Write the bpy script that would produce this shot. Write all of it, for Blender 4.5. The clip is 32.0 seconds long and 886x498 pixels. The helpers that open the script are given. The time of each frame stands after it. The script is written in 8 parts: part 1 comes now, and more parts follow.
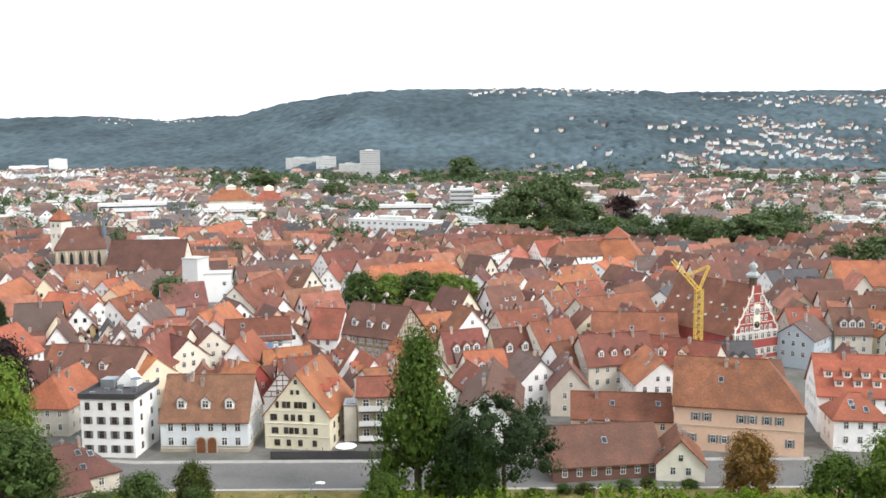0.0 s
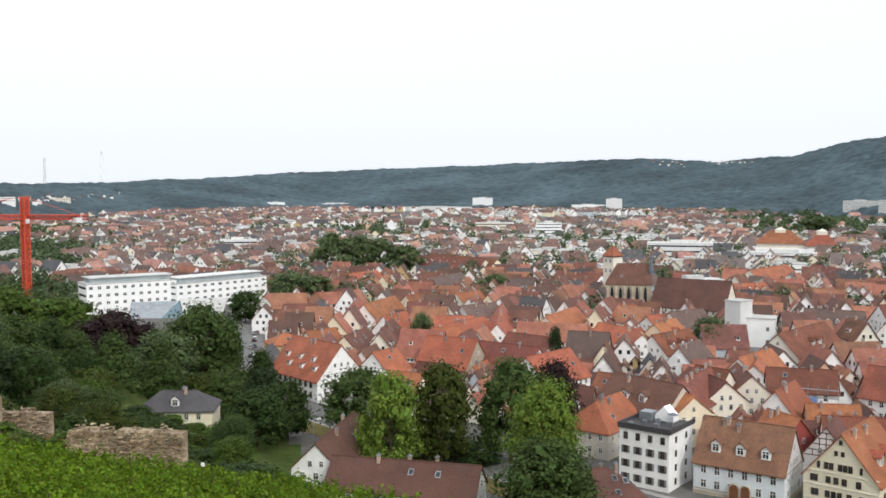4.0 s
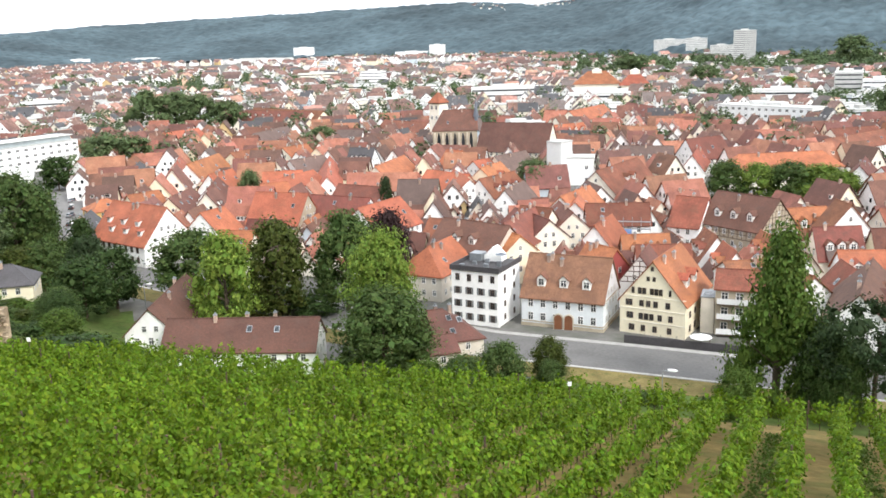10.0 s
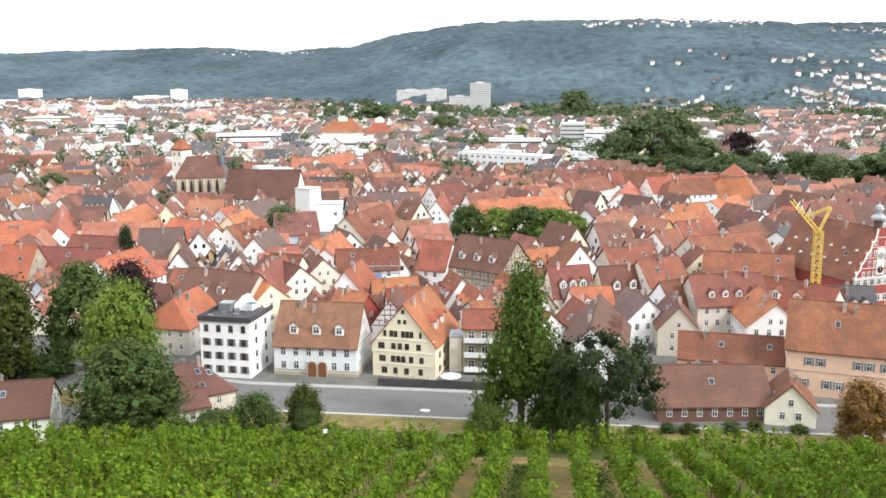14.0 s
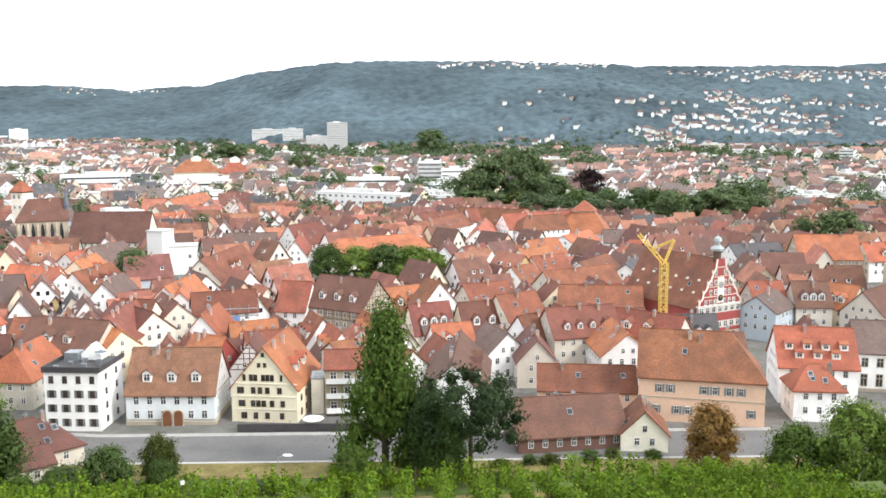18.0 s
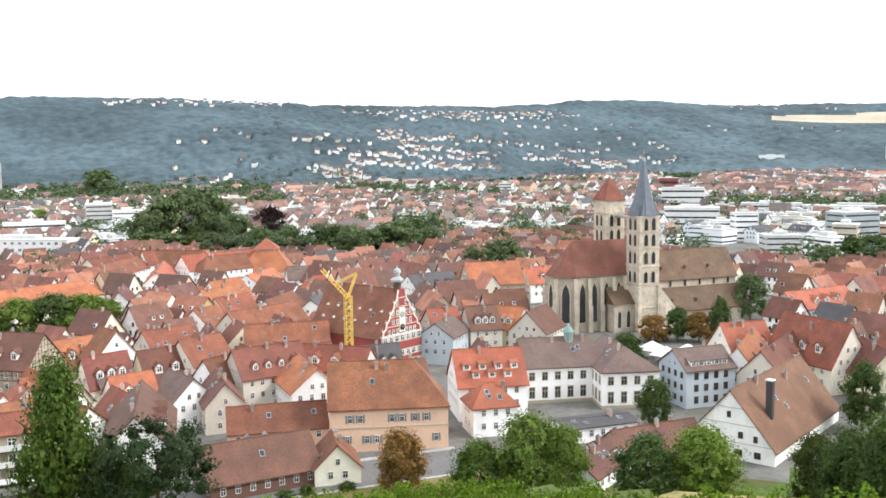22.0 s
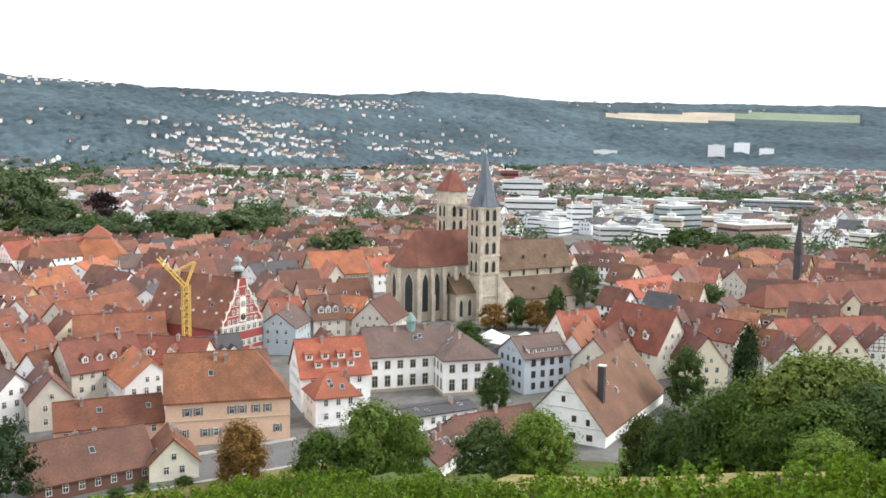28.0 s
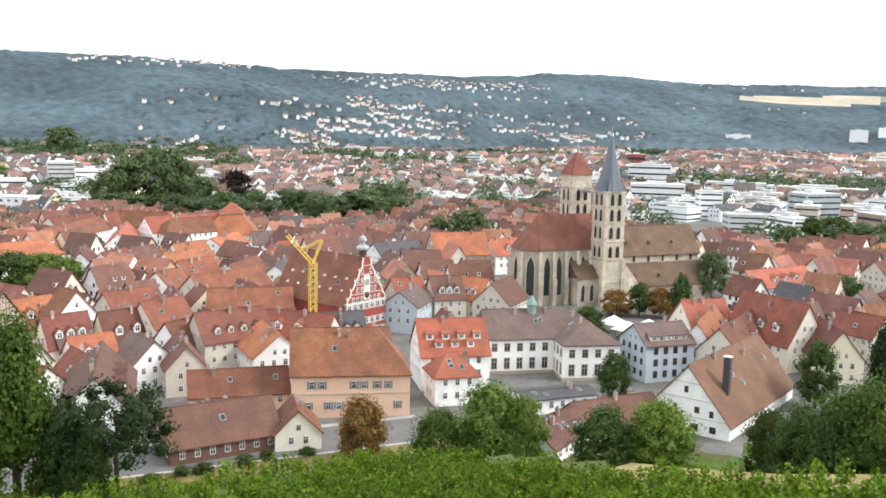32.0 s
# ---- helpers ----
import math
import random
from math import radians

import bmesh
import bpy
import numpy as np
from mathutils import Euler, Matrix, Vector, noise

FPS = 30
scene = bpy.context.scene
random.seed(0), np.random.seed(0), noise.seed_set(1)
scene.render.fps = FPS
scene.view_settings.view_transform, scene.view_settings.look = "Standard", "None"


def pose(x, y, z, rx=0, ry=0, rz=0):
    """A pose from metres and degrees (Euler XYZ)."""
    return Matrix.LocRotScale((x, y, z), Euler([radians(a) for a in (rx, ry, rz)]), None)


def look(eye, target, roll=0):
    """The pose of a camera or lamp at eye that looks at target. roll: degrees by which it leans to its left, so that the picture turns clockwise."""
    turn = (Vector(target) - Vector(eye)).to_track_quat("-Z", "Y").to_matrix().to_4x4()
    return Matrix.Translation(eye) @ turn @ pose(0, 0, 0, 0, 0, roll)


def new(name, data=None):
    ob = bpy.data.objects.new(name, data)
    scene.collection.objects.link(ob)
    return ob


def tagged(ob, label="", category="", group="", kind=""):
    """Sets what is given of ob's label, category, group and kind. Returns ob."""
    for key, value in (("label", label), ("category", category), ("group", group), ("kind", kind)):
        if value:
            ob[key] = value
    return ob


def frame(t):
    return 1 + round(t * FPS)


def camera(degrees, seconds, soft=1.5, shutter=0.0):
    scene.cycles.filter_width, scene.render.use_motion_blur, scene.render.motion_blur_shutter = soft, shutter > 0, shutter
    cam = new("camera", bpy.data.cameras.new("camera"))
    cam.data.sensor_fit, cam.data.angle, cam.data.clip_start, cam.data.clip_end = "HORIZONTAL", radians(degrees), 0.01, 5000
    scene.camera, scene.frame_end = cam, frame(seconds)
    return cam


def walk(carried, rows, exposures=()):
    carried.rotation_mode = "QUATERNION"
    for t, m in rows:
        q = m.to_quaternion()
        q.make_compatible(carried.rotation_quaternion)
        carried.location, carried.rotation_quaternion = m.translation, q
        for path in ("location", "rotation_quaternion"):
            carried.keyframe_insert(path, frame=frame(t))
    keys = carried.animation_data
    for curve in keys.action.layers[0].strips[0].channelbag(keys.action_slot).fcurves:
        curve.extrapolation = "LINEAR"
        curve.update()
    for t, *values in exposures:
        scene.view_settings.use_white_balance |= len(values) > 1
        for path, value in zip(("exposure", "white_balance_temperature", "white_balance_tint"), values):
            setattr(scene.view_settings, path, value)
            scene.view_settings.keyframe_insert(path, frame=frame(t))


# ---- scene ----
cam = camera(51.41, 32.0, soft=1.65)
EYE = 60.0  # the eye's height over the old town's streets
ROWS = [
    (0.0, -0.06, -6.28, 0.57), (0.5, 1.19, -6.13, 0.67), (1.0, 2.91, -6.30, 0.55), (1.5, 4.25, -5.58, 0.44),
    (2.0, 6.21, -5.53, 0.42), (2.5, 9.88, -4.73, -0.42), (3.0, 17.06, -3.65, -0.64), (3.5, 26.45, -3.11, -0.78),
    (4.0, 33.07, -3.54, 0.09), (4.5, 36.68, -3.73, 0.18), (6.5, 39.83, -3.79, -0.34), (7.0, 39.51, -3.69, -0.14),
    (7.5, 38.46, -4.27, -0.07), (8.0, 36.86, -7.39, 1.04), (8.5, 33.41, -10.04, 1.87), (9.0, 29.29, -12.06, 1.96),
    (9.5, 25.85, -13.19, 2.01), (10.0, 22.19, -12.96, 1.71), (10.5, 19.33, -13.38, 1.69), (11.0, 16.12, -13.35, 1.36),
    (11.5, 13.69, -13.44, 0.92), (12.0, 11.25, -13.09, 1.02), (12.5, 9.03, -11.38, 0.72), (13.0, 8.13, -10.72, 0.43),
    (13.5, 7.63, -10.41, 0.41), (14.0, 6.76, -10.34, 0.23), (14.5, 5.30, -10.21, 0.49), (16.5, 0.15, -8.81, 0.41),
    (17.0, -0.86, -8.54, 0.80), (17.5, -1.53, -8.15, 0.63), (18.0, -2.04, -7.97, 0.18), (18.5, -4.80, -7.70, 0.68),
    (19.0, -7.53, -7.15, 0.64), (19.5, -9.66, -6.67, 1.03), (20.0, -11.43, -6.32, 1.46), (20.5, -13.65, -6.11, 1.47),
    (21.0, -17.21, -6.06, 1.04), (21.5, -20.02, -5.90, 0.91), (22.0, -21.74, -5.79, 0.65), (22.5, -23.00, -6.36, 0.39),
    (23.0, -24.19, -7.03, 1.05), (23.5, -25.59, -7.19, 1.26), (24.0, -27.03, -7.09, 1.38), (24.5, -27.44, -6.93, 1.44),
    (25.0, -29.35, -6.19, 1.06), (25.5, -30.19, -5.58, -0.63), (27.5, -32.76, -6.35, -1.60), (28.0, -31.34, -6.44, -0.83),
    (28.5, -30.24, -6.83, -0.03), (29.0, -25.70, -8.01, 0.29), (29.5, -24.82, -8.11, 0.47), (30.0, -25.14, -7.65, 0.20),
    (30.5, -24.84, -6.75, -0.23), (31.0, -24.27, -6.58, -0.57), (31.5, -23.99, -6.36, -0.23), (32.0, -23.63, -7.67, -1.27),
]
EXPOSURES = [(0.0, 0.0), (2.5, -0.10), (3.0, -0.27), (3.5, -0.42), (4.5, -0.59), (7.5, -0.62), (8.2, -0.53), (9.0, 0.08), (10.0, 0.26), (13.0, 0.26), (20.0, 0.33), (23.0, 0.25), (26.5, 0.16), (28.0, 0.06), (29.5, 0.21), (32.0, 0.21)]

walk(cam, [(t, pose(0, 0, EYE, 90 + pitch, roll, yaw)) for t, yaw, pitch, roll in ROWS], EXPOSURES)

# ---- world and sun ----
SUN_AZ, SUN_EL = 118.0, 40.0  # degrees clockwise from +y, over the horizon
world = bpy.data.worlds.new("sky")
scene.world = world
world.use_nodes = True
wn = world.node_tree.nodes
sky = wn.new("ShaderNodeTexSky")
sky.sky_type, sky.sun_disc = "NISHITA", False
sky.sun_elevation, sky.sun_rotation = radians(SUN_EL), radians(SUN_AZ)
sky.air_density, sky.dust_density, sky.ozone_density = 1.0, 6.0, 1.0
soft = wn.new("ShaderNodeHueSaturation")
soft.inputs["Saturation"].default_value = 0.25
world.node_tree.links.new(sky.outputs[0], soft.inputs["Color"])
veil = wn.new("ShaderNodeMix")  # a closed, bright layer of cloud over the clear sky
veil.data_type = "RGBA"
veil.inputs[0].default_value = 0.85
veil.inputs[7].default_value = (4.55, 4.8, 5.12, 1)
world.node_tree.links.new(soft.outputs[0], veil.inputs[6])
world.node_tree.links.new(veil.outputs[2], wn["Background"].inputs["Color"])
wn["Background"].inputs["Strength"].default_value = 0.335
sun = new("sun", bpy.data.lights.new("sun", "SUN"))
sun.data.energy, sun.data.angle, sun.data.color = 1.75, radians(10), (1.0, 0.965, 0.915)
sun.matrix_world = look((math.sin(radians(SUN_AZ)) * 300, math.cos(radians(SUN_AZ)) * 300, 300 * math.tan(radians(SUN_EL))), (0, 0, 0))


# ---- materials ----
def mat(name, rgb, rough=0.8, var=0.25, scale=1.0, metal=0.0, rnd=0.2, island=False, bump=0.0, courses=0.0, stain=None, hue=0.0):
    """Grain and stains at two scales, a shift per object (or per piece), and courses of tiles along the height."""
    m = bpy.data.materials.new(name)
    m.use_nodes = True
    nt = m.node_tree
    b = nt.nodes["Principled BSDF"]
    b.inputs["Roughness"].default_value, b.inputs["Metallic"].default_value = rough, metal
    link = nt.links.new
    tc = nt.nodes.new("ShaderNodeTexCoord")
    mul = None
    heights = []
    for k, (s, amount) in enumerate(((scale * 0.22, var), (scale * 2.6, var * 0.8))):
        n = nt.nodes.new("ShaderNodeTexNoise")
        n.inputs["Scale"].default_value, n.inputs["Detail"].default_value = s, 4.0
        link(tc.outputs["Object"], n.inputs["Vector"])
        r = nt.nodes.new("ShaderNodeMapRange")
        r.inputs["From Min"].default_value, r.inputs["From Max"].default_value = 0.3, 0.7
        r.inputs["To Min"].default_value, r.inputs["To Max"].default_value = 1 - amount, 1 + amount
        link(n.outputs["Fac"], r.inputs["Value"])
        heights.append(n)
        if mul is None:
            mul = r.outputs[0]
        else:
            q = nt.nodes.new("ShaderNodeMath")
            q.operation = "MULTIPLY"
            link(mul, q.inputs[0]), link(r.outputs[0], q.inputs[1])
            mul = q.outputs[0]
    if courses:
        w = nt.nodes.new("ShaderNodeTexWave")
        w.bands_direction = "Z"
        w.inputs["Scale"].default_value, w.inputs["Distortion"].default_value = courses, 1.2
        w.inputs["Detail"].default_value, w.inputs["Detail Scale"].default_value = 2.0, 3.0
        link(tc.outputs["Object"], w.inputs["Vector"])
        r = nt.nodes.new("ShaderNodeMapRange")
        r.inputs["To Min"].default_value, r.inputs["To Max"].default_value = 0.8, 1.12
        link(w.outputs["Fac"], r.inputs["Value"])
        q = nt.nodes.new("ShaderNodeMath")
        q.operation = "MULTIPLY"
        link(mul, q.inputs[0]), link(r.outputs[0], q.inputs[1])
        mul = q.outputs[0]
    src = nt.nodes.new("ShaderNodeNewGeometry").outputs["Random Per Island"] if island else nt.nodes.new("ShaderNodeObjectInfo").outputs["Random"]
    r = nt.nodes.new("ShaderNodeMapRange")
    r.inputs["To Min"].default_value, r.inputs["To Max"].default_value = 1 - rnd, 1 + rnd
    link(src, r.inputs["Value"])
    q = nt.nodes.new("ShaderNodeMath")
    q.operation = "MULTIPLY"
    link(mul, q.inputs[0]), link(r.outputs[0], q.inputs[1])
    hs = nt.nodes.new("ShaderNodeHueSaturation")
    hs.inputs["Color"].default_value = (*rgb, 1)
    link(q.outputs[0], hs.inputs["Value"])
    if hue:
        f = nt.nodes.new("ShaderNodeMath")
        f.operation = "FRACT"
        g = nt.nodes.new("ShaderNodeMath")
        g.operation, g.inputs[1].default_value = "MULTIPLY", 7.31
        link(src, g.inputs[0]), link(g.outputs[0], f.inputs[0])
        r = nt.nodes.new("ShaderNodeMapRange")
        r.inputs["To Min"].default_value, r.inputs["To Max"].default_value = 0.5 - hue, 0.5 + hue
        link(f.outputs[0], r.inputs["Value"])
        link(r.outputs[0], hs.inputs["Hue"])
    colour = hs.outputs[0]
    if stain:
        n = nt.nodes.new("ShaderNodeTexNoise")
        n.inputs["Scale"].default_value, n.inputs["Detail"].default_value = scale * 0.55, 6.0
        link(tc.outputs["Object"], n.inputs["Vector"])
        r = nt.nodes.new("ShaderNodeMapRange")
        r.inputs["From Min"].default_value, r.inputs["From Max"].default_value = 0.5, 0.72
        r.inputs["To Max"].default_value = 0.75
        link(n.outputs["Fac"], r.inputs["Value"])
        mx = nt.nodes.new("ShaderNodeMix")
        mx.data_type = "RGBA"
        link(r.outputs[0], mx.inputs[0]), link(colour, mx.inputs[6])
        mx.inputs[7].default_value = (*stain, 1)
        colour = mx.outputs[2]
    link(colour, b.inputs["Base Color"])
    if bump:
        bp = nt.nodes.new("ShaderNodeBump")
        bp.inputs["Strength"].default_value, bp.inputs["Distance"].default_value = bump, 0.1
        link(heights[1].outputs["Fac"], bp.inputs["Height"])
        link(bp.outputs[0], b.inputs["Normal"])
    return m


ROOF = {
    "tan": mat("tiles_tan", (0.195, 0.088, 0.054), 0.8, 0.22, 1.0, rnd=0.15, bump=0.4, courses=2.6, stain=(0.14, 0.070, 0.047), hue=0.01),
    "orange": mat("tiles_orange", (0.335, 0.107, 0.050), 0.75, 0.26, 1.0, rnd=0.22, bump=0.4, courses=2.6, stain=(0.24, 0.085, 0.045), hue=0.012),
    "red": mat("tiles_red", (0.165, 0.055, 0.034), 0.75, 0.28, 1.0, rnd=0.25, bump=0.4, courses=2.6, stain=(0.12, 0.05, 0.036), hue=0.012),
    "rust": mat("tiles_rust", (0.188, 0.064, 0.034), 0.8, 0.32, 1.0, rnd=0.25, bump=0.4, courses=2.6, stain=(0.15, 0.068, 0.040), hue=0.012),
    "brown": mat("tiles_brown", (0.128, 0.056, 0.039), 0.8, 0.24, 1.0, rnd=0.2, bump=0.4, courses=2.6, stain=(0.105, 0.056, 0.042), hue=0.01),
    "taupe": mat("tiles_taupe", (0.130, 0.085, 0.072), 0.8, 0.18, 1.0, rnd=0.18, bump=0.4, courses=2.6, stain=(0.09, 0.062, 0.052)),
    "slate": mat("tiles_slate", (0.065, 0.060, 0.064), 0.7, 0.2, 1.0, rnd=0.2, bump=0.3, courses=2.6, stain=(0.055, 0.05, 0.05)),
}
WALL = {k: mat("plaster_" + k, c, 0.9, 0.06, 0.7, rnd=0.07, bump=0.1, stain=tuple(v * 0.88 for v in c)) for k, c in {
    "white": (0.88, 0.87, 0.85), "ivory": (0.80, 0.75, 0.64), "cream": (0.82, 0.74, 0.56), "russet": (0.17, 0.09, 0.068), "yellow": (0.72, 0.47, 0.17),
    "salmon": (0.74, 0.50, 0.36), "pearl": (0.72, 0.75, 0.77), "greige": (0.60, 0.55, 0.47), "stone": (0.42, 0.36, 0.27), "bluish": (0.50, 0.57, 0.62),
    "ochre": (0.58, 0.43, 0.22), "green": (0.50, 0.52, 0.36), "red": (0.31, 0.066, 0.058)}.items()}
GLASS = mat("window_glass", (0.035, 0.04, 0.045), 0.12, 0.2, 1.0, rnd=0.4)
FRAME = mat("white_window_frame", (0.74, 0.73, 0.70), 0.5, 0.05, 2.0)
SHUTTER = mat("grey_shutter_paint", (0.20, 0.21, 0.21), 0.6, 0.1, 3.0)
TIMBER = mat("dark_timber", (0.10, 0.065, 0.045), 0.8, 0.25, 4.0)
BRICK = mat("chimney_plaster", (0.42, 0.30, 0.24), 0.9, 0.2, 3.0, rnd=0.35)
METAL = mat("zinc_sheet", (0.33, 0.35, 0.37), 0.45, 0.15, 2.0, metal=0.6)
SANDSTONE = mat("sandstone", (0.52, 0.455, 0.36), 0.9, 0.22, 1.0, bump=0.3, stain=(0.33, 0.285, 0.235))
CONCRETE = mat("pale_concrete", (0.60, 0.60, 0.58), 0.8, 0.1, 1.0, stain=(0.45, 0.45, 0.43))
WHITE = mat("white_facade", (0.80, 0.80, 0.79), 0.7, 0.05, 1.0)
ASPHALT = mat("asphalt", (0.175, 0.169, 0.163), 0.9, 0.16, 0.6, stain=(0.14, 0.137, 0.134))
PAVE = mat("pavement_slabs", (0.36, 0.35, 0.33), 0.9, 0.1, 2.0, stain=(0.27, 0.26, 0.25))
BARK = mat("bark", (0.09, 0.065, 0.045), 0.95, 0.3, 4.0, bump=0.5)
# the grey-green of most mid-distance trees has haze paled into its base colour
LEAF = {k: mat("leaves_" + k, c, 0.6, 0.2, 0.5, rnd=0.4, island=True, hue=0.02) for k, c in {
    "dark": (0.076, 0.118, 0.034), "deep": (0.048, 0.082, 0.024), "mid": (0.140, 0.205, 0.040), "park": (0.115, 0.160, 0.068), "grove": (0.088, 0.125, 0.058), "leaf": (0.088, 0.140, 0.027), "sage": (0.160, 0.205, 0.046), "bright": (0.168, 0.245, 0.042), "olive": (0.070, 0.090, 0.020),
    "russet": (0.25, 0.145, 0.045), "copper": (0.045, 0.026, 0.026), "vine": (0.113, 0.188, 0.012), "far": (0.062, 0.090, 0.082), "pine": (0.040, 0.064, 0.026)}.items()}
# the hills' blue aerial haze is mixed into the forest's base colour
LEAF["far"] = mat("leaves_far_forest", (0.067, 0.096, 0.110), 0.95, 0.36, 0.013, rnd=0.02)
for k in LEAF:
    nt = LEAF[k].node_tree
    b = nt.nodes["Principled BSDF"]
    b.inputs["Specular IOR Level"].default_value = 0.12
    if k != "far":  # thin leaves let some light through
        thru, mix = nt.nodes.new("ShaderNodeBsdfTranslucent"), nt.nodes.new("ShaderNodeMixShader")
        mix.inputs[0].default_value = 0.28
        nt.links.new(b.inputs["Base Color"].links[0].from_socket, thru.inputs["Color"])
        nt.links.new(b.outputs[0], mix.inputs[1]), nt.links.new(thru.outputs[0], mix.inputs[2])
        nt.links.new(mix.outputs[0], nt.nodes["Material Output"].inputs["Surface"])
GROUND = mat("meadow_and_soil", (0.072, 0.108, 0.028), 0.95, 0.3, 0.3, stain=(0.12, 0.095, 0.045))
TOWNGROUND = mat("street_ground", (0.15, 0.145, 0.135), 0.95, 0.2, 0.2, stain=(0.09, 0.10, 0.07))
# ground under the hill forest, tinted with the same blue haze
HAZEDFORESTGROUND = mat("forest_ground", (0.062, 0.090, 0.093), 0.95, 0.2, 0.02, stain=(0.07, 0.10, 0.10))
SOIL = mat("vineyard_soil", (0.18, 0.132, 0.052), 0.95, 0.3, 0.8, bump=0.5, stain=(0.09, 0.12, 0.035))
MEADOW = mat("far_meadow", (0.20, 0.23, 0.16), 0.95, 0.15, 0.02)
STUBBLE = mat("far_stubble_field", (0.42, 0.36, 0.28), 0.95, 0.15, 0.02, stain=(0.36, 0.33, 0.24))
FIELD = mat("dry_field", (0.36, 0.29, 0.18), 0.95, 0.2, 0.02, stain=(0.33, 0.29, 0.15))


for m in (GROUND, TOWNGROUND, HAZEDFORESTGROUND, SOIL, MEADOW, FIELD, STUBBLE):
    m.node_tree.nodes["Principled BSDF"].inputs["Specular IOR Level"].default_value = 0.1


# ---- building blocks ----
def mesh_of(name, verts, faces, mats, idx=None, smooth=False):
    me = bpy.data.meshes.new(name)
    me.from_pydata([tuple(v) for v in verts], [], [tuple(f) for f in faces])
    for m in mats:
        me.materials.append(m)
    if idx is not None:
        me.polygons.foreach_set("material_index", idx)
    if smooth:
        me.polygons.foreach_set("use_smooth", [True] * len(me.polygons))
    me.update()
    return me


class Shape:
    """Collects boxes, prisms and tubes into one mesh."""

    def __init__(self):
        self.v, self.f, self.i = [], [], []

    def add(self, verts, faces, m=0):
        n = len(self.v)
        self.v += [tuple(p) for p in verts]
        self.f += [tuple(n + k for k in f) for f in faces]
        self.i += [m] * len(faces)
        return self

    def box(self, x0, y0, z0, x1, y1, z1, m=0):
        return self.add([(x0, y0, z0), (x1, y0, z0), (x1, y1, z0), (x0, y1, z0), (x0, y0, z1), (x1, y0, z1), (x1, y1, z1), (x0, y1, z1)],
                        [(3, 2, 1, 0), (4, 5, 6, 7), (0, 1, 5, 4), (1, 2, 6, 5), (2, 3, 7, 6), (3, 0, 4, 7)], m)

    def extrude_x(self, outline, x0, x1, m=0):
        """A closed outline of (y, z), counter-clockwise seen from +x, pulled along x."""
        n = len(outline)
        return self.add([(x0, y, z) for y, z in outline] + [(x1, y, z) for y, z in outline],
                        [tuple(range(n))[::-1], tuple(range(n, 2 * n))] + [(k, (k + 1) % n, n + (k + 1) % n, n + k) for k in range(n)], m)

    def extrude_z(self, outline, z0, z1, m=0, top=1.0):
        n = len(outline)
        return self.add([(x, y, z0) for x, y in outline] + [(x * top, y * top, z1) for x, y in outline],
                        [tuple(range(n))[::-1], tuple(range(n, 2 * n))] + [(k, (k + 1) % n, n + (k + 1) % n, n + k) for k in range(n)], m)

    def tube(self, p, q, r0, r1, n=6, m=0):
        p, q = Vector(p), Vector(q)
        a = (q - p).normalized()
        u = a.orthogonal().normalized()
        w = a.cross(u)
        ring = [(math.cos(2 * math.pi * k / n), math.sin(2 * math.pi * k / n)) for k in range(n)]
        return self.add([p + (u * c + w * s) * r0 for c, s in ring] + [q + (u * c + w * s) * r1 for c, s in ring],
                        [tuple(range(n))[::-1], tuple(range(n, 2 * n))] + [(k, (k + 1) % n, n + (k + 1) % n, n + k) for k in range(n)], m)

    def cone(self, outline, z0, apex, m=0):
        n = len(outline)
        return self.add([(x, y, z0) for x, y in outline] + [apex], [tuple(range(n))[::-1]] + [(k, (k + 1) % n, n) for k in range(n)], m)

    def mesh(self, name, *mats):
        return mesh_of(name, self.v, self.f, mats, self.i)


def part(name, me, parent, label="", m=None):
    ob = new(name, me)
    ob.parent = parent
    if m is not None:
        ob.matrix_basis = m
    if label:
        ob["label"] = label
    return ob


def thing(name, m, label, category, group="", kind=""):
    ob = new(name)
    ob.empty_display_size = 0.5
    ob.matrix_basis = m
    return tagged(ob, label, category, group, kind)


def turned(x, y, z, deg):
    return pose(x, y, z, 0, 0, deg)


# ---- the lie of the land ----
def edge_y(x):
    """The lower end of the vineyard."""
    return np.interp(x, (-80, -60, -48.6, -44, -37, -28, -20, -11, -3, 10, 18, 30.5, 31.5, 32.7, 33.4, 34.8, 37, 38, 54), (30, 31, 32.5, 37.5, 43.5, 46, 48, 50.5, 51.5, 55, 56, 56, 51, 38, 33.5, 31, 26.5, 22, 16))


def foot_y(x):
    """The foot of the castle hill."""
    return np.interp(x, (-300, -200, -150, -100, -60, 0, 45, 100, 150, 220), (190, 190, 155, 128, 132, 148, 148, 128, 112, 95))


RIDGE = [(-180, 0.5), (-80, 0.9), (-65, 0.75), (-62, 0.9), (-59, 0.55), (-55, 0.5), (-51, 0.76), (-47, 0.88), (-44.6, 1.1), (-35, 1.54), (-28.6, 1.75), (-25, 1.87),
         (-21, 2.05), (-16.4, 1.78), (-12.4, 2.1), (-9, 2.85), (-4.5, 3.5), (0.7, 3.6), (6, 3.6), (12.6, 3.25), (18, 3.05), (25, 2.95), (28.4, 3.0), (29.5, 3.22), (33.6, 3.2),
         (38.8, 2.8), (45.5, 2.68), (52, 2.58), (60, 2.5), (90, 2.2), (180, 0.5)]
RAZ, REL = [a for a, e in RIDGE], [e for a, e in RIDGE]


def hill_base(az):
    return np.interp(az, (-180, -70, -60, -52, -40, -28, -14, -5, 12, 25, 38, 50, 180), (2000, 1500, 1500, 2400, 3400, 3000, 2300, 1850, 1700, 1850, 2500, 2700, 2500))


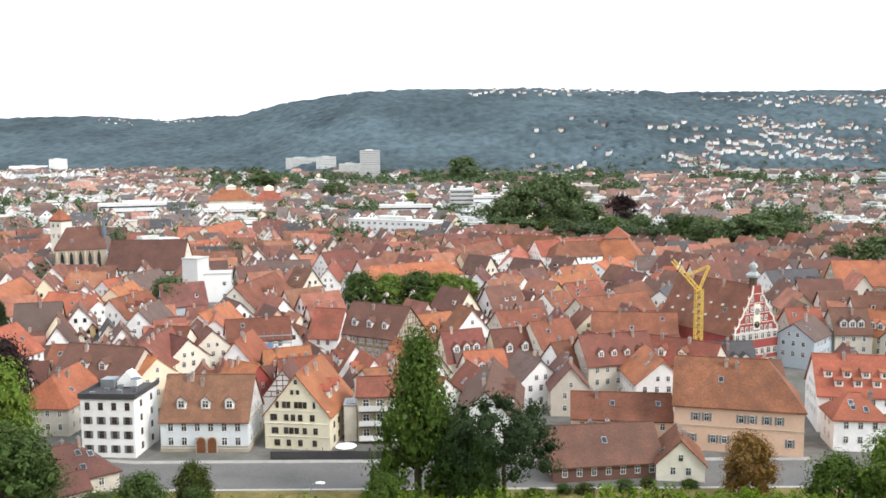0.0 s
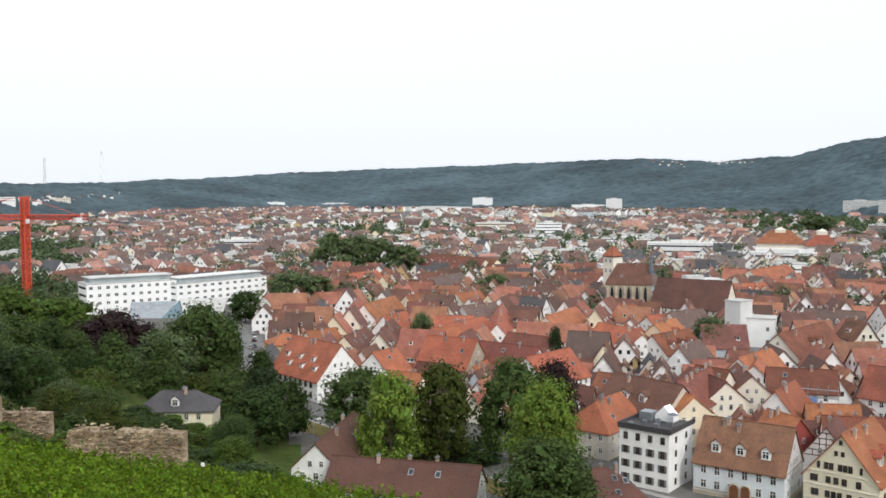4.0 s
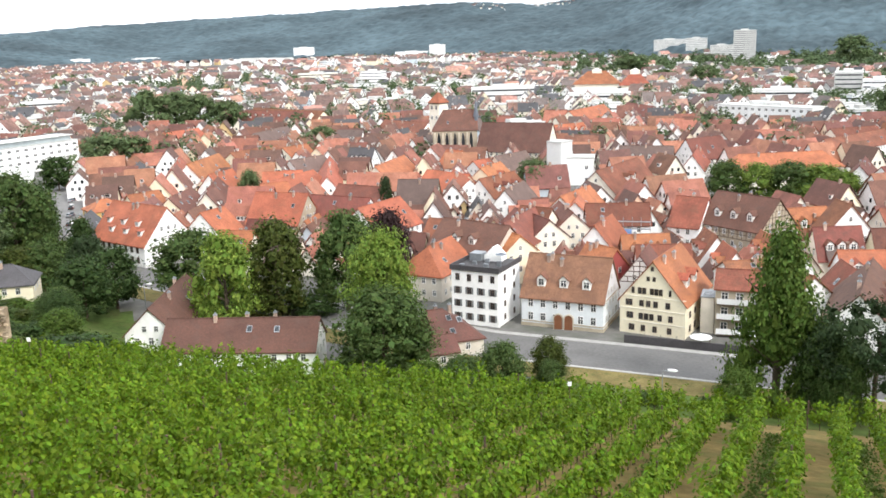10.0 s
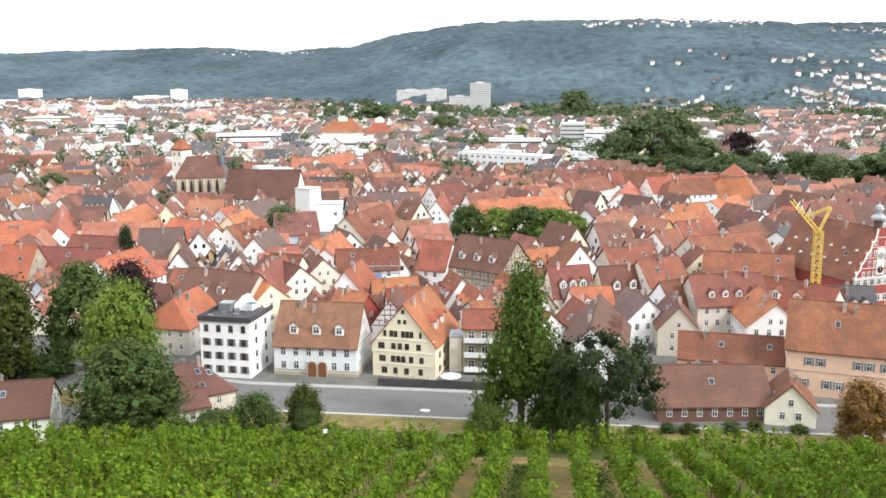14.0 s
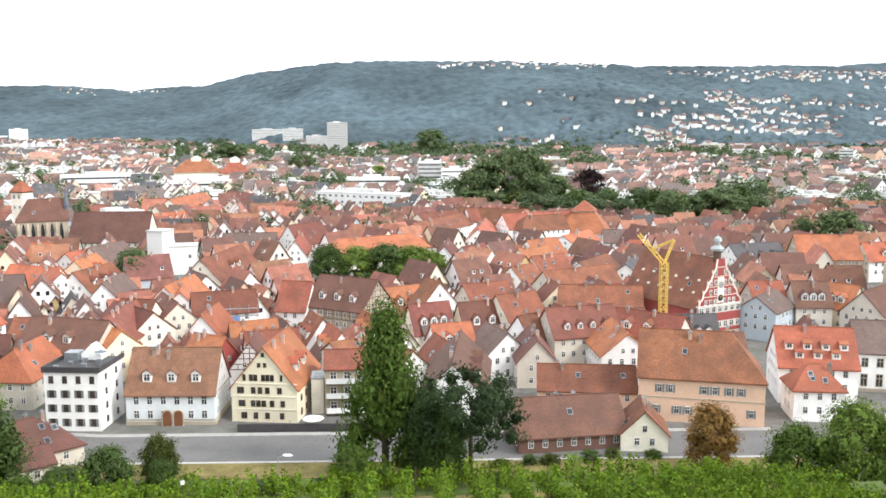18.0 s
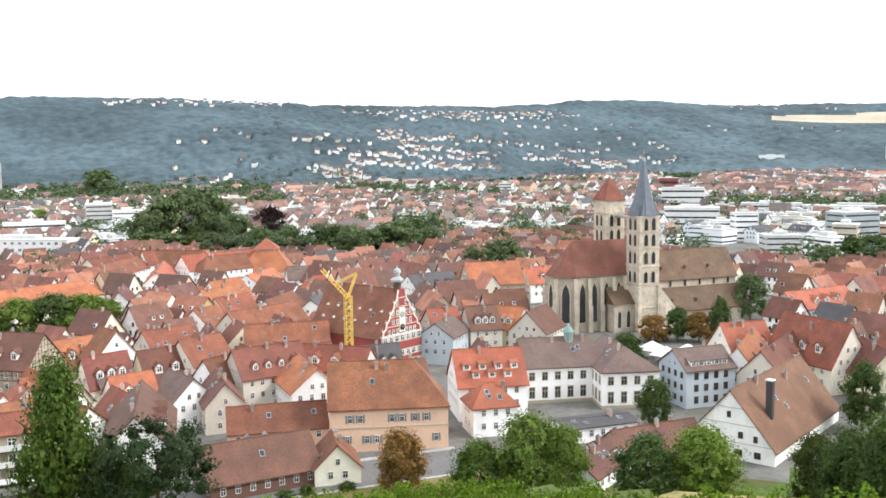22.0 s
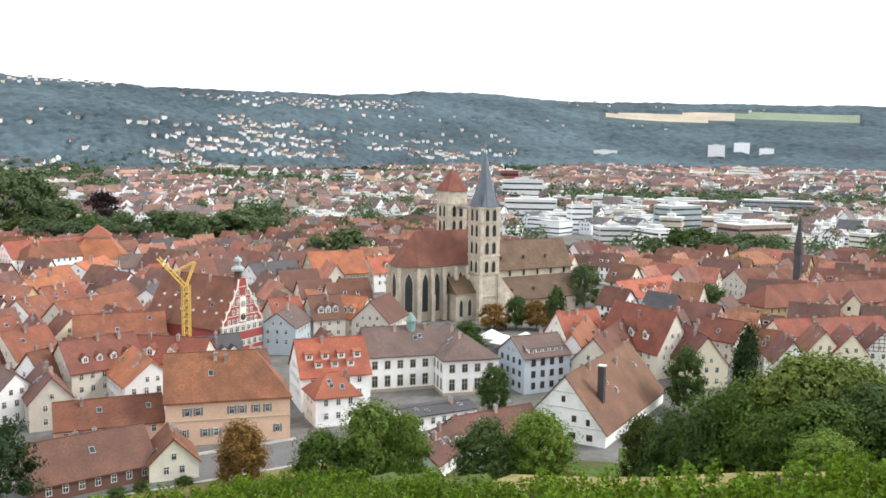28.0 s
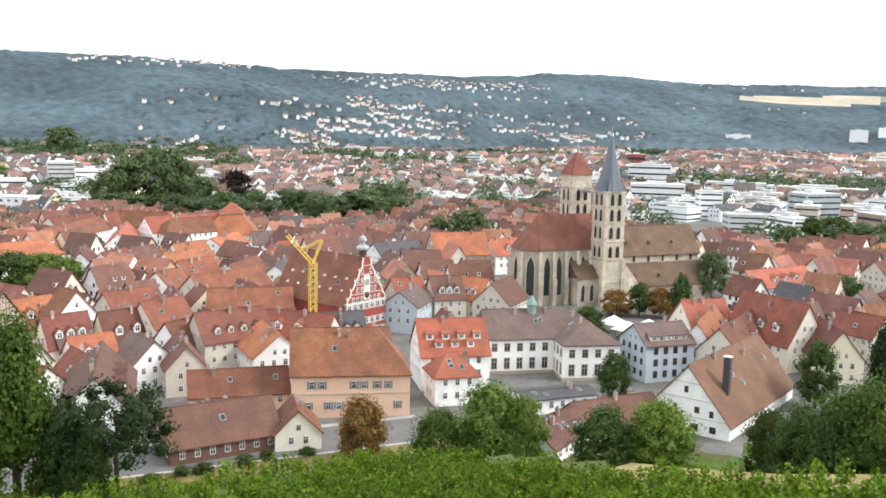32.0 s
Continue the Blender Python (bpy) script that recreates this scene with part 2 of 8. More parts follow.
def hill_top(az):
    return np.interp(az, (-180, -70, -60, -52, -40, -28, -14, -5, 12, 25, 38, 50, 180), (3500, 2600, 2600, 3800, 4700, 4400, 3700, 3000, 2900, 3300, 4300, 4600, 4500))


def land(x, y):
    """Height of the ground, for arrays or numbers."""
    x, y = np.asarray(x, float), np.asarray(y, float)
    ye, yf = edge_y(x), foot_y(x)
    yf = np.maximum(yf, ye + 20)
    slope = 52.3 - 0.276 * np.clip(y, 4, None)
    ze = 52.3 - 0.276 * ye
    below = ze * np.clip(1 - (y - ye) / (yf - ye), 0, 1) ** np.interp(x, (-60, -20), (1.0, 1.5))
    near = np.where(y < ye, slope, below)
    r, az = np.hypot(x, y), np.degrees(np.arctan2(x, y))
    b, t = hill_base(az), hill_top(az)
    h = EYE + t * np.tan(np.radians(np.interp(az, RAZ, REL))) - 9
    s = np.clip((r - b) / (t - b), 0, 1)
    far = h * (0.55 * s + 0.45 * s * s * (3 - 2 * s)) - np.clip(r - t, 0, None) * 0.03
    lump = np.sin(x * 0.006 + 1.3) * np.cos(y * 0.0045) * 9 * np.clip(s * 4, 0, 1) * np.clip((1 - s) * 4, 0, 1)
    return np.where(r < 900, near, far + lump)


def ground_z(x, y):
    return float(land(x, y))


# the ground, one sheet out to the horizon
azs = np.concatenate([np.arange(-180, -72, 6.0), np.arange(-72, 66, 0.75), np.arange(66, 180, 6.0)])
rs = np.concatenate([[0.01], np.arange(4, 120, 4.0), np.arange(120, 300, 9.0), np.arange(300, 1000, 60.0), np.arange(1000, 4950, 70.0), [4960]])
A, Rr = np.meshgrid(np.radians(azs), rs)
X, Y = Rr * np.sin(A), Rr * np.cos(A)
Zg = land(X, Y)
na, nr = len(azs), len(rs)
gv = np.stack([X.ravel(), Y.ravel(), Zg.ravel()], 1)
gf, gi = [], []
for j in range(nr - 1):
    for i in range(na):
        k = (i + 1) % na
        gf.append((j * na + i, j * na + k, (j + 1) * na + k, (j + 1) * na + i))
        cx, cy = X[j, i], Y[j, i]
        a, r = azs[i], rs[j]
        s = (r - hill_base(a)) / (hill_top(a) - hill_base(a))
        if r < 900:
            gi.append(1 if cy > foot_y(cx) + 6 else 4 if cy < edge_y(cx) and -84 < cx < 23 else 0)
        elif 0.61 + 0.012 * abs(a - 46) < s < 0.76 - 0.006 * abs(a - 43) and 41.2 < a < 48.3:
            gi.append(3)
        elif 0.64 < s < 0.74 and 48.3 < a < 55.3:
            gi.append(5)
        else:
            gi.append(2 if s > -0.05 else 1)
ground = new("ground", mesh_of("ground", gv, gf, [GROUND, TOWNGROUND, HAZEDFORESTGROUND, STUBBLE, SOIL, MEADOW], gi, smooth=True))
tagged(ground, "valley floor with streets, grassy castle slope and wooded hills", "ground", kind="structure")


# ---- houses ----
def window_mesh(shutters=False, frame=None):
    """A window of 1 x 1: one lattice of frame and deep-set panes; its wall is at y = 0, the street at -y."""
    xs, zs = (-0.5, -0.41, -0.035, 0.035, 0.41, 0.5), (0.0, 0.06, 0.62, 0.67, 0.94, 1.0)
    v = [(x, -0.1, z) for z in zs for x in xs]
    f, idx = [], []
    for r in range(5):
        for c in range(5):
            q = [r * 6 + c, r * 6 + c + 1, r * 6 + c + 7, r * 6 + c + 6]
            if r in (1, 3) and c in (1, 3):
                n = len(v)
                v += [(v[k][0], -0.025, v[k][2]) for k in q]
                f += [(q[k], q[(k + 1) % 4], n + (k + 1) % 4, n + k) for k in range(4)] + [(n, n + 1, n + 2, n + 3)]
                idx += [0, 0, 0, 0, 1]
            else:
                f.append(tuple(q))
                idx.append(0)
    rim = list(range(6)) + [11, 17, 23, 29, 35] + [34, 33, 32, 31, 30] + [24, 18, 12, 6]
    n = len(v)
    v += [(v[k][0], 0.0, v[k][2]) for k in rim]
    for k in range(len(rim)):
        m = (k + 1) % len(rim)
        f.append((rim[m], rim[k], n + k, n + m))
        idx.append(0)
    if shutters:
        for a, b in ((0, -1), (5, 1)):
            n = len(v)
            x = 0.5 * b
            v += [(x, -0.06, 0), (x + 0.47 * b, -0.06, 0), (x + 0.47 * b, -0.06, 1), (x, -0.06, 1), (x + 0.47 * b, 0, 0), (x + 0.47 * b, 0, 1)]
            q = [(n, n + 1, n + 2, n + 3), (n + 1, n + 4, n + 5, n + 2), (n, a, n + 1), (n + 3, n + 2, 30 + a)]
            f += q if b > 0 else [t[::-1] for t in q]
            idx += [2, 2, 2, 2]
    return mesh_of("window", v, f, [frame or FRAME, GLASS, SHUTTER], idx)


WINDOW, SHUTTERED, BROWNWINDOW, DARKSHUTTERED = window_mesh(), window_mesh(True), window_mesh(frame=TIMBER), window_mesh(True, TIMBER)


def chimney_mesh():
    """A plastered stack with a proud cap, one turned outline."""
    rings = ((0.35, 0.30, -2.0), (0.35, 0.30, 1.25), (0.43, 0.38, 1.27), (0.43, 0.38, 1.42), (0.2, 0.17, 1.44), (0.18, 0.15, 1.75), (0.1, 0.08, 1.76), (0.1, 0.08, 1.6))
    v = [p for a, c, z in rings for p in ((-a, -c, z), (a, -c, z), (a, c, z), (-a, c, z))]
    f = [(4 * r + k, 4 * r + (k + 1) % 4, 4 * r + 4 + (k + 1) % 4, 4 * r + 4 + k) for r in range(len(rings) - 1) for k in range(4)]
    return mesh_of("chimney", v, f, [BRICK, METAL], [0] * 4 + [1] * (len(f) - 4))


CHIMNEY = chimney_mesh()
DORMERS = {}


def dormer(ob, m, roof):
    """A gabled dormer: cheeks and front, its little roof, its window."""
    if "cheek" not in DORMERS:
        DORMERS["cheek"] = Shape().extrude_x([(0.62, -0.4), (0.62, 1.15), (0, 1.72), (-0.62, 1.15), (-0.62, -0.4)], 0, 2.6).mesh("dormer", WALL["white"])
        DORMERS["cheek"].transform(Matrix.Rotation(radians(90), 4, "Z"))
    if roof not in DORMERS:
        s = Shape().extrude_x([(-0.88, 0.94), (0, 1.74), (0.88, 0.94), (0.88, 1.06), (0, 1.88), (-0.88, 1.06)][::-1], -0.22, 3.2)
        DORMERS[roof] = s.mesh("dormer_roof", ROOF[roof])
        DORMERS[roof].transform(Matrix.Rotation(radians(90), 4, "Z"))
    d = part("dormer", DORMERS["cheek"], ob, "", m)
    part("dormer_roof", DORMERS[roof], d)
    part("window", WINDOW, d, "", Matrix.Translation((0, 0, 0.1)) @ Matrix.Diagonal((0.9, 1, 1.0, 1)))


def shed_dormer(ob, m, roof):
    """A low dormer with a lean-to roof: front and cheeks, slab of tiles, window."""
    if "shed" not in DORMERS:
        DORMERS["shed"] = Shape().extrude_x([(-0.3, -0.5), (2.2, 0.9), (2.2, 1.25), (-0.3, 0.95)], -0.75, 0.75).mesh("dormer", WALL["white"])
    if "shed_" + roof not in DORMERS:
        DORMERS["shed_" + roof] = Shape().extrude_x([(-0.6, 0.92), (2.8, 1.45), (2.8, 1.57), (-0.6, 1.06)], -0.95, 0.95).mesh("dormer_roof", ROOF[roof])
    d = part("dormer", DORMERS["shed"], ob, "", m)
    part("dormer_roof", DORMERS["shed_" + roof], d)
    part("window", WINDOW, d, "", Matrix.Translation((0, -0.3, 0.0)) @ Matrix.Diagonal((1.0, 1, 0.8, 1)))


def skylight_mesh():
    v = [(x * k, y * k, z) for k, z in ((1, 0), (1, 0.12), (0.8, 0.1)) for x, y in ((-0.5, -0.7), (0.5, -0.7), (0.5, 0.7), (-0.5, 0.7))]
    f = [(4 * r + k, 4 * r + (k + 1) % 4, 4 * r + 4 + (k + 1) % 4, 4 * r + 4 + k) for r in range(2) for k in range(4)] + [(8, 9, 10, 11)]
    return mesh_of("skylight", v, f, [METAL, GLASS], [0] * 8 + [1])


SKYLIGHT = skylight_mesh()
ROOFWORD = {"orange": "bright orange", "red": "deep red", "rust": "rusty red", "brown": "weathered brown", "taupe": "grey-brown", "slate": "dark slate-grey", "tan": "faded red-brown"}
WALLWORD = {"white": "white plastered", "ivory": "ivory plastered", "cream": "cream-yellow plastered", "yellow": "warm yellow", "salmon": "salmon-pink plastered", "greige": "grey-beige plastered", "russet": "brown-red plastered", "pearl": "pale grey-blue plastered",
            "stone": "sandstone-coloured", "bluish": "pale blue-grey", "ochre": "ochre plastered", "green": "pale green plastered", "red": "dark red"}
PLACED = []
rnd = random.Random(7)


def roof_shape(L, w, he, hr, hipa=0, hipb=0, over=0.45):
    """Slabs of tiles over a ridge along x; hips where asked for."""
    s = Shape()
    pitch = (hr - he) / (w / 2)
    y1, z1 = w / 2 + over, he - over * pitch
    th = 0.28
    if not hipa and not hipb:
        s.extrude_x([(-y1, z1), (0, hr), (y1, z1), (y1, z1 + th), (0, hr + th), (-y1, z1 + th)][::-1], -L / 2 - 0.35, L / 2 + 0.35)
    else:
        ha, hb = (w * 0.42 if hipa else -0.35), (w * 0.42 if hipb else -0.35)
        xa, xb = -L / 2 - over, L / 2 + over
        v = [(xa, -y1, z1), (xb, -y1, z1), (xb, y1, z1), (xa, y1, z1), (xa, -y1, z1 + th), (xb, -y1, z1 + th), (xb, y1, z1 + th), (xa, y1, z1 + th), (-L / 2 + ha, 0, hr + th), (L / 2 - hb, 0, hr + th)]
        s.add(v, [(3, 2, 1, 0), (0, 1, 5, 4), (1, 2, 6, 5), (2, 3, 7, 6), (3, 0, 4, 7), (4, 5, 9, 8), (6, 7, 8, 9), (5, 6, 9), (7, 4, 8)])
    s.tube((-L / 2 + (w * 0.42 if hipa else -0.3), 0, hr + th), (L / 2 - (w * 0.42 if hipb else -0.3), 0, hr + th), 0.16, 0.16, 5)
    return s


def wall_windows(ob, width, floors, z0, at, mesh, step=2.9, ww=1.0, wh=1.45, top=None, n=None):
    """Rows of windows on one wall; at(u, z) gives the place, u from the wall's middle."""
    for k in range(floors):
        z = z0 + k * 2.85
        room = width if top is None else top(z + wh)
        cnt = n if n is not None and top is None else int((room - 1.2) // step)
        for i in range(max(cnt, 0)):
            u = (i - (cnt - 1) / 2) * min(step, (room - 1.0) / max(cnt, 1))
            part("window", mesh, ob, "", at(u, z) @ Matrix.Diagonal((ww, 1, wh, 1)))


def house(ax, ay, bx, by, zr, ze, w, roof, wall, z0=None, hipa=0, hipb=0, dorm=0, gable=0, timber=0, shut=0, win=0, band=0, far=False, name="house", label="", plain=0, shed=0, dark=0):
    L = max(math.hypot(bx - ax, by - ay), 6)
    cx, cy, ang = (ax + bx) / 2, (ay + by) / 2, math.degrees(math.atan2(by - ay, bx - ax))
    zb = ground_z(cx, cy) if z0 is None else z0
    he, hr = ze - zb, zr - zb
    PLACED.append((cx, cy, math.hypot(L, w) / 2, ang, L, w))
    ob = thing(name, turned(cx, cy, zb, ang), label or f"{WALLWORD[wall]} town house with {ROOFWORD[roof]} tiled {'hipped' if hipa or hipb else 'gabled'} roof", "house", "old town houses")
    s = Shape()
    s.box(-L / 2, -w / 2, -3, L / 2, w / 2, he)
    for sx, hip in ((-1, hipa), (1, hipb)):
        if not hip:
            x0, x1 = (-L / 2, -L / 2 + 0.3) if sx < 0 else (L / 2 - 0.3, L / 2)
            s.extrude_x([(-w / 2, he), (w / 2, he), (0, hr - 0.05)], x0, x1)
    part("wall", s.mesh("wall", WALL[wall]), ob)
    part("roof", roof_shape(L, w, he, hr, hipa, hipb).mesh("roof", ROOF[roof]), ob)
    mesh = SHUTTERED if shut else BROWNWINDOW if dark else WINDOW
    floors = max(1, int((he + 0.3) // 2.85))
    step = 3.6 if shut else 2.7
    z1 = he - floors * 2.85 + 0.85
    co, si = math.cos(radians(ang)), math.sin(radians(ang))
    d = math.hypot(cx, cy)

    def faces(nx, ny):
        """Whether a wall looks towards the castle hill."""
        return (nx * co - ny * si) * -cx + (nx * si + ny * co) * -cy > 0.04 * d

    for sy in () if plain else (-1, 1):
        if faces(0, sy):
            wall_windows(ob, L, floors, z1 - 0.2 * win, lambda u, z: pose(u, sy * w / 2, z, 0, 0, 0 if sy < 0 else 180), mesh, step, 1.0 + 0.15 * win, 1.45 + 0.25 * win)
            if timber:
                t = Shape()
                for i in range(int(L // 1.4) + 1):
                    x = -L / 2 + i * 1.4
                    t.box(x - 0.1, sy * w / 2 - 0.04, he - 2.9, x + 0.1, sy * w / 2 + 0.04, he)
                for z in (he - 2.9, he - 1.6, he - 0.25):
                    t.box(-L / 2, sy * w / 2 - 0.05, z, L / 2, sy * w / 2 + 0.05, z + 0.2)
                part("timber_frame", t.mesh("timber_frame", TIMBER), ob, "dark half-timber frame")
    for sx, hip in () if plain > 1 else ((-1, hipa), (1, hipb)):
        if faces(sx, 0):
            wall_windows(ob, w, floors, z1, lambda u, z: pose(sx * L / 2, u, z, 0, 0, 90 if sx > 0 else -90), mesh, step, 1.0)
            if not hip:
                rows = max(1, int((hr - he - 1.2) // 2.6))
                wall_windows(ob, w, rows, he + 0.55, lambda u, z: pose(sx * L / 2, u, z, 0, 0, 90 if sx > 0 else -90), WINDOW, 2.3, 0.85, 1.2,
                             lambda z: w * (1 - (z - he) / (hr - he)) - 0.3)
                if timber:
                    t = Shape()
                    for k in range(5):
                        z = he + k * (hr - he) / 5
                        u = w / 2 * (1 - k / 5) - 0.15
                        t.box(sx * L / 2 - 0.05, -u, z, sx * L / 2 + 0.05, u, z + 0.18)
                        for i in range(-4, 5):
                            if abs(i * 1.3) < u - 0.9:
                                t.box(sx * L / 2 - 0.045, i * 1.3 - 0.09, z, sx * L / 2 + 0.045, i * 1.3 + 0.09, z + (hr - he) / 5)
                    part("timber_frame", t.mesh("timber_frame", TIMBER), ob, "dark half-timber frame")
    if band:
        for z in (z1 - 0.55, he - 0.35):
            part("string_course", Shape().box(-L / 2 - 0.12, -w / 2 - 0.12, z, L / 2 + 0.12, w / 2 + 0.12, z + 0.22).mesh("string_course", WALL["stone"]), ob, "stone string course")
        part("plinth", Shape().box(-L / 2 - 0.1, -w / 2 - 0.1, -3, L / 2 + 0.1, w / 2 + 0.1, 0.7).mesh("plinth", WALL["stone"]), ob, "stone plinth")
    pitch = (hr - he) / (w / 2)
    for sy in (-1, 1):
        if dorm and faces(0, sy):
            for k in range(dorm):
                u = (k - (dorm - 1) / 2) * min(5.2 if dorm < 4 else 3.4, (L - 3) / dorm if dorm > 1 else 3.6)
                f = 0.30 if dorm < 6 or k % 2 else 0.52
                z = he + (hr - he) * f
                (shed_dormer if shed else dormer)(ob, pose(u, sy * (w / 2) * (1 - f) + sy * 0.5, z - 0.2, 0, 0, 0 if sy < 0 else 180) @ Matrix.Scale(1.45 if dorm < 4 else 1.1, 4), roof)
        elif faces(0, sy):
            for k in range(rnd.randint(0, 3)):
                f, u = rnd.uniform(0.25, 0.7), rnd.uniform(-0.38, 0.38) * L
                if hipa or hipb:
                    u *= 0.5
                part("skylight", SKYLIGHT, ob, "", pose(u, sy * (w / 2) * (1 - f), he + (hr - he) * f + 0.3, math.degrees(math.atan(pitch)) * -sy, 0, 0) if sy < 0 else
                     pose(u, (w / 2) * (1 - f), he + (hr - he) * f + 0.3, -math.degrees(math.atan(pitch)), 0, 0))
    for k in range(1 + (L > 14) + (rnd.random() < 0.4)):
        u, f = rnd.uniform(-0.3, 0.3) * L, rnd.uniform(0.75, 0.95)
        sy = rnd.choice((-1, 1))
        part("chimney", CHIMNEY, ob, "", pose(u, sy * (w / 2) * (1 - f), he + (hr - he) * f + 0.2, 0, 0, rnd.choice((0, 90))))
    return ob


house(-56.6, 185.4, -39.0, 184.8, 14, 6.4, 13, "tan", "pearl", dorm=3, win=1, band=1)
cream = house(-29.6, 179.5, -26.9, 197.7, 15.2, 7, 13.5, "orange", "cream", dorm=2, plain=2, label="cream gabled house with brown windows and an orange tiled roof")
for z, spots in ((0.7, ((4.2, 1.2), (1.8, 0.9), (-0.6, 0.9), (-3.6, 0.9))), (3.2, ((4.6, 1.4), (2.3, 0.9), (1.2, 0.9), (0.1, 0.9), (-1.6, 0.9), (-3.8, 0.9))), (5.9, ((4.8, 1.4), (2.2, 0.9), (0.8, 0.9), (-0.7, 0.9), (-3.2, 0.95))),
                 (8.5, ((4.0, 0.6), (2.6, 0.8), (1.7, 0.8), (0.1, 0.8), (-0.8, 0.8), (-1.7, 0.8), (-3.6, 0.5))), (11.3, ((0.9, 0.65), (-0.3, 0.65))), (13.4, ((0.1, 0.6),))):
    for u, wide in spots:
        part("window", BROWNWINDOW, cream, "", pose(-9.2, u, z, 0, 0, -90) @ Matrix.Diagonal((wide, 1, 1.3 if z < 10 else 0.9, 1)))
for z in (2.6, 5.3, 7.9):
    part("floor_ledge", Shape().box(-9.32, -6.75, z, -9.15, 6.75, z + 0.14).mesh("floor_ledge", WALL["ivory"]), cream, "pale floor ledge")
for u in (-6, -2.5, 1.5, 5):
    for z in (0.9, 3.8):
        part("window", BROWNWINDOW, cream, "", pose(u, -6.75, z, 0, 0, 0) @ Matrix.Diagonal((1.0, 1, 1.3, 1)))
house(-85.4, 189.9, -84.0, 207.4, 11.5, 6.2, 12, "orange", "greige", hipa=1)
house(-25.6, 259.7, -9.2, 249.1, 16.5, 9, 15, "brown", "stone", dorm=3, timber=1)
house(-36.2, 257.8, -27.8, 255.8, 15, 8, 13, "rust", "white")
house(8.0, 253.1, 4.4, 260.9, 15, 7.5, 13, "rust", "white")
house(7.8, 171.7, 11.0, 200.3, 13.5, 7, 13, "brown", "white", dorm=3)
house(28.2, 200.5, 28.4, 216.5, 11, 6, 9, "brown", "greige")
house(26.9, 189.6, 46.9, 186.9, 8.5, 4.5, 11, "rust", "salmon")
house(18.5, 165.5, 38.8, 168.2, 8.4, 3, 12.5, "brown", "russet")
house(42.2, 159.6, 43.7, 169.4, 7.4, 3.2, 8.5, "rust", "ivory", gable=2)
peach = house(47.5, 185.2, 70.9, 178.8, 17, 9.1, 15, "rust", "salmon", hipb=1, plain=2, label="peach plastered house with grey shutters and a large rusty roof")
for u, z, wide in ((-8.0, 6.0, 0.95), (-5.9, 6.0, 0.95), (0.6, 6.0, 0.95), (2.6, 6.0, 0.95), (5.3, 6.0, 0.95), (7.6, 6.0, 0.9), (-8.6, 1.7, 0.9), (-4.6, 1.7, 1.0), (-2.5, 1.7, 1.0), (3.0, 1.7, 1.0), (9.6, 1.7, 0.9)):
    part("window", SHUTTERED, peach, "", pose(u, -7.5, z, 0, 0, 0) @ Matrix.Diagonal((wide, 1, 1.65, 1)))
for z in (4.9, 8.7):
    part("cornice", Shape().box(-12.25, -7.62, z, 12.25, -7.45, z + 0.2).mesh("cornice", WALL["stone"]), peach, "stone cornice")
for u in (-4, 0, 4):
    part("window", SHUTTERED, peach, "", pose(12.13, u, 6.0, 0, 0, 90) @ Matrix.Diagonal((0.9, 1, 1.6, 1)))
house(32.9, 220.7, 50.3, 225.2, 14, 8, 12, "red", "greige", dorm=4)
house(79.4, 194.4, 95.1, 191.2, 15, 8, 14, "orange", "white", dorm=7, shed=1)
office = house(100.1, 201.9, 123.2, 196.6, 14.5, 8.8, 14, "taupe", "white", hipb=1, band=1, plain=2)
wing = house(125.4, 202.9, 119.7, 182.0, 13.5, 8.8, 14, "taupe", "white", hipb=1, band=1, plain=2)
STONEWINDOW = window_mesh(frame=WALL["stone"])
for z, h in ((1.2, 2.9), (5.6, 2.1)):
    for i in range(7):
        part("window", STONEWINDOW, office, "", pose(-10.2 + 3.2 * i, -7, z, 0, 0, 0) @ Matrix.Diagonal((1.5, 1, h, 1)))
    for i in range(4):
        part("window", STONEWINDOW, wing, "", pose(10.85, -4.8 + 3.2 * i, z, 0, 0, 90) @ Matrix.Diagonal((1.5, 1, h, 1)))
    for i in range(4):
        part("window", STONEWINDOW, wing, "", pose(0.2 + 3.0 * i, -7, z, 0, 0, 0) @ Matrix.Diagonal((1.4, 1, h, 1)))
house(131.2, 181.6, 144.7, 180.8, 13, 9, 12, "taupe", "bluish", dorm=5, shed=1, win=1, dark=1)
barn = house(117.2, 143.3, 151.9, 162.3, 13.5, 3, 18, "tan", "white", plain=2, label="white gabled barn with a huge faded red-brown roof")
bl = -math.hypot(34.7, 19.0) / 2
for u, z, wide in ((-5.6, 0.9, 1.3), (-1.8, 0.9, 1.6), (3.4, 0.9, 1.1), (2.4, 4.2, 0.9), (-2.2, 4.4, 1.0), (0.2, 8.2, 0.8), (-5.2, 4.0, 0.8)):
    part("window", BROWNWINDOW, barn, "", pose(bl, u, z, 0, 0, -90) @ Matrix.Diagonal((wide, 1, 1.3, 1)))
for z, half in ((3.4, 8.6), (7.0, 5.4), (10.2, 2.6)):
    part("floor_ledge", Shape().box(bl - 0.1, -half, z, bl + 0.05, half, z + 0.16).mesh("floor_ledge", WALL["greige"]), barn, "weathered floor beam")
house(85.7, 144.1, 94.1, 147.6, 6.5, 3, 9, "brown", "white")
house(93.1, 148.0, 112.5, 148.7, 7, 3.5, 10, "brown", "white")
house(176.7, 171.2, 175.6, 193.3, 17, 7, 13, "rust", "ivory", gable=4, dorm=3)
house(175.2, 158.7, 183.3, 174.3, 13, 6, 11, "red", "cream", gable=3)
house(159.7, 199.9, 172.8, 198.3, 14, 7, 13, "orange", "ivory", dorm=2)
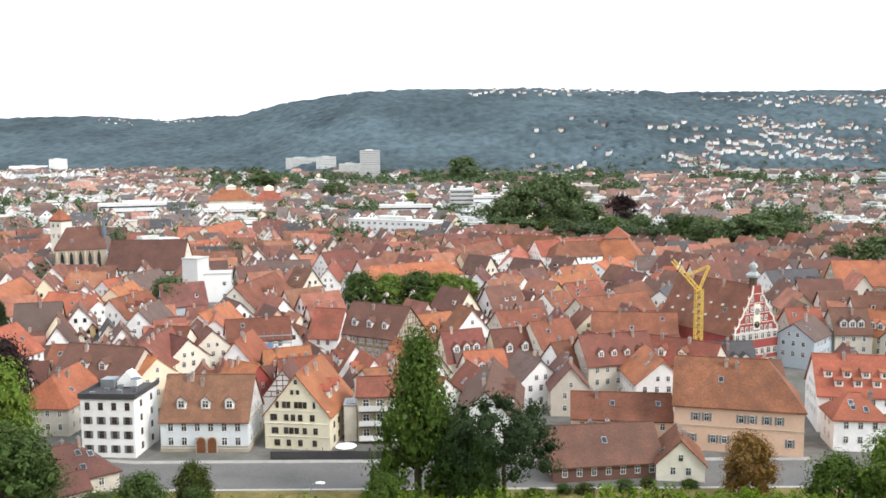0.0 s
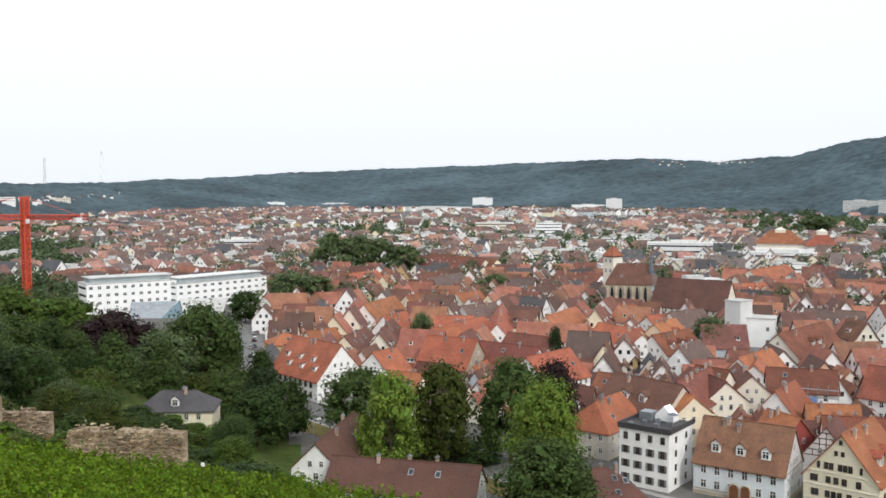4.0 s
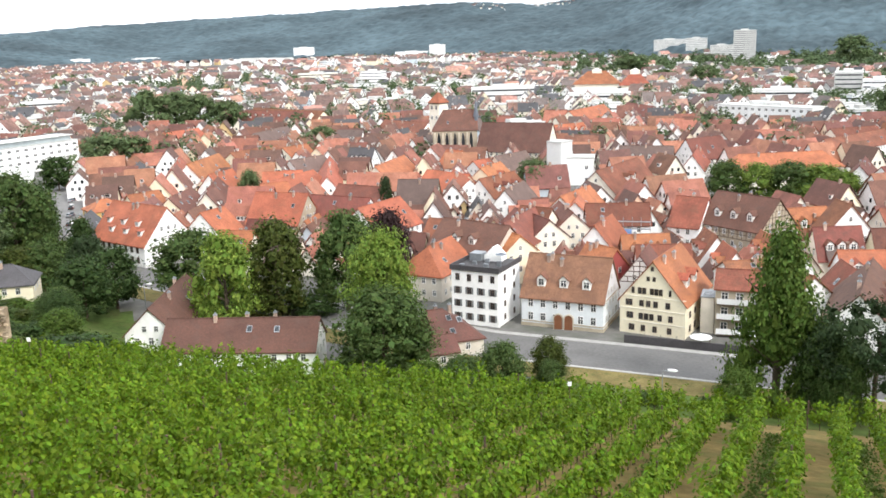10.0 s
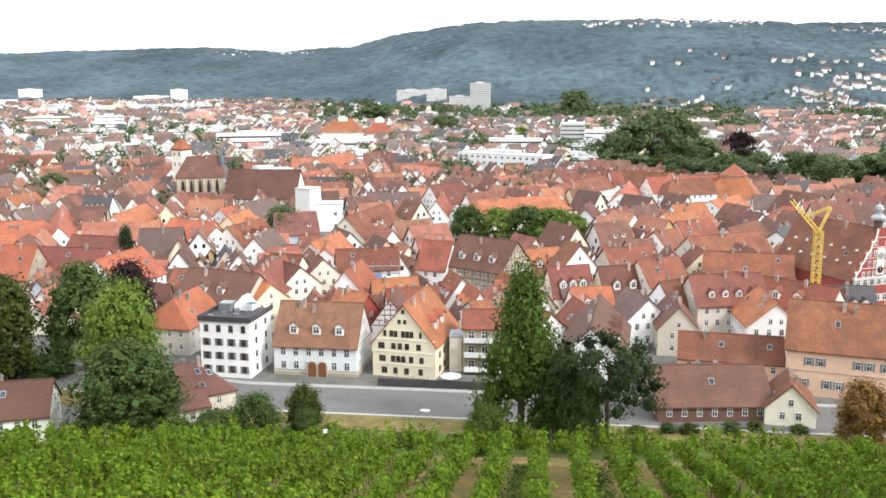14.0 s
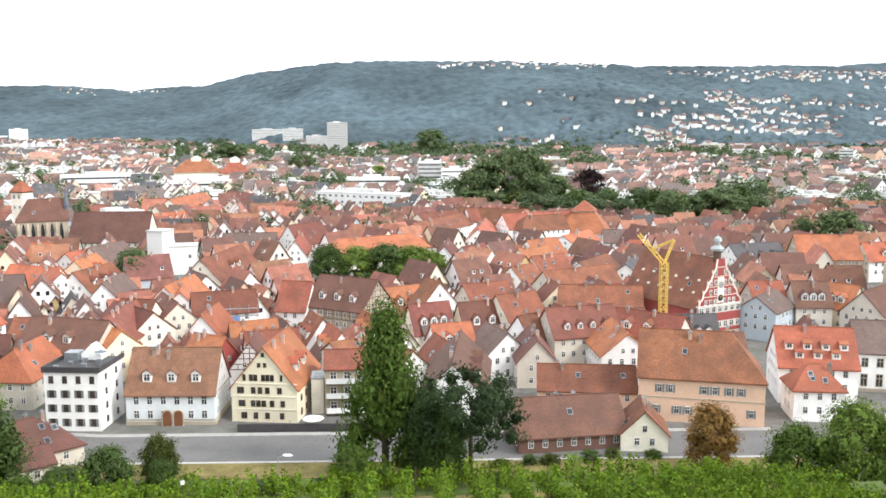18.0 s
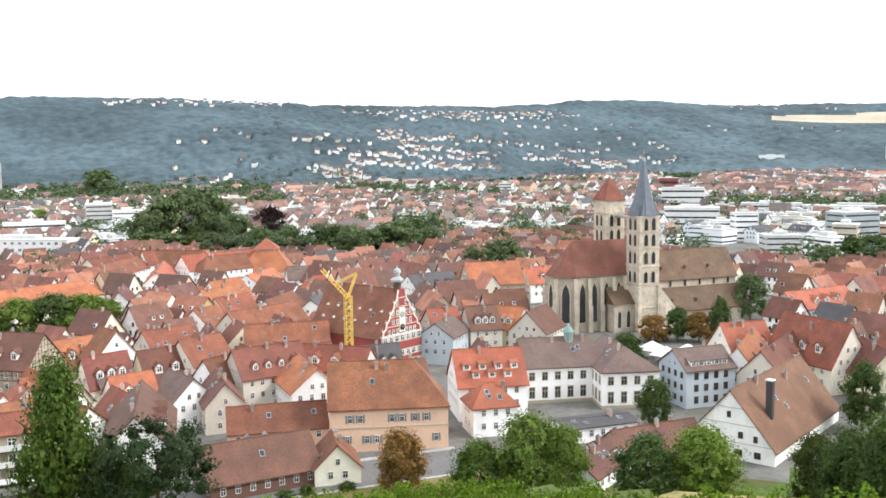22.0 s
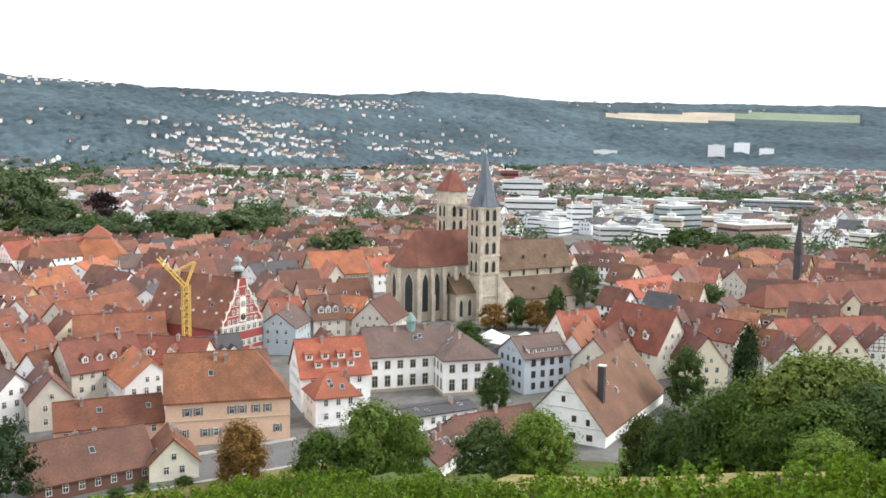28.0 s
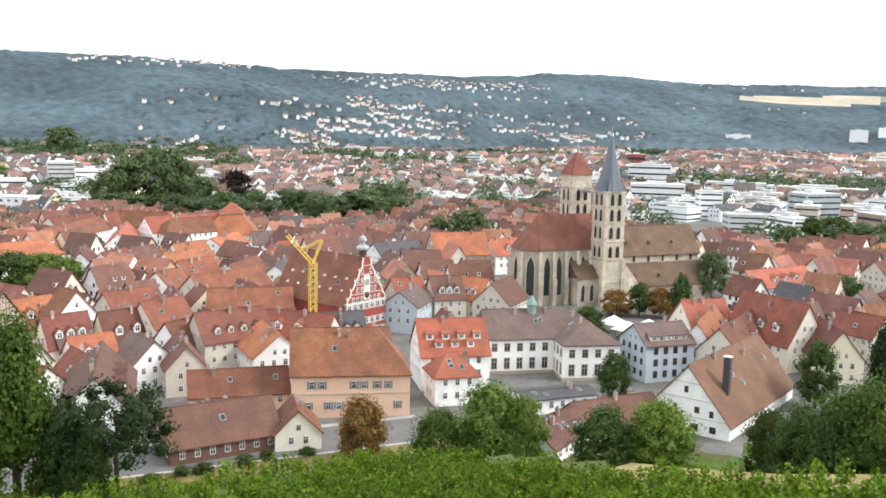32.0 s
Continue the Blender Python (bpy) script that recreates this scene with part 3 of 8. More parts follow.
house(145.7, 176.0, 165.4, 193.3, 13.5, 7, 10, "orange", "white", gable=3)
house(218.8, 241.2, 249.0, 245.5, 13, 8, 13, "orange", "bluish", dorm=3)
house(244.8, 204.1, 300.9, 192.7, 15, 9, 14, "rust", "ochre", hipa=1)
house(196.3, 149.5, 203.4, 158.6, 11.5, 6, 9, "red", "white", gable=3)
house(215.4, 154.1, 223.6, 164.1, 11.5, 6, 9, "red", "cream", gable=3)
house(219.2, 148.8, 229.4, 159.2, 11.5, 6, 9, "red", "cream", gable=3)
house(230.0, 146.5, 239.1, 156.1, 11.5, 6, 10, "red", "white", gable=3, timber=1)
house(219.8, 174.6, 253.9, 163.2, 11, 7, 10, "rust", "ivory")
house(201.8, 183.8, 203.9, 171.3, 12, 7, 11, "rust", "greige")
house(328.9, 288.0, 354.1, 286.6, 13, 8, 15, "orange", "white", hipa=1, hipb=1)
house(323.2, 251.1, 290.5, 251.1, 12, 7, 12, "rust", "greige")
house(177.3, 190.3, 148.5, 171.1, 13, 7, 11, "red", "ivory", dorm=1)
house(42.1, 274.6, 43.3, 264.3, 12, 7, 10, "red", "cream")
house(108.5, 255.4, 118.2, 254.1, 14, 8, 13, "brown", "greige", dorm=3)
house(120.8, 259.6, 126.4, 251.3, 13, 7, 12, "orange", "cream", dorm=3)
house(143.2, 336.9, 166.0, 335.2, 17, 9, 15, "orange", "stone")
house(168.9, 335.9, 182.3, 336.2, 14, 8, 12, "orange", "white", dorm=1)
house(98.3, 261.4, 107.9, 261.3, 13, 8, 12, "orange", "greige")
house(94.0, 243.4, 103.5, 254.1, 12, 8, 11, "taupe", "bluish")
house(123.4, 243.3, 136.1, 254.6, 13, 7, 12, "brown", "greige")
house(23.0, 243.7, 34.1, 249.9, 13, 7, 12, "rust", "ivory")
house(42.4, 258.8, 65.3, 254.8, 13, 8, 12, "rust", "greige")
house(65.5, 214.2, 45.4, 230.6, 13, 8, 11, "rust", "greige", dorm=3)
house(45.4, 355.5, 58.6, 366.4, 13, 7, 12, "orange", "white")
house(-160.6, 237.9, -143.1, 238.7, 15, 7, 15, "orange", "stone")
house(-147.0, 247.7, -125.8, 246.1, 13, 7, 12, "red", "white")
house(-118.7, 224.6, -115.6, 245.3, 14, 7, 15, "orange", "white")
house(-89.9, 217.8, -70.1, 211.6, 14, 8, 14, "brown", "greige", dorm=2)
house(-76.7, 218.3, -66.9, 210.2, 12, 8, 10, "orange", "cream")
house(-132.7, 281.7, -119.7, 285.3, 13, 6, 14, "taupe", "green", timber=1, gable=3)
house(-194.5, 363.8, -183.0, 364.7, 13, 7, 12, "slate", "white", dorm=4)
house(-155.3, 309.2, -158.8, 343.1, 13, 7, 13, "orange", "ivory")
house(-211.3, 491.7, -246.4, 506.7, 12, 7, 12, "red", "white")
house(-385.2, 540.1, -310.9, 529.5, 15, 9, 16, "red", "ivory", dorm=9)
house(-231.6, 366.8, -228.7, 383.5, 12, 7, 12, "orange", "ivory")
house(-195.4, 294.5, -183.0, 302.3, 12, 7, 12, "orange", "white")
house(-179.5, 268.5, -173.3, 275.8, 12, 7, 12, "orange", "ivory")
house(-164.5, 288.5, -194.2, 344.1, 12, 6, 10, "orange", "white", gable=3)
house(-151.9, 274.5, -131.9, 271.0, 12, 7, 11, "red", "white")
house(-125.5, 314.5, -111.4, 293.6, 12, 7, 11, "orange", "white")
house(-114.3, 312.9, -112.9, 330.8, 13, 7, 13, "orange", "cream", dorm=1)
house(-120.4, 346.4, -113.4, 364.8, 13, 7, 12, "taupe", "ivory")
house(-74.1, 219.4, -72.8, 242.7, 13, 7, 12, "red", "cream")
house(-67.7, 241.6, -77.3, 244.0, 13, 7, 12, "rust", "ivory", gable=4)
house(-60.4, 251.0, -43.9, 256.3, 13, 8, 11, "rust", "white")
house(-70.5, 261.1, -66.8, 282.3, 13, 7, 12, "orange", "white")
house(-52.4, 226.6, -51.1, 241.9, 12, 6, 10, "orange", "white")
house(-49.4, 207.1, -41.6, 202.1, 12, 6, 11, "orange", "red")
house(-35.4, 197.2, -35.4, 208.6, 12, 6, 9, "brown", "white", timber=1)
house(-70.3, 306.0, -63.4, 343.7, 14, 7, 14, "rust", "ivory", dorm=2)
house(-119.2, 487.0, -131.9, 470.5, 13, 7, 12, "orange", "ochre", dorm=8)
house(-142.6, 547.5, -133.6, 602.4, 14, 8, 14, "orange", "ivory")
house(-53.1, 397.4, -40.2, 412.1, 15, 7, 14, "red", "white", gable=3)
house(-46.6, 369.1, -48.3, 419.9, 12, 6, 9, "orange", "white")
house(-33.8, 362.4, 5.3, 384.0, 13, 8, 13, "orange", "ivory", hipa=1, hipb=1)
house(-78.8, 387.2, -56.9, 388.9, 13, 7, 12, "taupe", "white", dorm=4)
house(-124.0, 631.6, -100.3, 597.5, 13, 7, 12, "red", "white")
house(15.3, 266.0, 28.6, 272.0, 12, 7, 12, "rust", "greige")
house(34.1, 261.7, 34.9, 277.4, 12, 6, 9, "red", "white", gable=3)
house(30.8, 251.6, 29.4, 263.9, 11, 6, 10, "red", "cream", gable=2)
house(22.3, 207.8, 18.2, 219.0, 11, 6, 11, "taupe", "white")
house(26.3, 221.6, 34.6, 227.1, 12, 6, 11, "rust", "white")
house(4.8, 217.5, 14.2, 219.8, 11, 6, 12, "orange", "white", dorm=2)
house(9.5, 199.9, 5.4, 213.0, 10, 5, 9, "rust", "white")
house(0.2, 192.4, -6.6, 199.2, 11, 6, 12, "rust", "white")
house(-18.4, 204.7, -9.5, 209.3, 10, 7, 11, "rust", "white")
house(48.9, 201.4, 48.3, 217.8, 12, 7, 12, "orange", "white")
house(32.9, 298.1, 40.8, 304.6, 12, 7, 12, "rust", "white")
house(40.3, 339.6, 52.6, 349.6, 12, 7, 12, "orange", "white")
house(42.8, 320.7, 55.1, 327.1, 12, 7, 12, "rust", "ivory")
house(44.3, 260.1, 65.1, 265.7, 12, 8, 12, "rust", "greige")
house(57.0, 306.1, 70.8, 325.9, 12, 7, 12, "rust", "white")
house(71.8, 301.9, 79.7, 320.4, 12, 7, 12, "slate", "white")
house(42.1, 288.2, 66.6, 301.4, 12, 7, 12, "rust", "greige")
house(19.5, 346.7, 28.7, 358.5, 12, 7, 11, "red", "white")
house(13.0, 356.4, 15.7, 382.1, 11, 6, 9, "red", "white", gable=2)
house(3.5, 465.1, 23.6, 480.9, 13, 8, 14, "rust", "ivory")
house(28.6, 469.5, 55.7, 477.1, 15, 9, 16, "rust", "white")
house(48.9, 428.1, 72.7, 437.2, 15, 9, 14, "rust", "white", hipa=1)
house(63.3, 378.4, 78.0, 398.1, 12, 8, 12, "orange", "white")
house(29.1, 395.8, 36.2, 441.0, 13, 8, 11, "orange", "white")
house(-194.0, 212.5, -169.5, 206.0, 15.5, 6, 17, "orange", "white", dorm=6, shed=1, win=1, dark=1)
house(-230.2, 239.3, -224.3, 249.7, 9, 6, 11, "orange", "yellow", hipa=1, hipb=1)
house(-196.3, 199.1, -207.8, 217.4, 11, 6, 10, "slate", "white")
house(-211.4, 238.2, -208.2, 249.8, 12, 7, 11, "orange", "cream")
house(-163.0, 212.4, -162.6, 223.1, 13, 7, 13, "orange", "white")
house(-234.0, 289.7, -263.0, 331.9, 12, 6, 10, "orange", "white", gable=3)
house(-241.2, 308.3, -250.2, 343.0, 12, 6, 11, "orange", "white")
house(-213.2, 284.9, -213.4, 300.3, 12, 6, 11, "orange", "white")
house(-195.9, 260.1, -210.2, 286.4, 11, 6, 10, "red", "white", gable=3)
house(-197.6, 241.7, -203.9, 262.3, 11, 6, 10, "brown", "cream")
house(-317.7, 441.1, -348.4, 468.3, 12, 7, 11, "rust", "cream", gable=3)
house(-285.1, 422.6, -289.9, 465.4, 12, 7, 12, "taupe", "ivory")
house(-342.9, 419.1, -339.7, 448.0, 12, 7, 13, "orange", "ivory")
house(-246.2, 346.4, -240.9, 376.6, 12, 7, 12, "rust", "cream")
house(-203.9, 327.6, -198.0, 345.4, 12, 7, 12, "taupe", "white")
house(-281.0, 312.8, -290.6, 335.8, 11, 6, 11, "rust", "ivory")
house(-250.2, 298.3, -274.2, 318.7, 11, 7, 11, "slate", "white")
house(-179.8, 274.0, -178.9, 303.7, 12, 7, 13, "orange", "ivory")
house(-151.6, 372.5, -142.6, 368.0, 12, 6, 11, "orange", "white")
house(-135.1, 312.1, -115.4, 303.3, 12, 6, 12, "orange", "cream")
house(-120.4, 353.7, -126.6, 338.3, 12, 7, 12, "orange", "white")
house(-108.1, 294.1, -102.2, 314.5, 12, 6, 12, "rust", "white", dorm=3)
house(-94.0, 279.5, -93.8, 299.7, 11, 6, 9, "taupe", "white", gable=3)
house(-99.5, 230.5, -84.1, 229.6, 11, 7, 10, "rust", "white")
house(-65.3, 230.8, -79.6, 245.8, 12, 7, 12, "red", "ivory", gable=3)
house(-61.9, 242.2, -70.4, 258.5, 12, 7, 11, "red", "ivory")
house(-65.3, 257.9, -70.3, 286.2, 12, 7, 11, "orange", "white")
house(-117.1, 134.2, -127.1, 158.7, 11, 6, 10, "brown", "white", z0=2, gable=2)
house(-112.2, 133.9, -85.2, 143.3, 9.5, 5, 11, "brown", "white", z0=3)
house(-173.0, 138.0, -159.5, 148.2, 14.0, 10.6, 10.5, "slate", "cream", z0=8.0, hipa=1, hipb=1, dorm=1)
house(-148.6, 411.5, -114.7, 410.9, 20, 8, 20, "brown", "ivory")
house(-172.2, 406.0, -152.6, 413.6, 26, 17.4, 12, "brown", "stone", hipa=1, plain=2)
hall = house(83.0, 242.8, 69.6, 268.0, 22.5, 10, 16, "red", "red", plain=2, label="old town hall body with a steep dark red tiled roof")
for k in range(6):
    for f in (0.25, 0.5):
        part("roof_vent", Shape().extrude_x([(-0.35, 0), (0.35, 0), (0, 0.6)], -0.6, 0.8).mesh("roof_vent", WALL["greige"]), hall, "", pose(-11.5 + 4.4 * k, 8 * (1 - f), 10 + 12.5 * f + 0.3, 0, 0, -90))
house(-69.9, 158.8, -63.0, 164.8, 7.5, 3.2, 14, "brown", "greige", hipb=1)
house(-70.2, 150.1, -63.3, 155.6, 4.5, 2.4, 8, "brown", "greige")
house(76.8, 179.8, 86.7, 178.5, 10.5, 6.5, 9, "orange", "white", hipa=1, hipb=1)
house(80.5, 139.4, 88.8, 145.0, 6, 3, 8, "brown", "white")
house(37.2, 477.1, 60.9, 472.7, 14, 8, 14, "orange", "white")
house(56.7, 449.5, 78.0, 440.3, 14, 8.5, 13, "orange", "white")
house(43.5, 434.5, 78.5, 448.5, 15.5, 9, 15, "orange", "white", win=2)
house(84.5, 371.1, 94.2, 370.4, 11, 6, 12, "orange", "white", hipa=1)
house(84.4, 398.9, 95.9, 398.1, 12, 7, 9, "taupe", "white")
house(-374.2, 559.1, -303.8, 533.1, 15, 9, 14, "rust", "cream", dorm=6, win=1)
house(0.7, 419.3, 25.8, 466.6, 13, 8, 14, "rust", "white")
house(26.1, 475.3, 56.4, 459.8, 15, 8, 14, "rust", "white")
house(120.1, 340.4, 141.1, 346.4, 13, 6.5, 16, "slate", "white", dorm=3)
house(92.2, 167.1, 108.9, 166.4, 3.8, 3.2, 8, "slate", "white")


# ---- the rest of the town ----
KEEP_CLEAR = [(74, 196, 7), (79, 212, 7), (90, 225, 9), (98, 232, 8)]  # (x, y, radius) of squares, parks and landmarks


def clear(x, y, r):
    KEEP_CLEAR.append((x, y, r))


clear(-388, 303, 27)
clear(-365, 285, 20)
clear(-373, 348, 35)
clear(-351, 328, 27)
clear(18, 845, 20)
clear(17, 815, 12)
clear(39, 815, 17)
clear(38, 785, 12)
clear(-31, 617, 39)
clear(-30, 587, 30)
clear(-30, 746, 26)
clear(-28, 716, 19)
clear(-264, 798, 37)
clear(-255, 770, 29)
clear(-188, 873, 44)
clear(-183, 838, 30)
clear(-174, 783, 34)
clear(-167, 754, 26)
clear(-648, 1128, 32)
clear(-633, 1102, 24)
clear(-509, 1020, 21)
clear(-495, 993, 14)
clear(-162, 504, 20)
clear(-152, 476, 14)
clear(-98, 361, 9)
clear(-90, 332, 12)
clear(-96, 378, 11)
clear(-89, 349, 12)
clear(432, 426, 12)
clear(411, 405, 12)
clear(213, 626, 13)
clear(204, 598, 12)
clear(-655, 642, 23)
clear(-634, 621, 16)
clear(-515, 715, 24)
clear(-498, 691, 17)
clear(574, 781, 26)
clear(556, 757, 19)
clear(469, 626, 27)
clear(451, 602, 20)
clear(424, 531, 12)
clear(405, 508, 12)
clear(423, 507, 13)
clear(404, 484, 12)
clear(518, 649, 10)
clear(499, 626, 12)
clear(395, 440, 16)
clear(375, 417, 12)
clear(385, 392, 17)
clear(364, 371, 12)
clear(638, 725, 33)
clear(618, 702, 26)
clear(689, 664, 54)
clear(667, 643, 44)
clear(709, 567, 37)
clear(686, 548, 29)
clear(451, 440, 19)
clear(430, 419, 13)
clear(880, 876, 15)
clear(858, 855, 12)
clear(488, 328, 11)
clear(463, 311, 12)
clear(484, 404, 27)
clear(461, 385, 20)
clear(538, 481, 19)
clear(516, 461, 13)
clear(172, 1087, 21)
clear(167, 1057, 14)
clear(237, 1164, 27)
clear(231, 1135, 20)
clear(298, 1247, 23)
clear(291, 1218, 17)
clear(265, 827, 27)
clear(255, 799, 20)
clear(202, 905, 18)
clear(196, 876, 12)
clear(-34, 358, 17)
clear(-29, 359, 17)
clear(-23, 359, 17)
clear(-18, 360, 17)
clear(-12, 361, 17)
clear(-7, 361, 17)
clear(-1, 362, 17)
clear(4, 362, 17)
clear(10, 363, 17)
clear(40, 596, 38)
clear(54, 635, 38)
clear(71, 657, 38)
clear(86, 658, 38)
clear(96, 600, 38)
clear(121, 639, 38)
clear(131, 602, 38)
clear(136, 554, 38)
clear(148, 541, 38)
clear(153, 515, 38)
clear(182, 325, 30)
clear(195, 317, 30)
clear(201, 297, 25)
clear(221, 302, 28)
clear(232, 295, 28)
clear(221, 271, 22)
clear(257, 410, 25)
clear(-196, 474, 20)
clear(-181, 475, 20)
clear(-170, 489, 18)
clear(-158, 503, 18)
clear(-138, 491, 16)
clear(-273, 659, 14)
clear(91, 270, 16)
clear(100, 307, 16)
clear(98, 333, 16)
clear(172, 238, 18)
clear(261, 299, 14)
clear(405, 313, 25)
clear(266, 242, 22)
clear(167, 156, 18)
clear(120, 285, 10)
clear(53, 417, 14)
clear(64, 412, 14)
clear(75, 411, 14)
clear(85, 406, 12)
clear(94, 402, 10)
clear(47, 439, 12)
clear(-36, 332, 14)
clear(329, 335, 12)
clear(364, 355, 12)
clear(377, 352, 12)
clear(379, 337, 12)
clear(402, 342, 12)
clear(50, 413, 17)
clear(64, 417, 17)
clear(78, 423, 17)
clear(84, 441, 17)
clear(-31, 332, 14)
clear(-26, 333, 14)
clear(-21, 333, 14)
clear(-16, 334, 14)
clear(-11, 334, 14)
clear(-6, 335, 14)
clear(-1, 335, 14)
clear(3, 336, 14)
clear(8, 336, 14)
clear(-34, 309, 9)
clear(-29, 309, 9)
clear(-24, 310, 9)
clear(-20, 310, 9)
clear(-15, 311, 9)
clear(-10, 311, 9)
clear(-6, 312, 9)
clear(-1, 312, 9)
clear(3, 312, 9)
clear(8, 313, 9)
clear(-172, 436, 14)
clear(-161, 437, 14)
clear(56, 418, 14)
clear(69, 423, 14)
clear(82, 427, 12)
clear(44, 455, 12)
clear(75, 256, 14)
clear(82, 241, 12)
clear(86, 239, 12)
clear(-228, 224, 14)
clear(-264, 258, 14)
clear(-294, 295, 14)
clear(-325, 334, 14)



def is_free(x, y, r):
    for cx, cy, rr, ang, L, w in PLACED:
        dx, dy = x - cx, y - cy
        if abs(dx) < rr + r and abs(dy) < rr + r:
            c, s = math.cos(radians(ang)), math.sin(radians(ang))
            if abs(dx * c + dy * s) < L / 2 + r and abs(-dx * s + dy * c) < w / 2 + r:
                return False
    return all(math.hypot(x - cx, y - cy) > rr for cx, cy, rr in KEEP_CLEAR)


def in_view(x, y):
    return -70 < math.degrees(math.atan2(x, y)) < 64


def wooded(x, y):
    """The wooded side valley beyond the long white building."""
    a, d = math.degrees(math.atan2(x, y)), math.hypot(x, y)
    return a < -55 + 5.5 * noise.noise((x * 0.009, y * 0.009, 2.0)) and 560 < d < 1500 and noise.noise((x * 0.006, y * 0.006, 9.0)) > -0.08


def modern(x, y):
    """The newer quarter by the river, with few pitched roofs."""
    a, d = math.degrees(math.atan2(x, y)), math.hypot(x, y)
    return 33.5 < a < 60 and 470 + 3 * abs(a - 44) < d < 1250


def far_block(x, y, ang, L, w, h, wall):
    """One flat-roofed building of the joined town, with a band of windows on each floor."""
    c, s = math.cos(radians(ang)), math.sin(radians(ang))
    for kind, l, b, z0, z1 in [("wall_" + wall, L / 2, w / 2, -3, h), ("roof_flat", L / 2 + 0.3, w / 2 + 0.3, h, h + 0.5), ("roof_flat", L * 0.15, w * 0.2, h, h + 2.8)] + [("glass", L / 2 + 0.06, w / 2 + 0.06, 3.2 * k + 1.2, 3.2 * k + 2.1) for k in range(int(h // 3.2))]:
        v, f = TOWN.setdefault(kind, ([], []))
        n = len(v)
        v += [(x + p * c - q * s, y + p * s + q * c, z) for z in (z0, z1) for p, q in ((-l, -b), (l, -b), (l, b), (-l, b))]
        f += [tuple(n + k for k in q) for q in ((4, 5, 6, 7), (0, 1, 5, 4), (1, 2, 6, 5), (2, 3, 7, 6), (3, 0, 4, 7))]


def town_roof(d):
    q = rnd.random()
    if d > 560 and rnd.random() < 0.4:
        return rnd.choice(("taupe", "slate", "brown", "red"))
    return "orange" if q < 0.27 else "rust" if q < 0.54 else "red" if q < 0.72 else "brown" if q < 0.90 else "taupe" if q < 0.97 else "slate"


def town_wall():
    q = rnd.random()
    return "white" if q < 0.60 else "ivory" if q < 0.78 else "cream" if q < 0.87 else "greige" if q < 0.90 else rnd.choice(("salmon", "bluish", "stone", "ochre"))


FRONT = ((-70, -50, -46, -42, -36, -25, -18, -5, 5, 12, 20, 22, 25, 27, 41, 43, 50, 60), (600, 560, 470, 300, 250, 225, 212, 210, 205, 205, 225, 245, 245, 350, 350, 275, 270, 300))  # how near the houses come, by bearing


def grid_spots(d0, d1, pitch_x, pitch_y, turn):
    c, s = math.cos(radians(turn)), math.sin(radians(turn))
    n = int(d1 / min(pitch_x, pitch_y)) + 2
    out = []
    for i in range(-n, n + 1):
        for j in range(-n, n + 1):
            u, v = i * pitch_x + rnd.uniform(-2, 2) + (j % 2) * 3, j * pitch_y + rnd.uniform(-1.5, 1.5)
            x, y = u * c - v * s, u * s + v * c
            d = math.hypot(x, y)
            if d0 < d < d1 and in_view(x, y) and d > float(np.interp(math.degrees(math.atan2(x, y)), FRONT[0], FRONT[1])):
                out.append((d, x, y))
    return sorted(out)


TOWN = {}


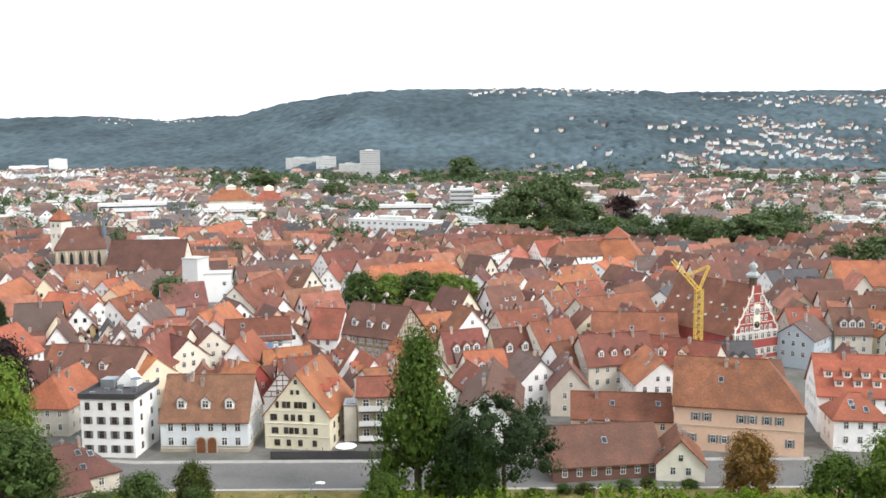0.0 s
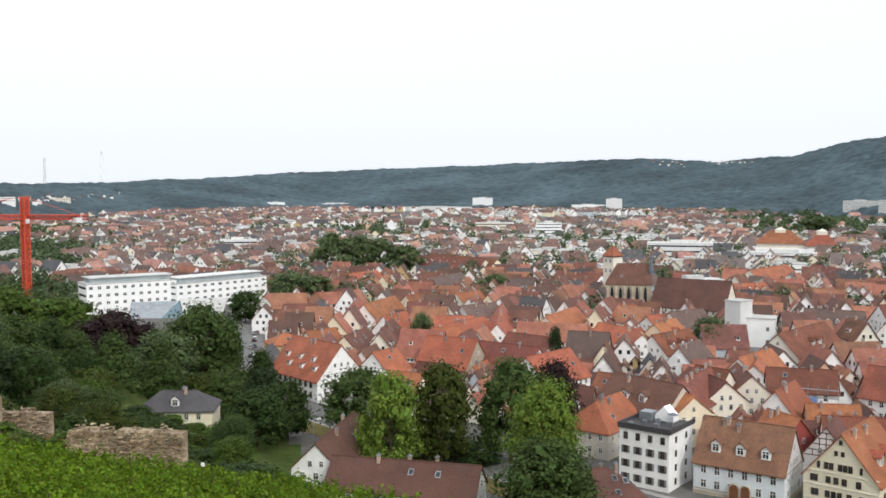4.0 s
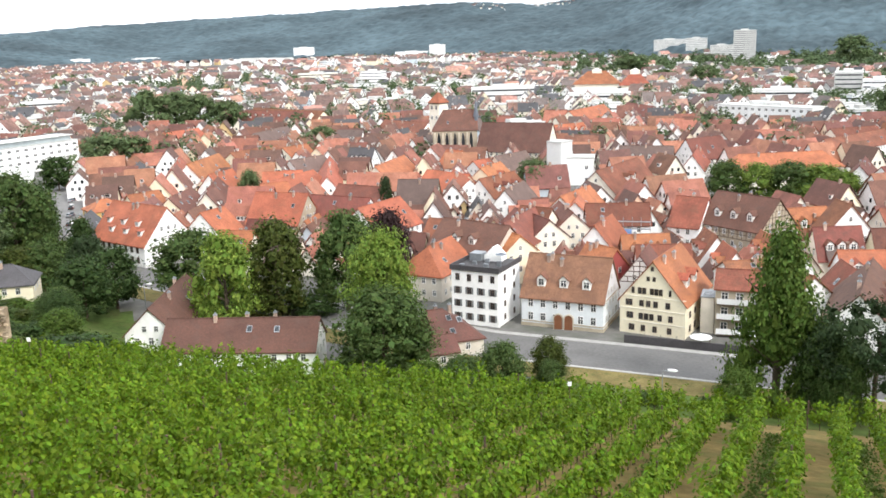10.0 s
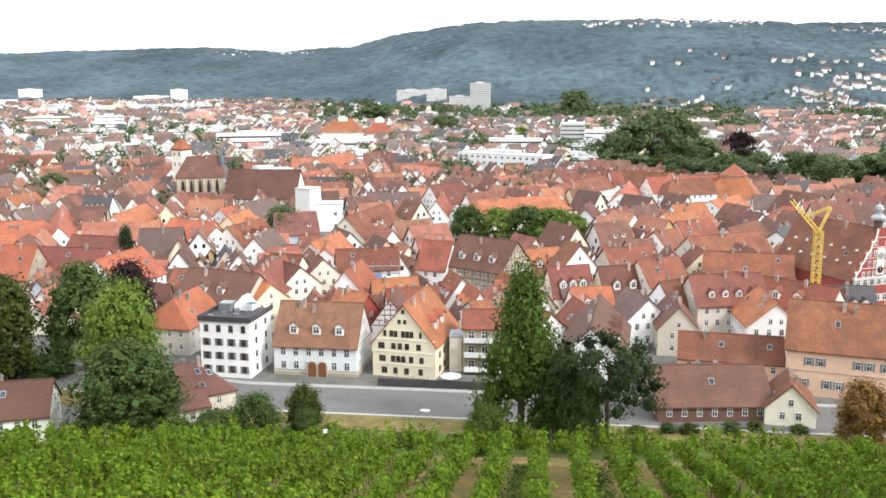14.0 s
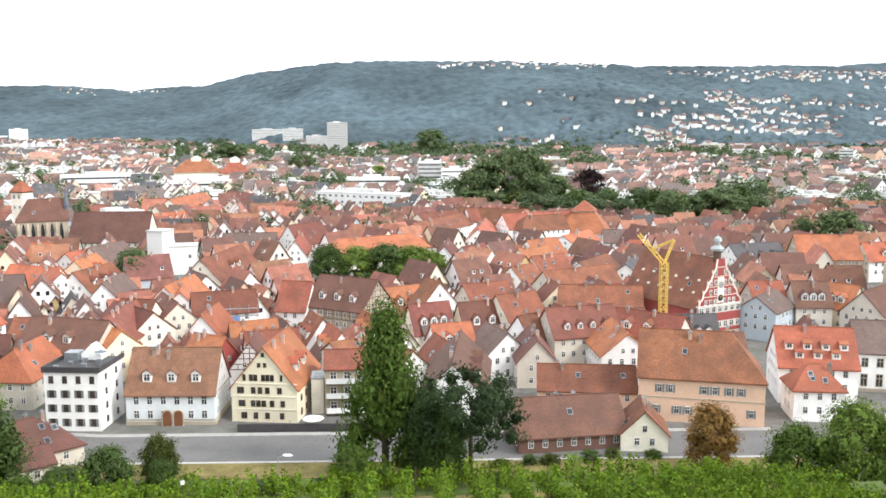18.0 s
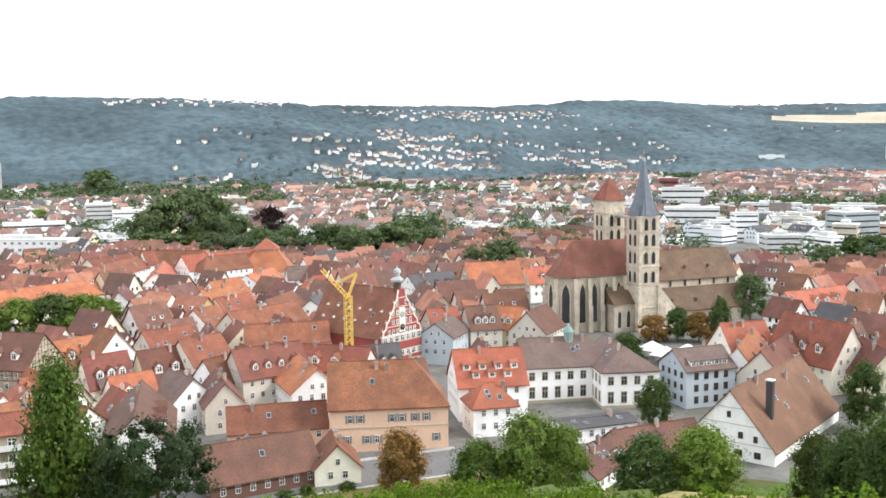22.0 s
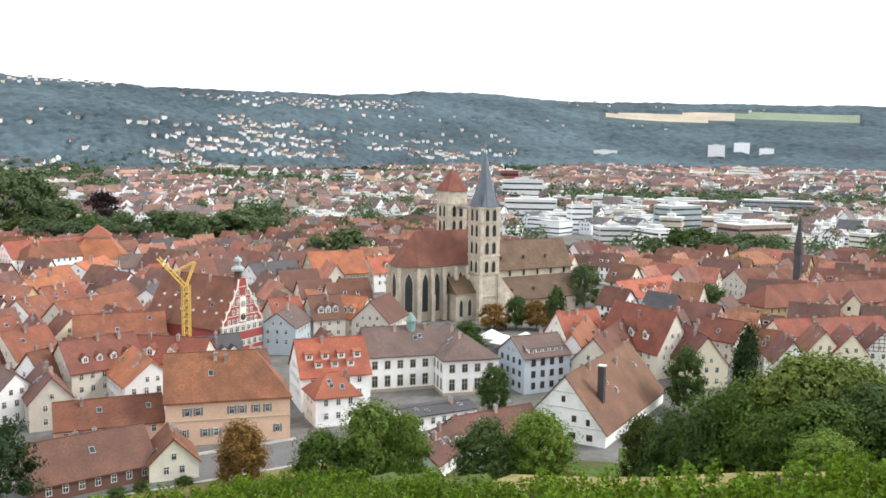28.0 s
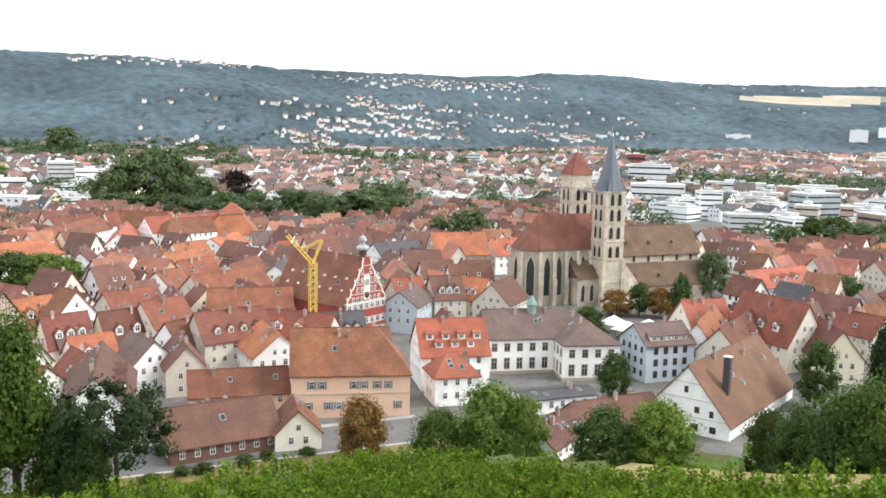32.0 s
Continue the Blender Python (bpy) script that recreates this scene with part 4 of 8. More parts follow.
def far_house(x, y, zb, ang, L, w, he, hr, roof, wall, windows):
    """Adds one house to the joined town: walls, roof and rows of windows."""
    c, s = math.cos(radians(ang)), math.sin(radians(ang))

    def put(kind, verts, faces):
        v, f = TOWN.setdefault(kind, ([], []))
        n = len(v)
        v += [(x + a * c - b * s, y + a * s + b * c, zb + h) for a, b, h in verts]
        f += [tuple(n + k for k in q) for q in faces]

    l, h = L / 2, w / 2
    put("wall_" + wall, [(-l, -h, -4), (l, -h, -4), (l, h, -4), (-l, h, -4), (-l, -h, he), (l, -h, he), (l, h, he), (-l, h, he), (-l, 0, hr - 0.1), (l, 0, hr - 0.1)],
        [(0, 1, 5, 4), (2, 3, 7, 6), (1, 2, 6, 9, 5), (3, 0, 4, 8, 7)])
    o, t = 0.5, 0.3
    k = (hr - he) / h * o
    # roofs beyond 620 m take the copy of the tiles with haze in it
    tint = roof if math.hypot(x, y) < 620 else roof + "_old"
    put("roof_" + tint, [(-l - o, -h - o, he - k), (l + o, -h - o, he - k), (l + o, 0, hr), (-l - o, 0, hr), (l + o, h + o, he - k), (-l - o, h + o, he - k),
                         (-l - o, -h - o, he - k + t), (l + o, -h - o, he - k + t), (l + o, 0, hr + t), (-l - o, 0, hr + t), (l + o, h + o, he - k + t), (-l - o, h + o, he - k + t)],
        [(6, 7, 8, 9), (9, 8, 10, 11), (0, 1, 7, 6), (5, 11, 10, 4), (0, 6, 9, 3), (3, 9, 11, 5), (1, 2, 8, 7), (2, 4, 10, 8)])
    if windows:
        for side, width in ((0, L), (1, L), (2, w), (3, w)):
            nx, ny = ((0, -1), (0, 1), (1, 0), (-1, 0))[side]
            if (nx * c - ny * s) * -x + (nx * s + ny * c) * -y < 0:
                continue
            cnt = int((width - 0.8) // 2.6)
            rows = int((he - 0.6) // 2.8) + (1 if side > 1 else 0)
            for r in range(rows):
                z = he - 2.0 - 2.8 * r if r < int((he - 0.6) // 2.8) else he + 0.7
                m = cnt if z < he else 2
                for i in range(m):
                    if rnd.random() < 0.28:
                        continue
                    u = (i - (m - 1) / 2) * 2.6
                    q = []
                    for du, dz in ((-0.5, 0), (0.5, 0), (0.5, 1.35), (-0.5, 1.35)):
                        if side < 2:
                            q.append(((u + du) * -ny, ny * (h + 0.04), z + dz))
                        else:
                            q.append((nx * (l + 0.04), (u + du) * nx, z + dz))
                    put("glass", q, [(0, 1, 2, 3)])
        if rnd.random() < 0.7:
            a = rnd.uniform(-0.3, 0.3) * L
            put("chimney", [(a - 0.4, -0.35, hr - 1), (a + 0.4, -0.35, hr - 1), (a + 0.4, 0.35, hr - 1), (a - 0.4, 0.35, hr - 1), (a - 0.4, -0.35, hr + 1.3), (a + 0.4, -0.35, hr + 1.3), (a + 0.4, 0.35, hr + 1.3), (a - 0.4, 0.35, hr + 1.3)],
                [(4, 5, 6, 7), (0, 1, 5, 4), (1, 2, 6, 5), (2, 3, 7, 6), (3, 0, 4, 7)])
        if rnd.random() < 0.6:
            for sy in (-1, 1):
                for i in range(rnd.randint(1, 3)):
                    a, f = rnd.uniform(-0.32, 0.32) * L, 0.35
                    z, b = he + (hr - he) * f, sy * h * (1 - f)
                    b2 = b - sy * 1.8
                    put("wall_white", [(a - 0.6, b + sy * 0.4, z - 0.4), (a + 0.6, b + sy * 0.4, z - 0.4), (a + 0.6, b + sy * 0.4, z + 1.0), (a - 0.6, b + sy * 0.4, z + 1.0), (a - 0.6, b2, z + 1.0), (a + 0.6, b2, z + 1.0)],
                        [(0, 1, 2, 3), (0, 3, 4), (1, 5, 2)])
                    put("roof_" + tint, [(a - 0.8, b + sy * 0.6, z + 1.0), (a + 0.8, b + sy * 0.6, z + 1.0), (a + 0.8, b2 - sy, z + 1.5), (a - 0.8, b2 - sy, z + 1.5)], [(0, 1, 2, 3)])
                    put("glass", [(a - 0.4, b + sy * 0.44, z), (a + 0.4, b + sy * 0.44, z), (a + 0.4, b + sy * 0.44, z + 0.8), (a - 0.4, b + sy * 0.44, z + 0.8)], [(0, 1, 2, 3)])


def block_turn(x, y):
    q = math.sin(x * 0.021 + 1.7) + math.cos(y * 0.017 - x * 0.008)
    return 18 + 14 * q + (90 if math.sin(x * 0.11 + y * 0.07) + rnd.uniform(-0.7, 0.7) > -0.25 else 0)


made = 0
for d, x, y in grid_spots(175, 620, 15.5, 14.5, 14):
    if not is_free(x, y, 4.6 if d > 300 else 3.8) or wooded(x, y) or modern(x, y):
        continue
    L, w = rnd.uniform(10, 15), rnd.uniform(8.5, 11)
    if d < 300:
        L, w = rnd.uniform(9, 13), rnd.uniform(7.5, 9.5)
    he = rnd.uniform(5.6, 8.2) if d < 420 else rnd.uniform(5.0, 7.4)
    if d < 300:
        he = rnd.uniform(3.4, 4.8)
    hr = he + w * (rnd.uniform(0.6, 0.8) if d < 300 else rnd.uniform(0.52, 0.72))
    ang = block_turn(x, y)
    if made < 22:
        made += 1
        c, s = math.cos(radians(ang)) * L / 2, math.sin(radians(ang)) * L / 2
        house(x - c, y - s, x + c, y + s, hr, he, w, town_roof(d), town_wall(), dorm=rnd.choice((0, 0, 2, 3)))
        PLACED.pop()
    else:
        far_house(x, y, 0, ang, L, w, he, hr, town_roof(d), town_wall(), True)
for d, x, y in grid_spots(185, 420, 10.5, 10.0, 31):  # low annexes and back houses in the gaps
    if is_free(x, y, 3.4) and not wooded(x, y) and rnd.random() < 0.75:
        L, w = rnd.uniform(6.5, 9), rnd.uniform(5.5, 7)
        he = rnd.uniform(2.6, 4.4)
        far_house(x, y, 0, block_turn(x, y), L, w, he, he + w * rnd.uniform(0.5, 0.75), town_roof(d), town_wall(), True)
for d, x, y in grid_spots(620, 1250, 21.0, 19.0, 25):
    if modern(x, y):
        if rnd.random() < 0.55:
            if is_free(x, y, 6):
                he = rnd.uniform(6, 9)
                far_house(x, y, 0, block_turn(x, y), rnd.uniform(9, 18), 11, he, he + rnd.uniform(2.5, 6), rnd.choice(("brown", "red", "taupe", "slate", "rust")), rnd.choice(("white", "pearl", "ivory")), True)
        elif is_free(x, y, 8):
            far_block(x, y, block_turn(x, y), rnd.uniform(10, 26), rnd.uniform(9, 16), rnd.uniform(4, 11), rnd.choice(("white", "pearl", "pearl", "greige", "ivory")))
            PLACED.append((x, y, 18, 0, 26, 26))
    elif rnd.random() < 0.13 and is_free(x, y, 9):
        far_block(x, y, block_turn(x, y), rnd.uniform(14, 40), rnd.uniform(11, 18), rnd.uniform(6, 12), rnd.choice(("white", "pearl", "ivory")))
    elif is_free(x, y, 6) and not wooded(x, y) and noise.noise((x * 0.006, y * 0.006, 0)) > -0.28:
        w = rnd.uniform(9, 12)
        he = rnd.uniform(6.5, 10.5)
        far_house(x, y, 0, block_turn(x, y), rnd.uniform(9, 15), w, he, he + w * rnd.uniform(0.4, 0.6), town_roof(d), town_wall(), d < 950)
for d, x, y in grid_spots(1250, 3000, 36.0, 33.0, 35):
    a = math.degrees(math.atan2(x, y))
    if -16 < a < 11 and d > 1180 and rnd.random() < 0.78:  # parks and allotments at the foot of the wooded hill
        continue
    if d < hill_base(a) + 40 and is_free(x, y, 8) and not wooded(x, y) and noise.noise((x * 0.003, y * 0.003, 0)) > -0.15:
        w = rnd.uniform(10, 15)
        he = rnd.uniform(7, 12)
        if rnd.random() < 0.13 and d < hill_base(a) - 60:
            far_block(x, y, block_turn(x, y), rnd.uniform(14, 46), rnd.uniform(12, 22), rnd.uniform(6, 14), rnd.choice(("white", "white", "pearl", "ivory")))
            continue
        far_house(x, y, ground_z(x, y), block_turn(x, y), rnd.uniform(13, 30), w, he, he + w * 0.45, town_roof(d), town_wall(), False)
# rows of white houses on the hillsides
HILLHOUSES = set()


def hill_house(a, r):
    x, y = r * math.sin(radians(a)), r * math.cos(radians(a))
    w = rnd.uniform(7, 9.5)
    he = rnd.uniform(6, 8.5)
    far_house(x, y, ground_z(x, y), -a + rnd.uniform(-20, 20) + rnd.choice((0, 0, 0, 90)), rnd.uniform(8, 13), w, he, he + w * rnd.uniform(0.3, 0.55), rnd.choice(("brown", "red", "taupe", "rust", "slate")), rnd.choice(("white", "white", "white", "ivory")), False)
    for k in (0, 12, 24, 36):  # a garden opens downhill
        q = 1 - k / r
        HILLHOUSES.add((int(x * q // 14), int(y * q // 14)))


STREETS = (
    (1.6, 3.35, 12.1, 3.22, 34), (15.4, 2.75, 30.2, 2.35, 56), (17.4, 2.42, 28.5, 2.12, 26), (38.6, 2.6, 50.5, 2.37, 16),
    (17.6, 1.47, 19.6, 1.4, 8), (17.7, 1.06, 22.4, 0.95, 18), (21.9, 2.42, 23.6, 2.28, 8), (25.0, 2.48, 29.3, 2.53, 18),
    (14.7, 0.25, 25.0, -0.34, 34), (16.0, -0.16, 20.3, -0.63, 16), (13.3, -0.63, 16.7, -0.85, 12), (20.5, -0.6, 25.3, -0.82, 22),
    (21.9, 0.3, 25.3, 0.01, 14), (26.7, -0.14, 32.6, -0.64, 26), (25.0, 0.77, 28.1, 0.55, 7), (29.2, -0.73, 36.0, -0.51, 30),
    (34.2, 0.59, 35.5, 0.18, 5), (17.7, -1.62, 22.9, -1.72, 12), (14.3, -1.18, 17.3, -1.34, 10), (5.8, -1.23, 8.7, -1.4, 6),
    (25.7, 1.8, 31.2, 1.6, 6), (12.7, 1.13, 17.4, 0.79, 7), (36.7, 1.65, 45.6, 1.13, 7), (18.8, 0.61, 21.9, 0.36, 10),
    (22.2, 0.91, 25.7, 0.63, 9), (28.5, 0.24, 31.3, -0.01, 10), (-20.5, 1.72, -18.3, 1.66, 9), (-17.0, 1.79, -14.2, 1.85, 12),
    (-27.4, -1.0, -26.8, -1.01, 2), (-59.2, -0.58, -52.1, -0.17, 22), (-62.2, -0.02, -60.7, 0.14, 4), (-63.5, -1.95, -58.9, -2.17, 5),
    (-64.4, -3.06, -58.0, -2.84, 6), (-65.2, 0.06, -62.8, 0.2, 4),
)  # bearing and height over the eye's level, in degrees, at both ends, and how many houses
HILL_S = np.linspace(0.0, 1.0, 90)


def hill_range(a, e):
    """How far off the hillside is met at a bearing and a height over the eye's level."""
    b, t = float(hill_base(a)), float(hill_top(a))
    r = b + (t - b) * HILL_S
    z = land(r * math.sin(radians(a)), r * math.cos(radians(a)))
    up = np.degrees(np.arctan2(z + 4 - EYE, r))
    k = int(np.argmax(up >= e))
    return float(r[k]) if up.max() >= e else t - 30


for a0, e0, a1, e1, n in STREETS:
    for i in range(n):
        f = (i + rnd.uniform(0.1, 0.9)) / n
        a = a0 + (a1 - a0) * f
        hill_house(a, hill_range(a, e0 + (e1 - e0) * f + rnd.gauss(0, 0.10)) + rnd.uniform(-15, 15))
for k in range(46):  # single houses among the woods
    a = rnd.uniform(5, 34)
    hill_house(a, float(hill_base(a)) + (float(hill_top(a)) - float(hill_base(a))) * rnd.uniform(0.05, 0.6))
for k in range(7):  # long white houses with red roofs across the river
    a, d = radians(40.9 + 1.25 * k), 1330 + 25 * (k % 2)
    far_house(d * math.sin(a), d * math.cos(a), 0, -40.9 - 1.25 * k + (90 if k in (2, 5) else 6), 26, 14, 10, 18, "red", "white", True)
for kind, (v, f) in TOWN.items():
    if kind == "roof_flat":
        m, nm, lb = CONCRETE, "town_flat_roofs", "pale flat roofs of the newer quarter"
    elif kind.startswith("roof_"):
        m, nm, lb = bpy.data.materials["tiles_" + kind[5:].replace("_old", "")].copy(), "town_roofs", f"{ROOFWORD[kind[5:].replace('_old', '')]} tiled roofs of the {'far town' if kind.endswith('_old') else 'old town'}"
    elif kind.startswith("wall_"):
        m, nm, lb = WALL[kind[5:]], "town_walls", f"{WALLWORD[kind[5:]]} house walls of the far town"
    else:
        m, nm, lb = {"glass": GLASS, "chimney": BRICK}[kind], "town_windows" if kind == "glass" else "town_chimneys", "dark window panes of the far town" if kind == "glass" else "plastered chimneys of the far town"
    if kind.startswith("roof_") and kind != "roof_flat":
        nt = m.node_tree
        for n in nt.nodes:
            if n.type == "HUE_SAT" and kind.endswith("_old"):  # distance haze put into the colour: far tiles greyer and paler
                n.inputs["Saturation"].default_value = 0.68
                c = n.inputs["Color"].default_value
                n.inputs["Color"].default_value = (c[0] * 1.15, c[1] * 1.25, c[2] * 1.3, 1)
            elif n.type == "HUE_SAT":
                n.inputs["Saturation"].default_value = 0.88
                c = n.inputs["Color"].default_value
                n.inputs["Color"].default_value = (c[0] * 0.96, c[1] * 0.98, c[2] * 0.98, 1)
        geo = nt.nodes.new("ShaderNodeNewGeometry")
        for n in nt.nodes:
            if n.type == "OBJECT_INFO":
                for l in list(n.outputs["Random"].links):
                    nt.links.new(geo.outputs["Random Per Island"], l.to_socket)
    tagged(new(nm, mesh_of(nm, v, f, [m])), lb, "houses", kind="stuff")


# ---- trees and vines ----
def leaf_quads(centres, normals, size, rng):
    """One leaf-like quad at each place, turned roughly to its normal."""
    n = len(centres)
    nrm = normals + rng.normal(0, 0.45, (n, 3))
    nrm /= np.linalg.norm(nrm, axis=1)[:, None] + 1e-9
    u = np.cross(nrm, rng.normal(0, 1, (n, 3)))
    u /= np.linalg.norm(u, axis=1)[:, None] + 1e-9
    w = np.cross(nrm, u)
    s = (size * rng.uniform(0.6, 1.3, n))[:, None]
    q = np.stack([centres - u * s, centres - w * s * 0.7 + nrm * s * 0.15, centres + u * s, centres + w * s * 0.7 + nrm * s * 0.15], 1)
    return q.reshape(-1, 3)


def quads_mesh(name, verts, mats):
    n = len(verts) // 4
    me = bpy.data.meshes.new(name)
    me.vertices.add(len(verts))
    me.vertices.foreach_set("co", np.asarray(verts, np.float32).ravel())
    me.loops.add(4 * n)
    me.loops.foreach_set("vertex_index", np.arange(4 * n, dtype=np.int32))
    me.polygons.add(n)
    me.polygons.foreach_set("loop_start", np.arange(0, 4 * n, 4, dtype=np.int32))
    for m in mats:
        me.materials.append(m)
    me.update(calc_edges=True)
    me.validate()
    return me


def crown_points(rng, n, shape, clusters):
    """Leaf places and normals of a crown 1 high and about 1 across, standing on z = 0."""
    cs = []
    for k in range(clusters):
        z = rng.uniform(0.08, 0.95) ** 0.9
        r = {"round": math.sqrt(max(0.02, 1 - (2 * z - 0.9) ** 2 * 0.95)) * 0.42, "cone": (1.03 - z) ** 0.8 * 0.47, "column": (0.30 if z < 0.7 else (1.0 - z) * 0.95), "spread": 0.5 if 0.3 < z else 0.25}[shape]
        a, q = rng.uniform(0, 2 * math.pi), r * math.sqrt(rng.uniform(0.25, 1.0)) * rng.uniform(0.75, 1.12)
        if shape == "spread":
            z = 0.45 + 0.5 * rng.integers(0, 4) / 4 + rng.uniform(-0.04, 0.04)
        cs.append((q * math.cos(a), q * math.sin(a), z, rng.uniform(0.09, 0.17)))
    cs = np.array(cs)
    pick = rng.integers(0, clusters, n)
    d = rng.normal(0, 1, (n, 3))
    d /= np.linalg.norm(d, axis=1)[:, None]
    flat = 0.45 if shape == "spread" else 0.8
    p = cs[pick, :3] + d * np.array([1, 1, flat]) * (cs[pick, 3] * rng.uniform(0.7, 1.05, n))[:, None]
    deep = rng.random(n) < 0.22  # shaded inner foliage
    p[deep] = cs[pick[deep], :3] * np.array([0.9, 0.9, 0.97]) + d[deep] * cs[pick[deep], 3:4] * 0.35
    out = p - np.array([0, 0, 0.45])
    return p, d * 0.8 + out, np.where(deep, 2.6, 1.0)


CROWNS = {}


def crown_mesh(shape, colour, detail, seed):
    key = (shape, colour, detail, seed)
    if key not in CROWNS:
        rng = np.random.default_rng(seed * 17 + len(shape))
        n, clusters, size = {0: (2400, 70, 0.026), 1: (5600, 110, 0.0185), 2: (13000, 150, 0.0135)}[detail]
        if shape == "spread":
            n, clusters, size = int(n * 0.7), 44, size * 0.9
        p, nr, grow = crown_points(rng, n, shape, clusters)
        CROWNS[key] = quads_mesh("crown", leaf_quads(p, nr, size * grow, rng), [LEAF[colour]])
    return CROWNS[key]


TRUNKS = {}


def trunk_mesh(shape):
    if shape not in TRUNKS:
        s = Shape().tube((0, 0, -0.25), (0.01, 0, 0.45), 0.035, 0.022, 7).tube((0.01, 0, 0.45), (-0.01, 0.01, 0.85), 0.022, 0.006, 6)
        for k in range(7):
            a, z = k * 2.4, 0.25 + 0.07 * k
            s.tube((0, 0, z), (0.26 * math.cos(a), 0.26 * math.sin(a), z + 0.18), 0.012, 0.003, 5)
        TRUNKS[shape] = s.mesh("trunk", BARK)
    return TRUNKS[shape]


LEAFWORD = {"dark": "dark green leafy", "mid": "green leafy", "bright": "fresh bright green", "olive": "olive-green leafy", "russet": "russet-brown leafy", "copper": "dark copper-red", "pine": "dark green conifer", "far": "distant dark green", "leaf": "green leafy", "deep": "very dark green leafy", "park": "grey-green leafy", "grove": "grey-green leafy", "sage": "sage-green leafy"}


def tree(x, y, h, wide, colour="mid", shape="round", z=None, low=0.06, label=""):
    if shape == "cone":
        low, wide = 0.02, wide * 1.15
    d = math.hypot(x, y)
    detail = 2 if d < 185 else 1 if d < 420 else 0
    zb = ground_z(x, y) if z is None else z
    ob = thing("tree", turned(x, y, zb, rnd.uniform(0, 360)), label or f"{LEAFWORD[colour]} tree with a {'narrow pointed' if shape in ('cone', 'column') else 'broad uneven'} crown", "tree", "trees")
    part("trunk", trunk_mesh(shape), ob, "", Matrix.Diagonal((h * 0.8, h * 0.8, h * 0.95, 1)))
    part("crown", crown_mesh(shape, colour, detail, rnd.randint(0, 2)), ob, "", Matrix.Translation((0, 0, h * low)) @ Matrix.Diagonal((wide * 1.25, wide * 1.25, h * (1 - low) * 1.06, 1)))
    return ob


def bush(x, y, h, wide, colour="mid", z=None):
    zb = ground_z(x, y) if z is None else z
    ob = thing("bush", turned(x, y, zb, rnd.uniform(0, 360)), f"{LEAFWORD[colour]} bush on the slope", "bush", "bushes")
    s = Shape()
    for k in range(4):
        s.tube((0, 0, -0.3), (0.3 * wide * math.cos(k * 1.6), 0.3 * wide * math.sin(k * 1.6), h * 0.6), 0.06, 0.02, 5)
    part("stems", s.mesh("stems", BARK), ob)
    part("foliage", crown_mesh("round", colour, 0, rnd.randint(0, 2)), ob, "", Matrix.Translation((0, 0, -h * 0.08)) @ Matrix.Diagonal((wide, wide, h, 1)))


tree(-75.4, 150.1, 24.1, 13.3, "bright", "round")
tree(-69.5, 138.6, 16.8, 17.2, "dark", "round")
tree(-112.8, 152.9, 21.0, 13.8, "bright", "round")
tree(-109.5, 167.4, 21.4, 14.5, "olive", "round")
tree(-133.0, 168.9, 17.5, 19.1, "dark", "round")
tree(-97.8, 177.9, 21.5, 16.0, "dark", "round")
tree(-94.9, 192.9, 19.4, 12.7, "copper", "round")
tree(-147.4, 149.5, 13.5, 13.9, "deep", "round")
tree(-150.9, 162.8, 14.1, 12.5, "deep", "round")
tree(-194.4, 175.7, 24.7, 19.6, "dark", "round")
tree(-191.9, 160.2, 16.0, 18.0, "park", "round")
tree(-211.2, 160.1, 18.4, 20.7, "copper", "round")
tree(-231.6, 157.4, 20.3, 23.7, "leaf", "round")
tree(-248.6, 149.4, 21.0, 26.4, "leaf", "round")
tree(-210.9, 114.6, 11.7, 23.4, "dark", "round")
tree(-203.1, 96.9, 6.0, 17.6, "olive", "round", low=0.04)
tree(-268.6, 133.6, 18.2, 29.2, "park", "round")
tree(-272.5, 125.5, 19.6, 23.3, "deep", "round")
tree(-211.5, 133.4, 11.4, 14.7, "dark", "cone")
tree(-197.0, 137.0, 11.5, 12.5, "dark", "cone")
tree(-195.9, 185.8, 22.5, 10.6, "deep", "round")
tree(-305.5, 302.6, 14.0, 16.8, "deep", "round")
tree(-313.9, 343.0, 18.8, 27.2, "park", "round")
tree(-302.1, 346.9, 17.8, 20.9, "park", "round")
tree(-202.4, 186.2, 17.0, 10.8, "dark", "cone")
tree(-195.1, 284.5, 13.6, 9.4, "park", "round")
tree(-131.8, 269.5, 15.3, 5.9, "pine", "cone")
tree(-96.5, 320.8, 15.1, 13.5, "park", "round")
tree(-417.8, 497.9, 29.6, 29.4, "park", "round")
tree(-410.1, 517.1, 28.0, 29.9, "park", "round")
tree(-391.2, 519.1, 26.5, 25.2, "park", "round")
tree(-371.0, 521.5, 22.4, 24.9, "park", "round")
tree(-141.5, 134.1, 5.4, 6.5, "olive", "round", low=0.04)
tree(-258.8, 451.0, 12.2, 16.9, "park", "round")
tree(-4.5, 149.9, 28.1, 13.4, "leaf", "cone")
tree(9.6, 143.7, 19.3, 14.5, "pine", "spread")
tree(2.6, 147.0, 15.2, 9.4, "dark", "round")
tree(5.7, 141.9, 12.8, 6.8, "dark", "round")
tree(-45.4, 132.4, 11.0, 8.4, "dark", "round")
tree(-41.8, 146.9, 8.4, 6.3, "olive", "round")
tree(-50.5, 128.4, 8.6, 8.8, "dark", "round")
tree(-39.7, 140.5, 6.8, 5.0, "dark", "round", low=0.04)
tree(-56.7, 128.0, 7.4, 6.7, "leaf", "round")
tree(-9.8, 139.7, 8.5, 6.7, "leaf", "round", low=0.04)
tree(-29.2, 324.7, 15.3, 15.9, "dark", "round")
tree(-19.2, 325.4, 14.5, 16.0, "mid", "round")
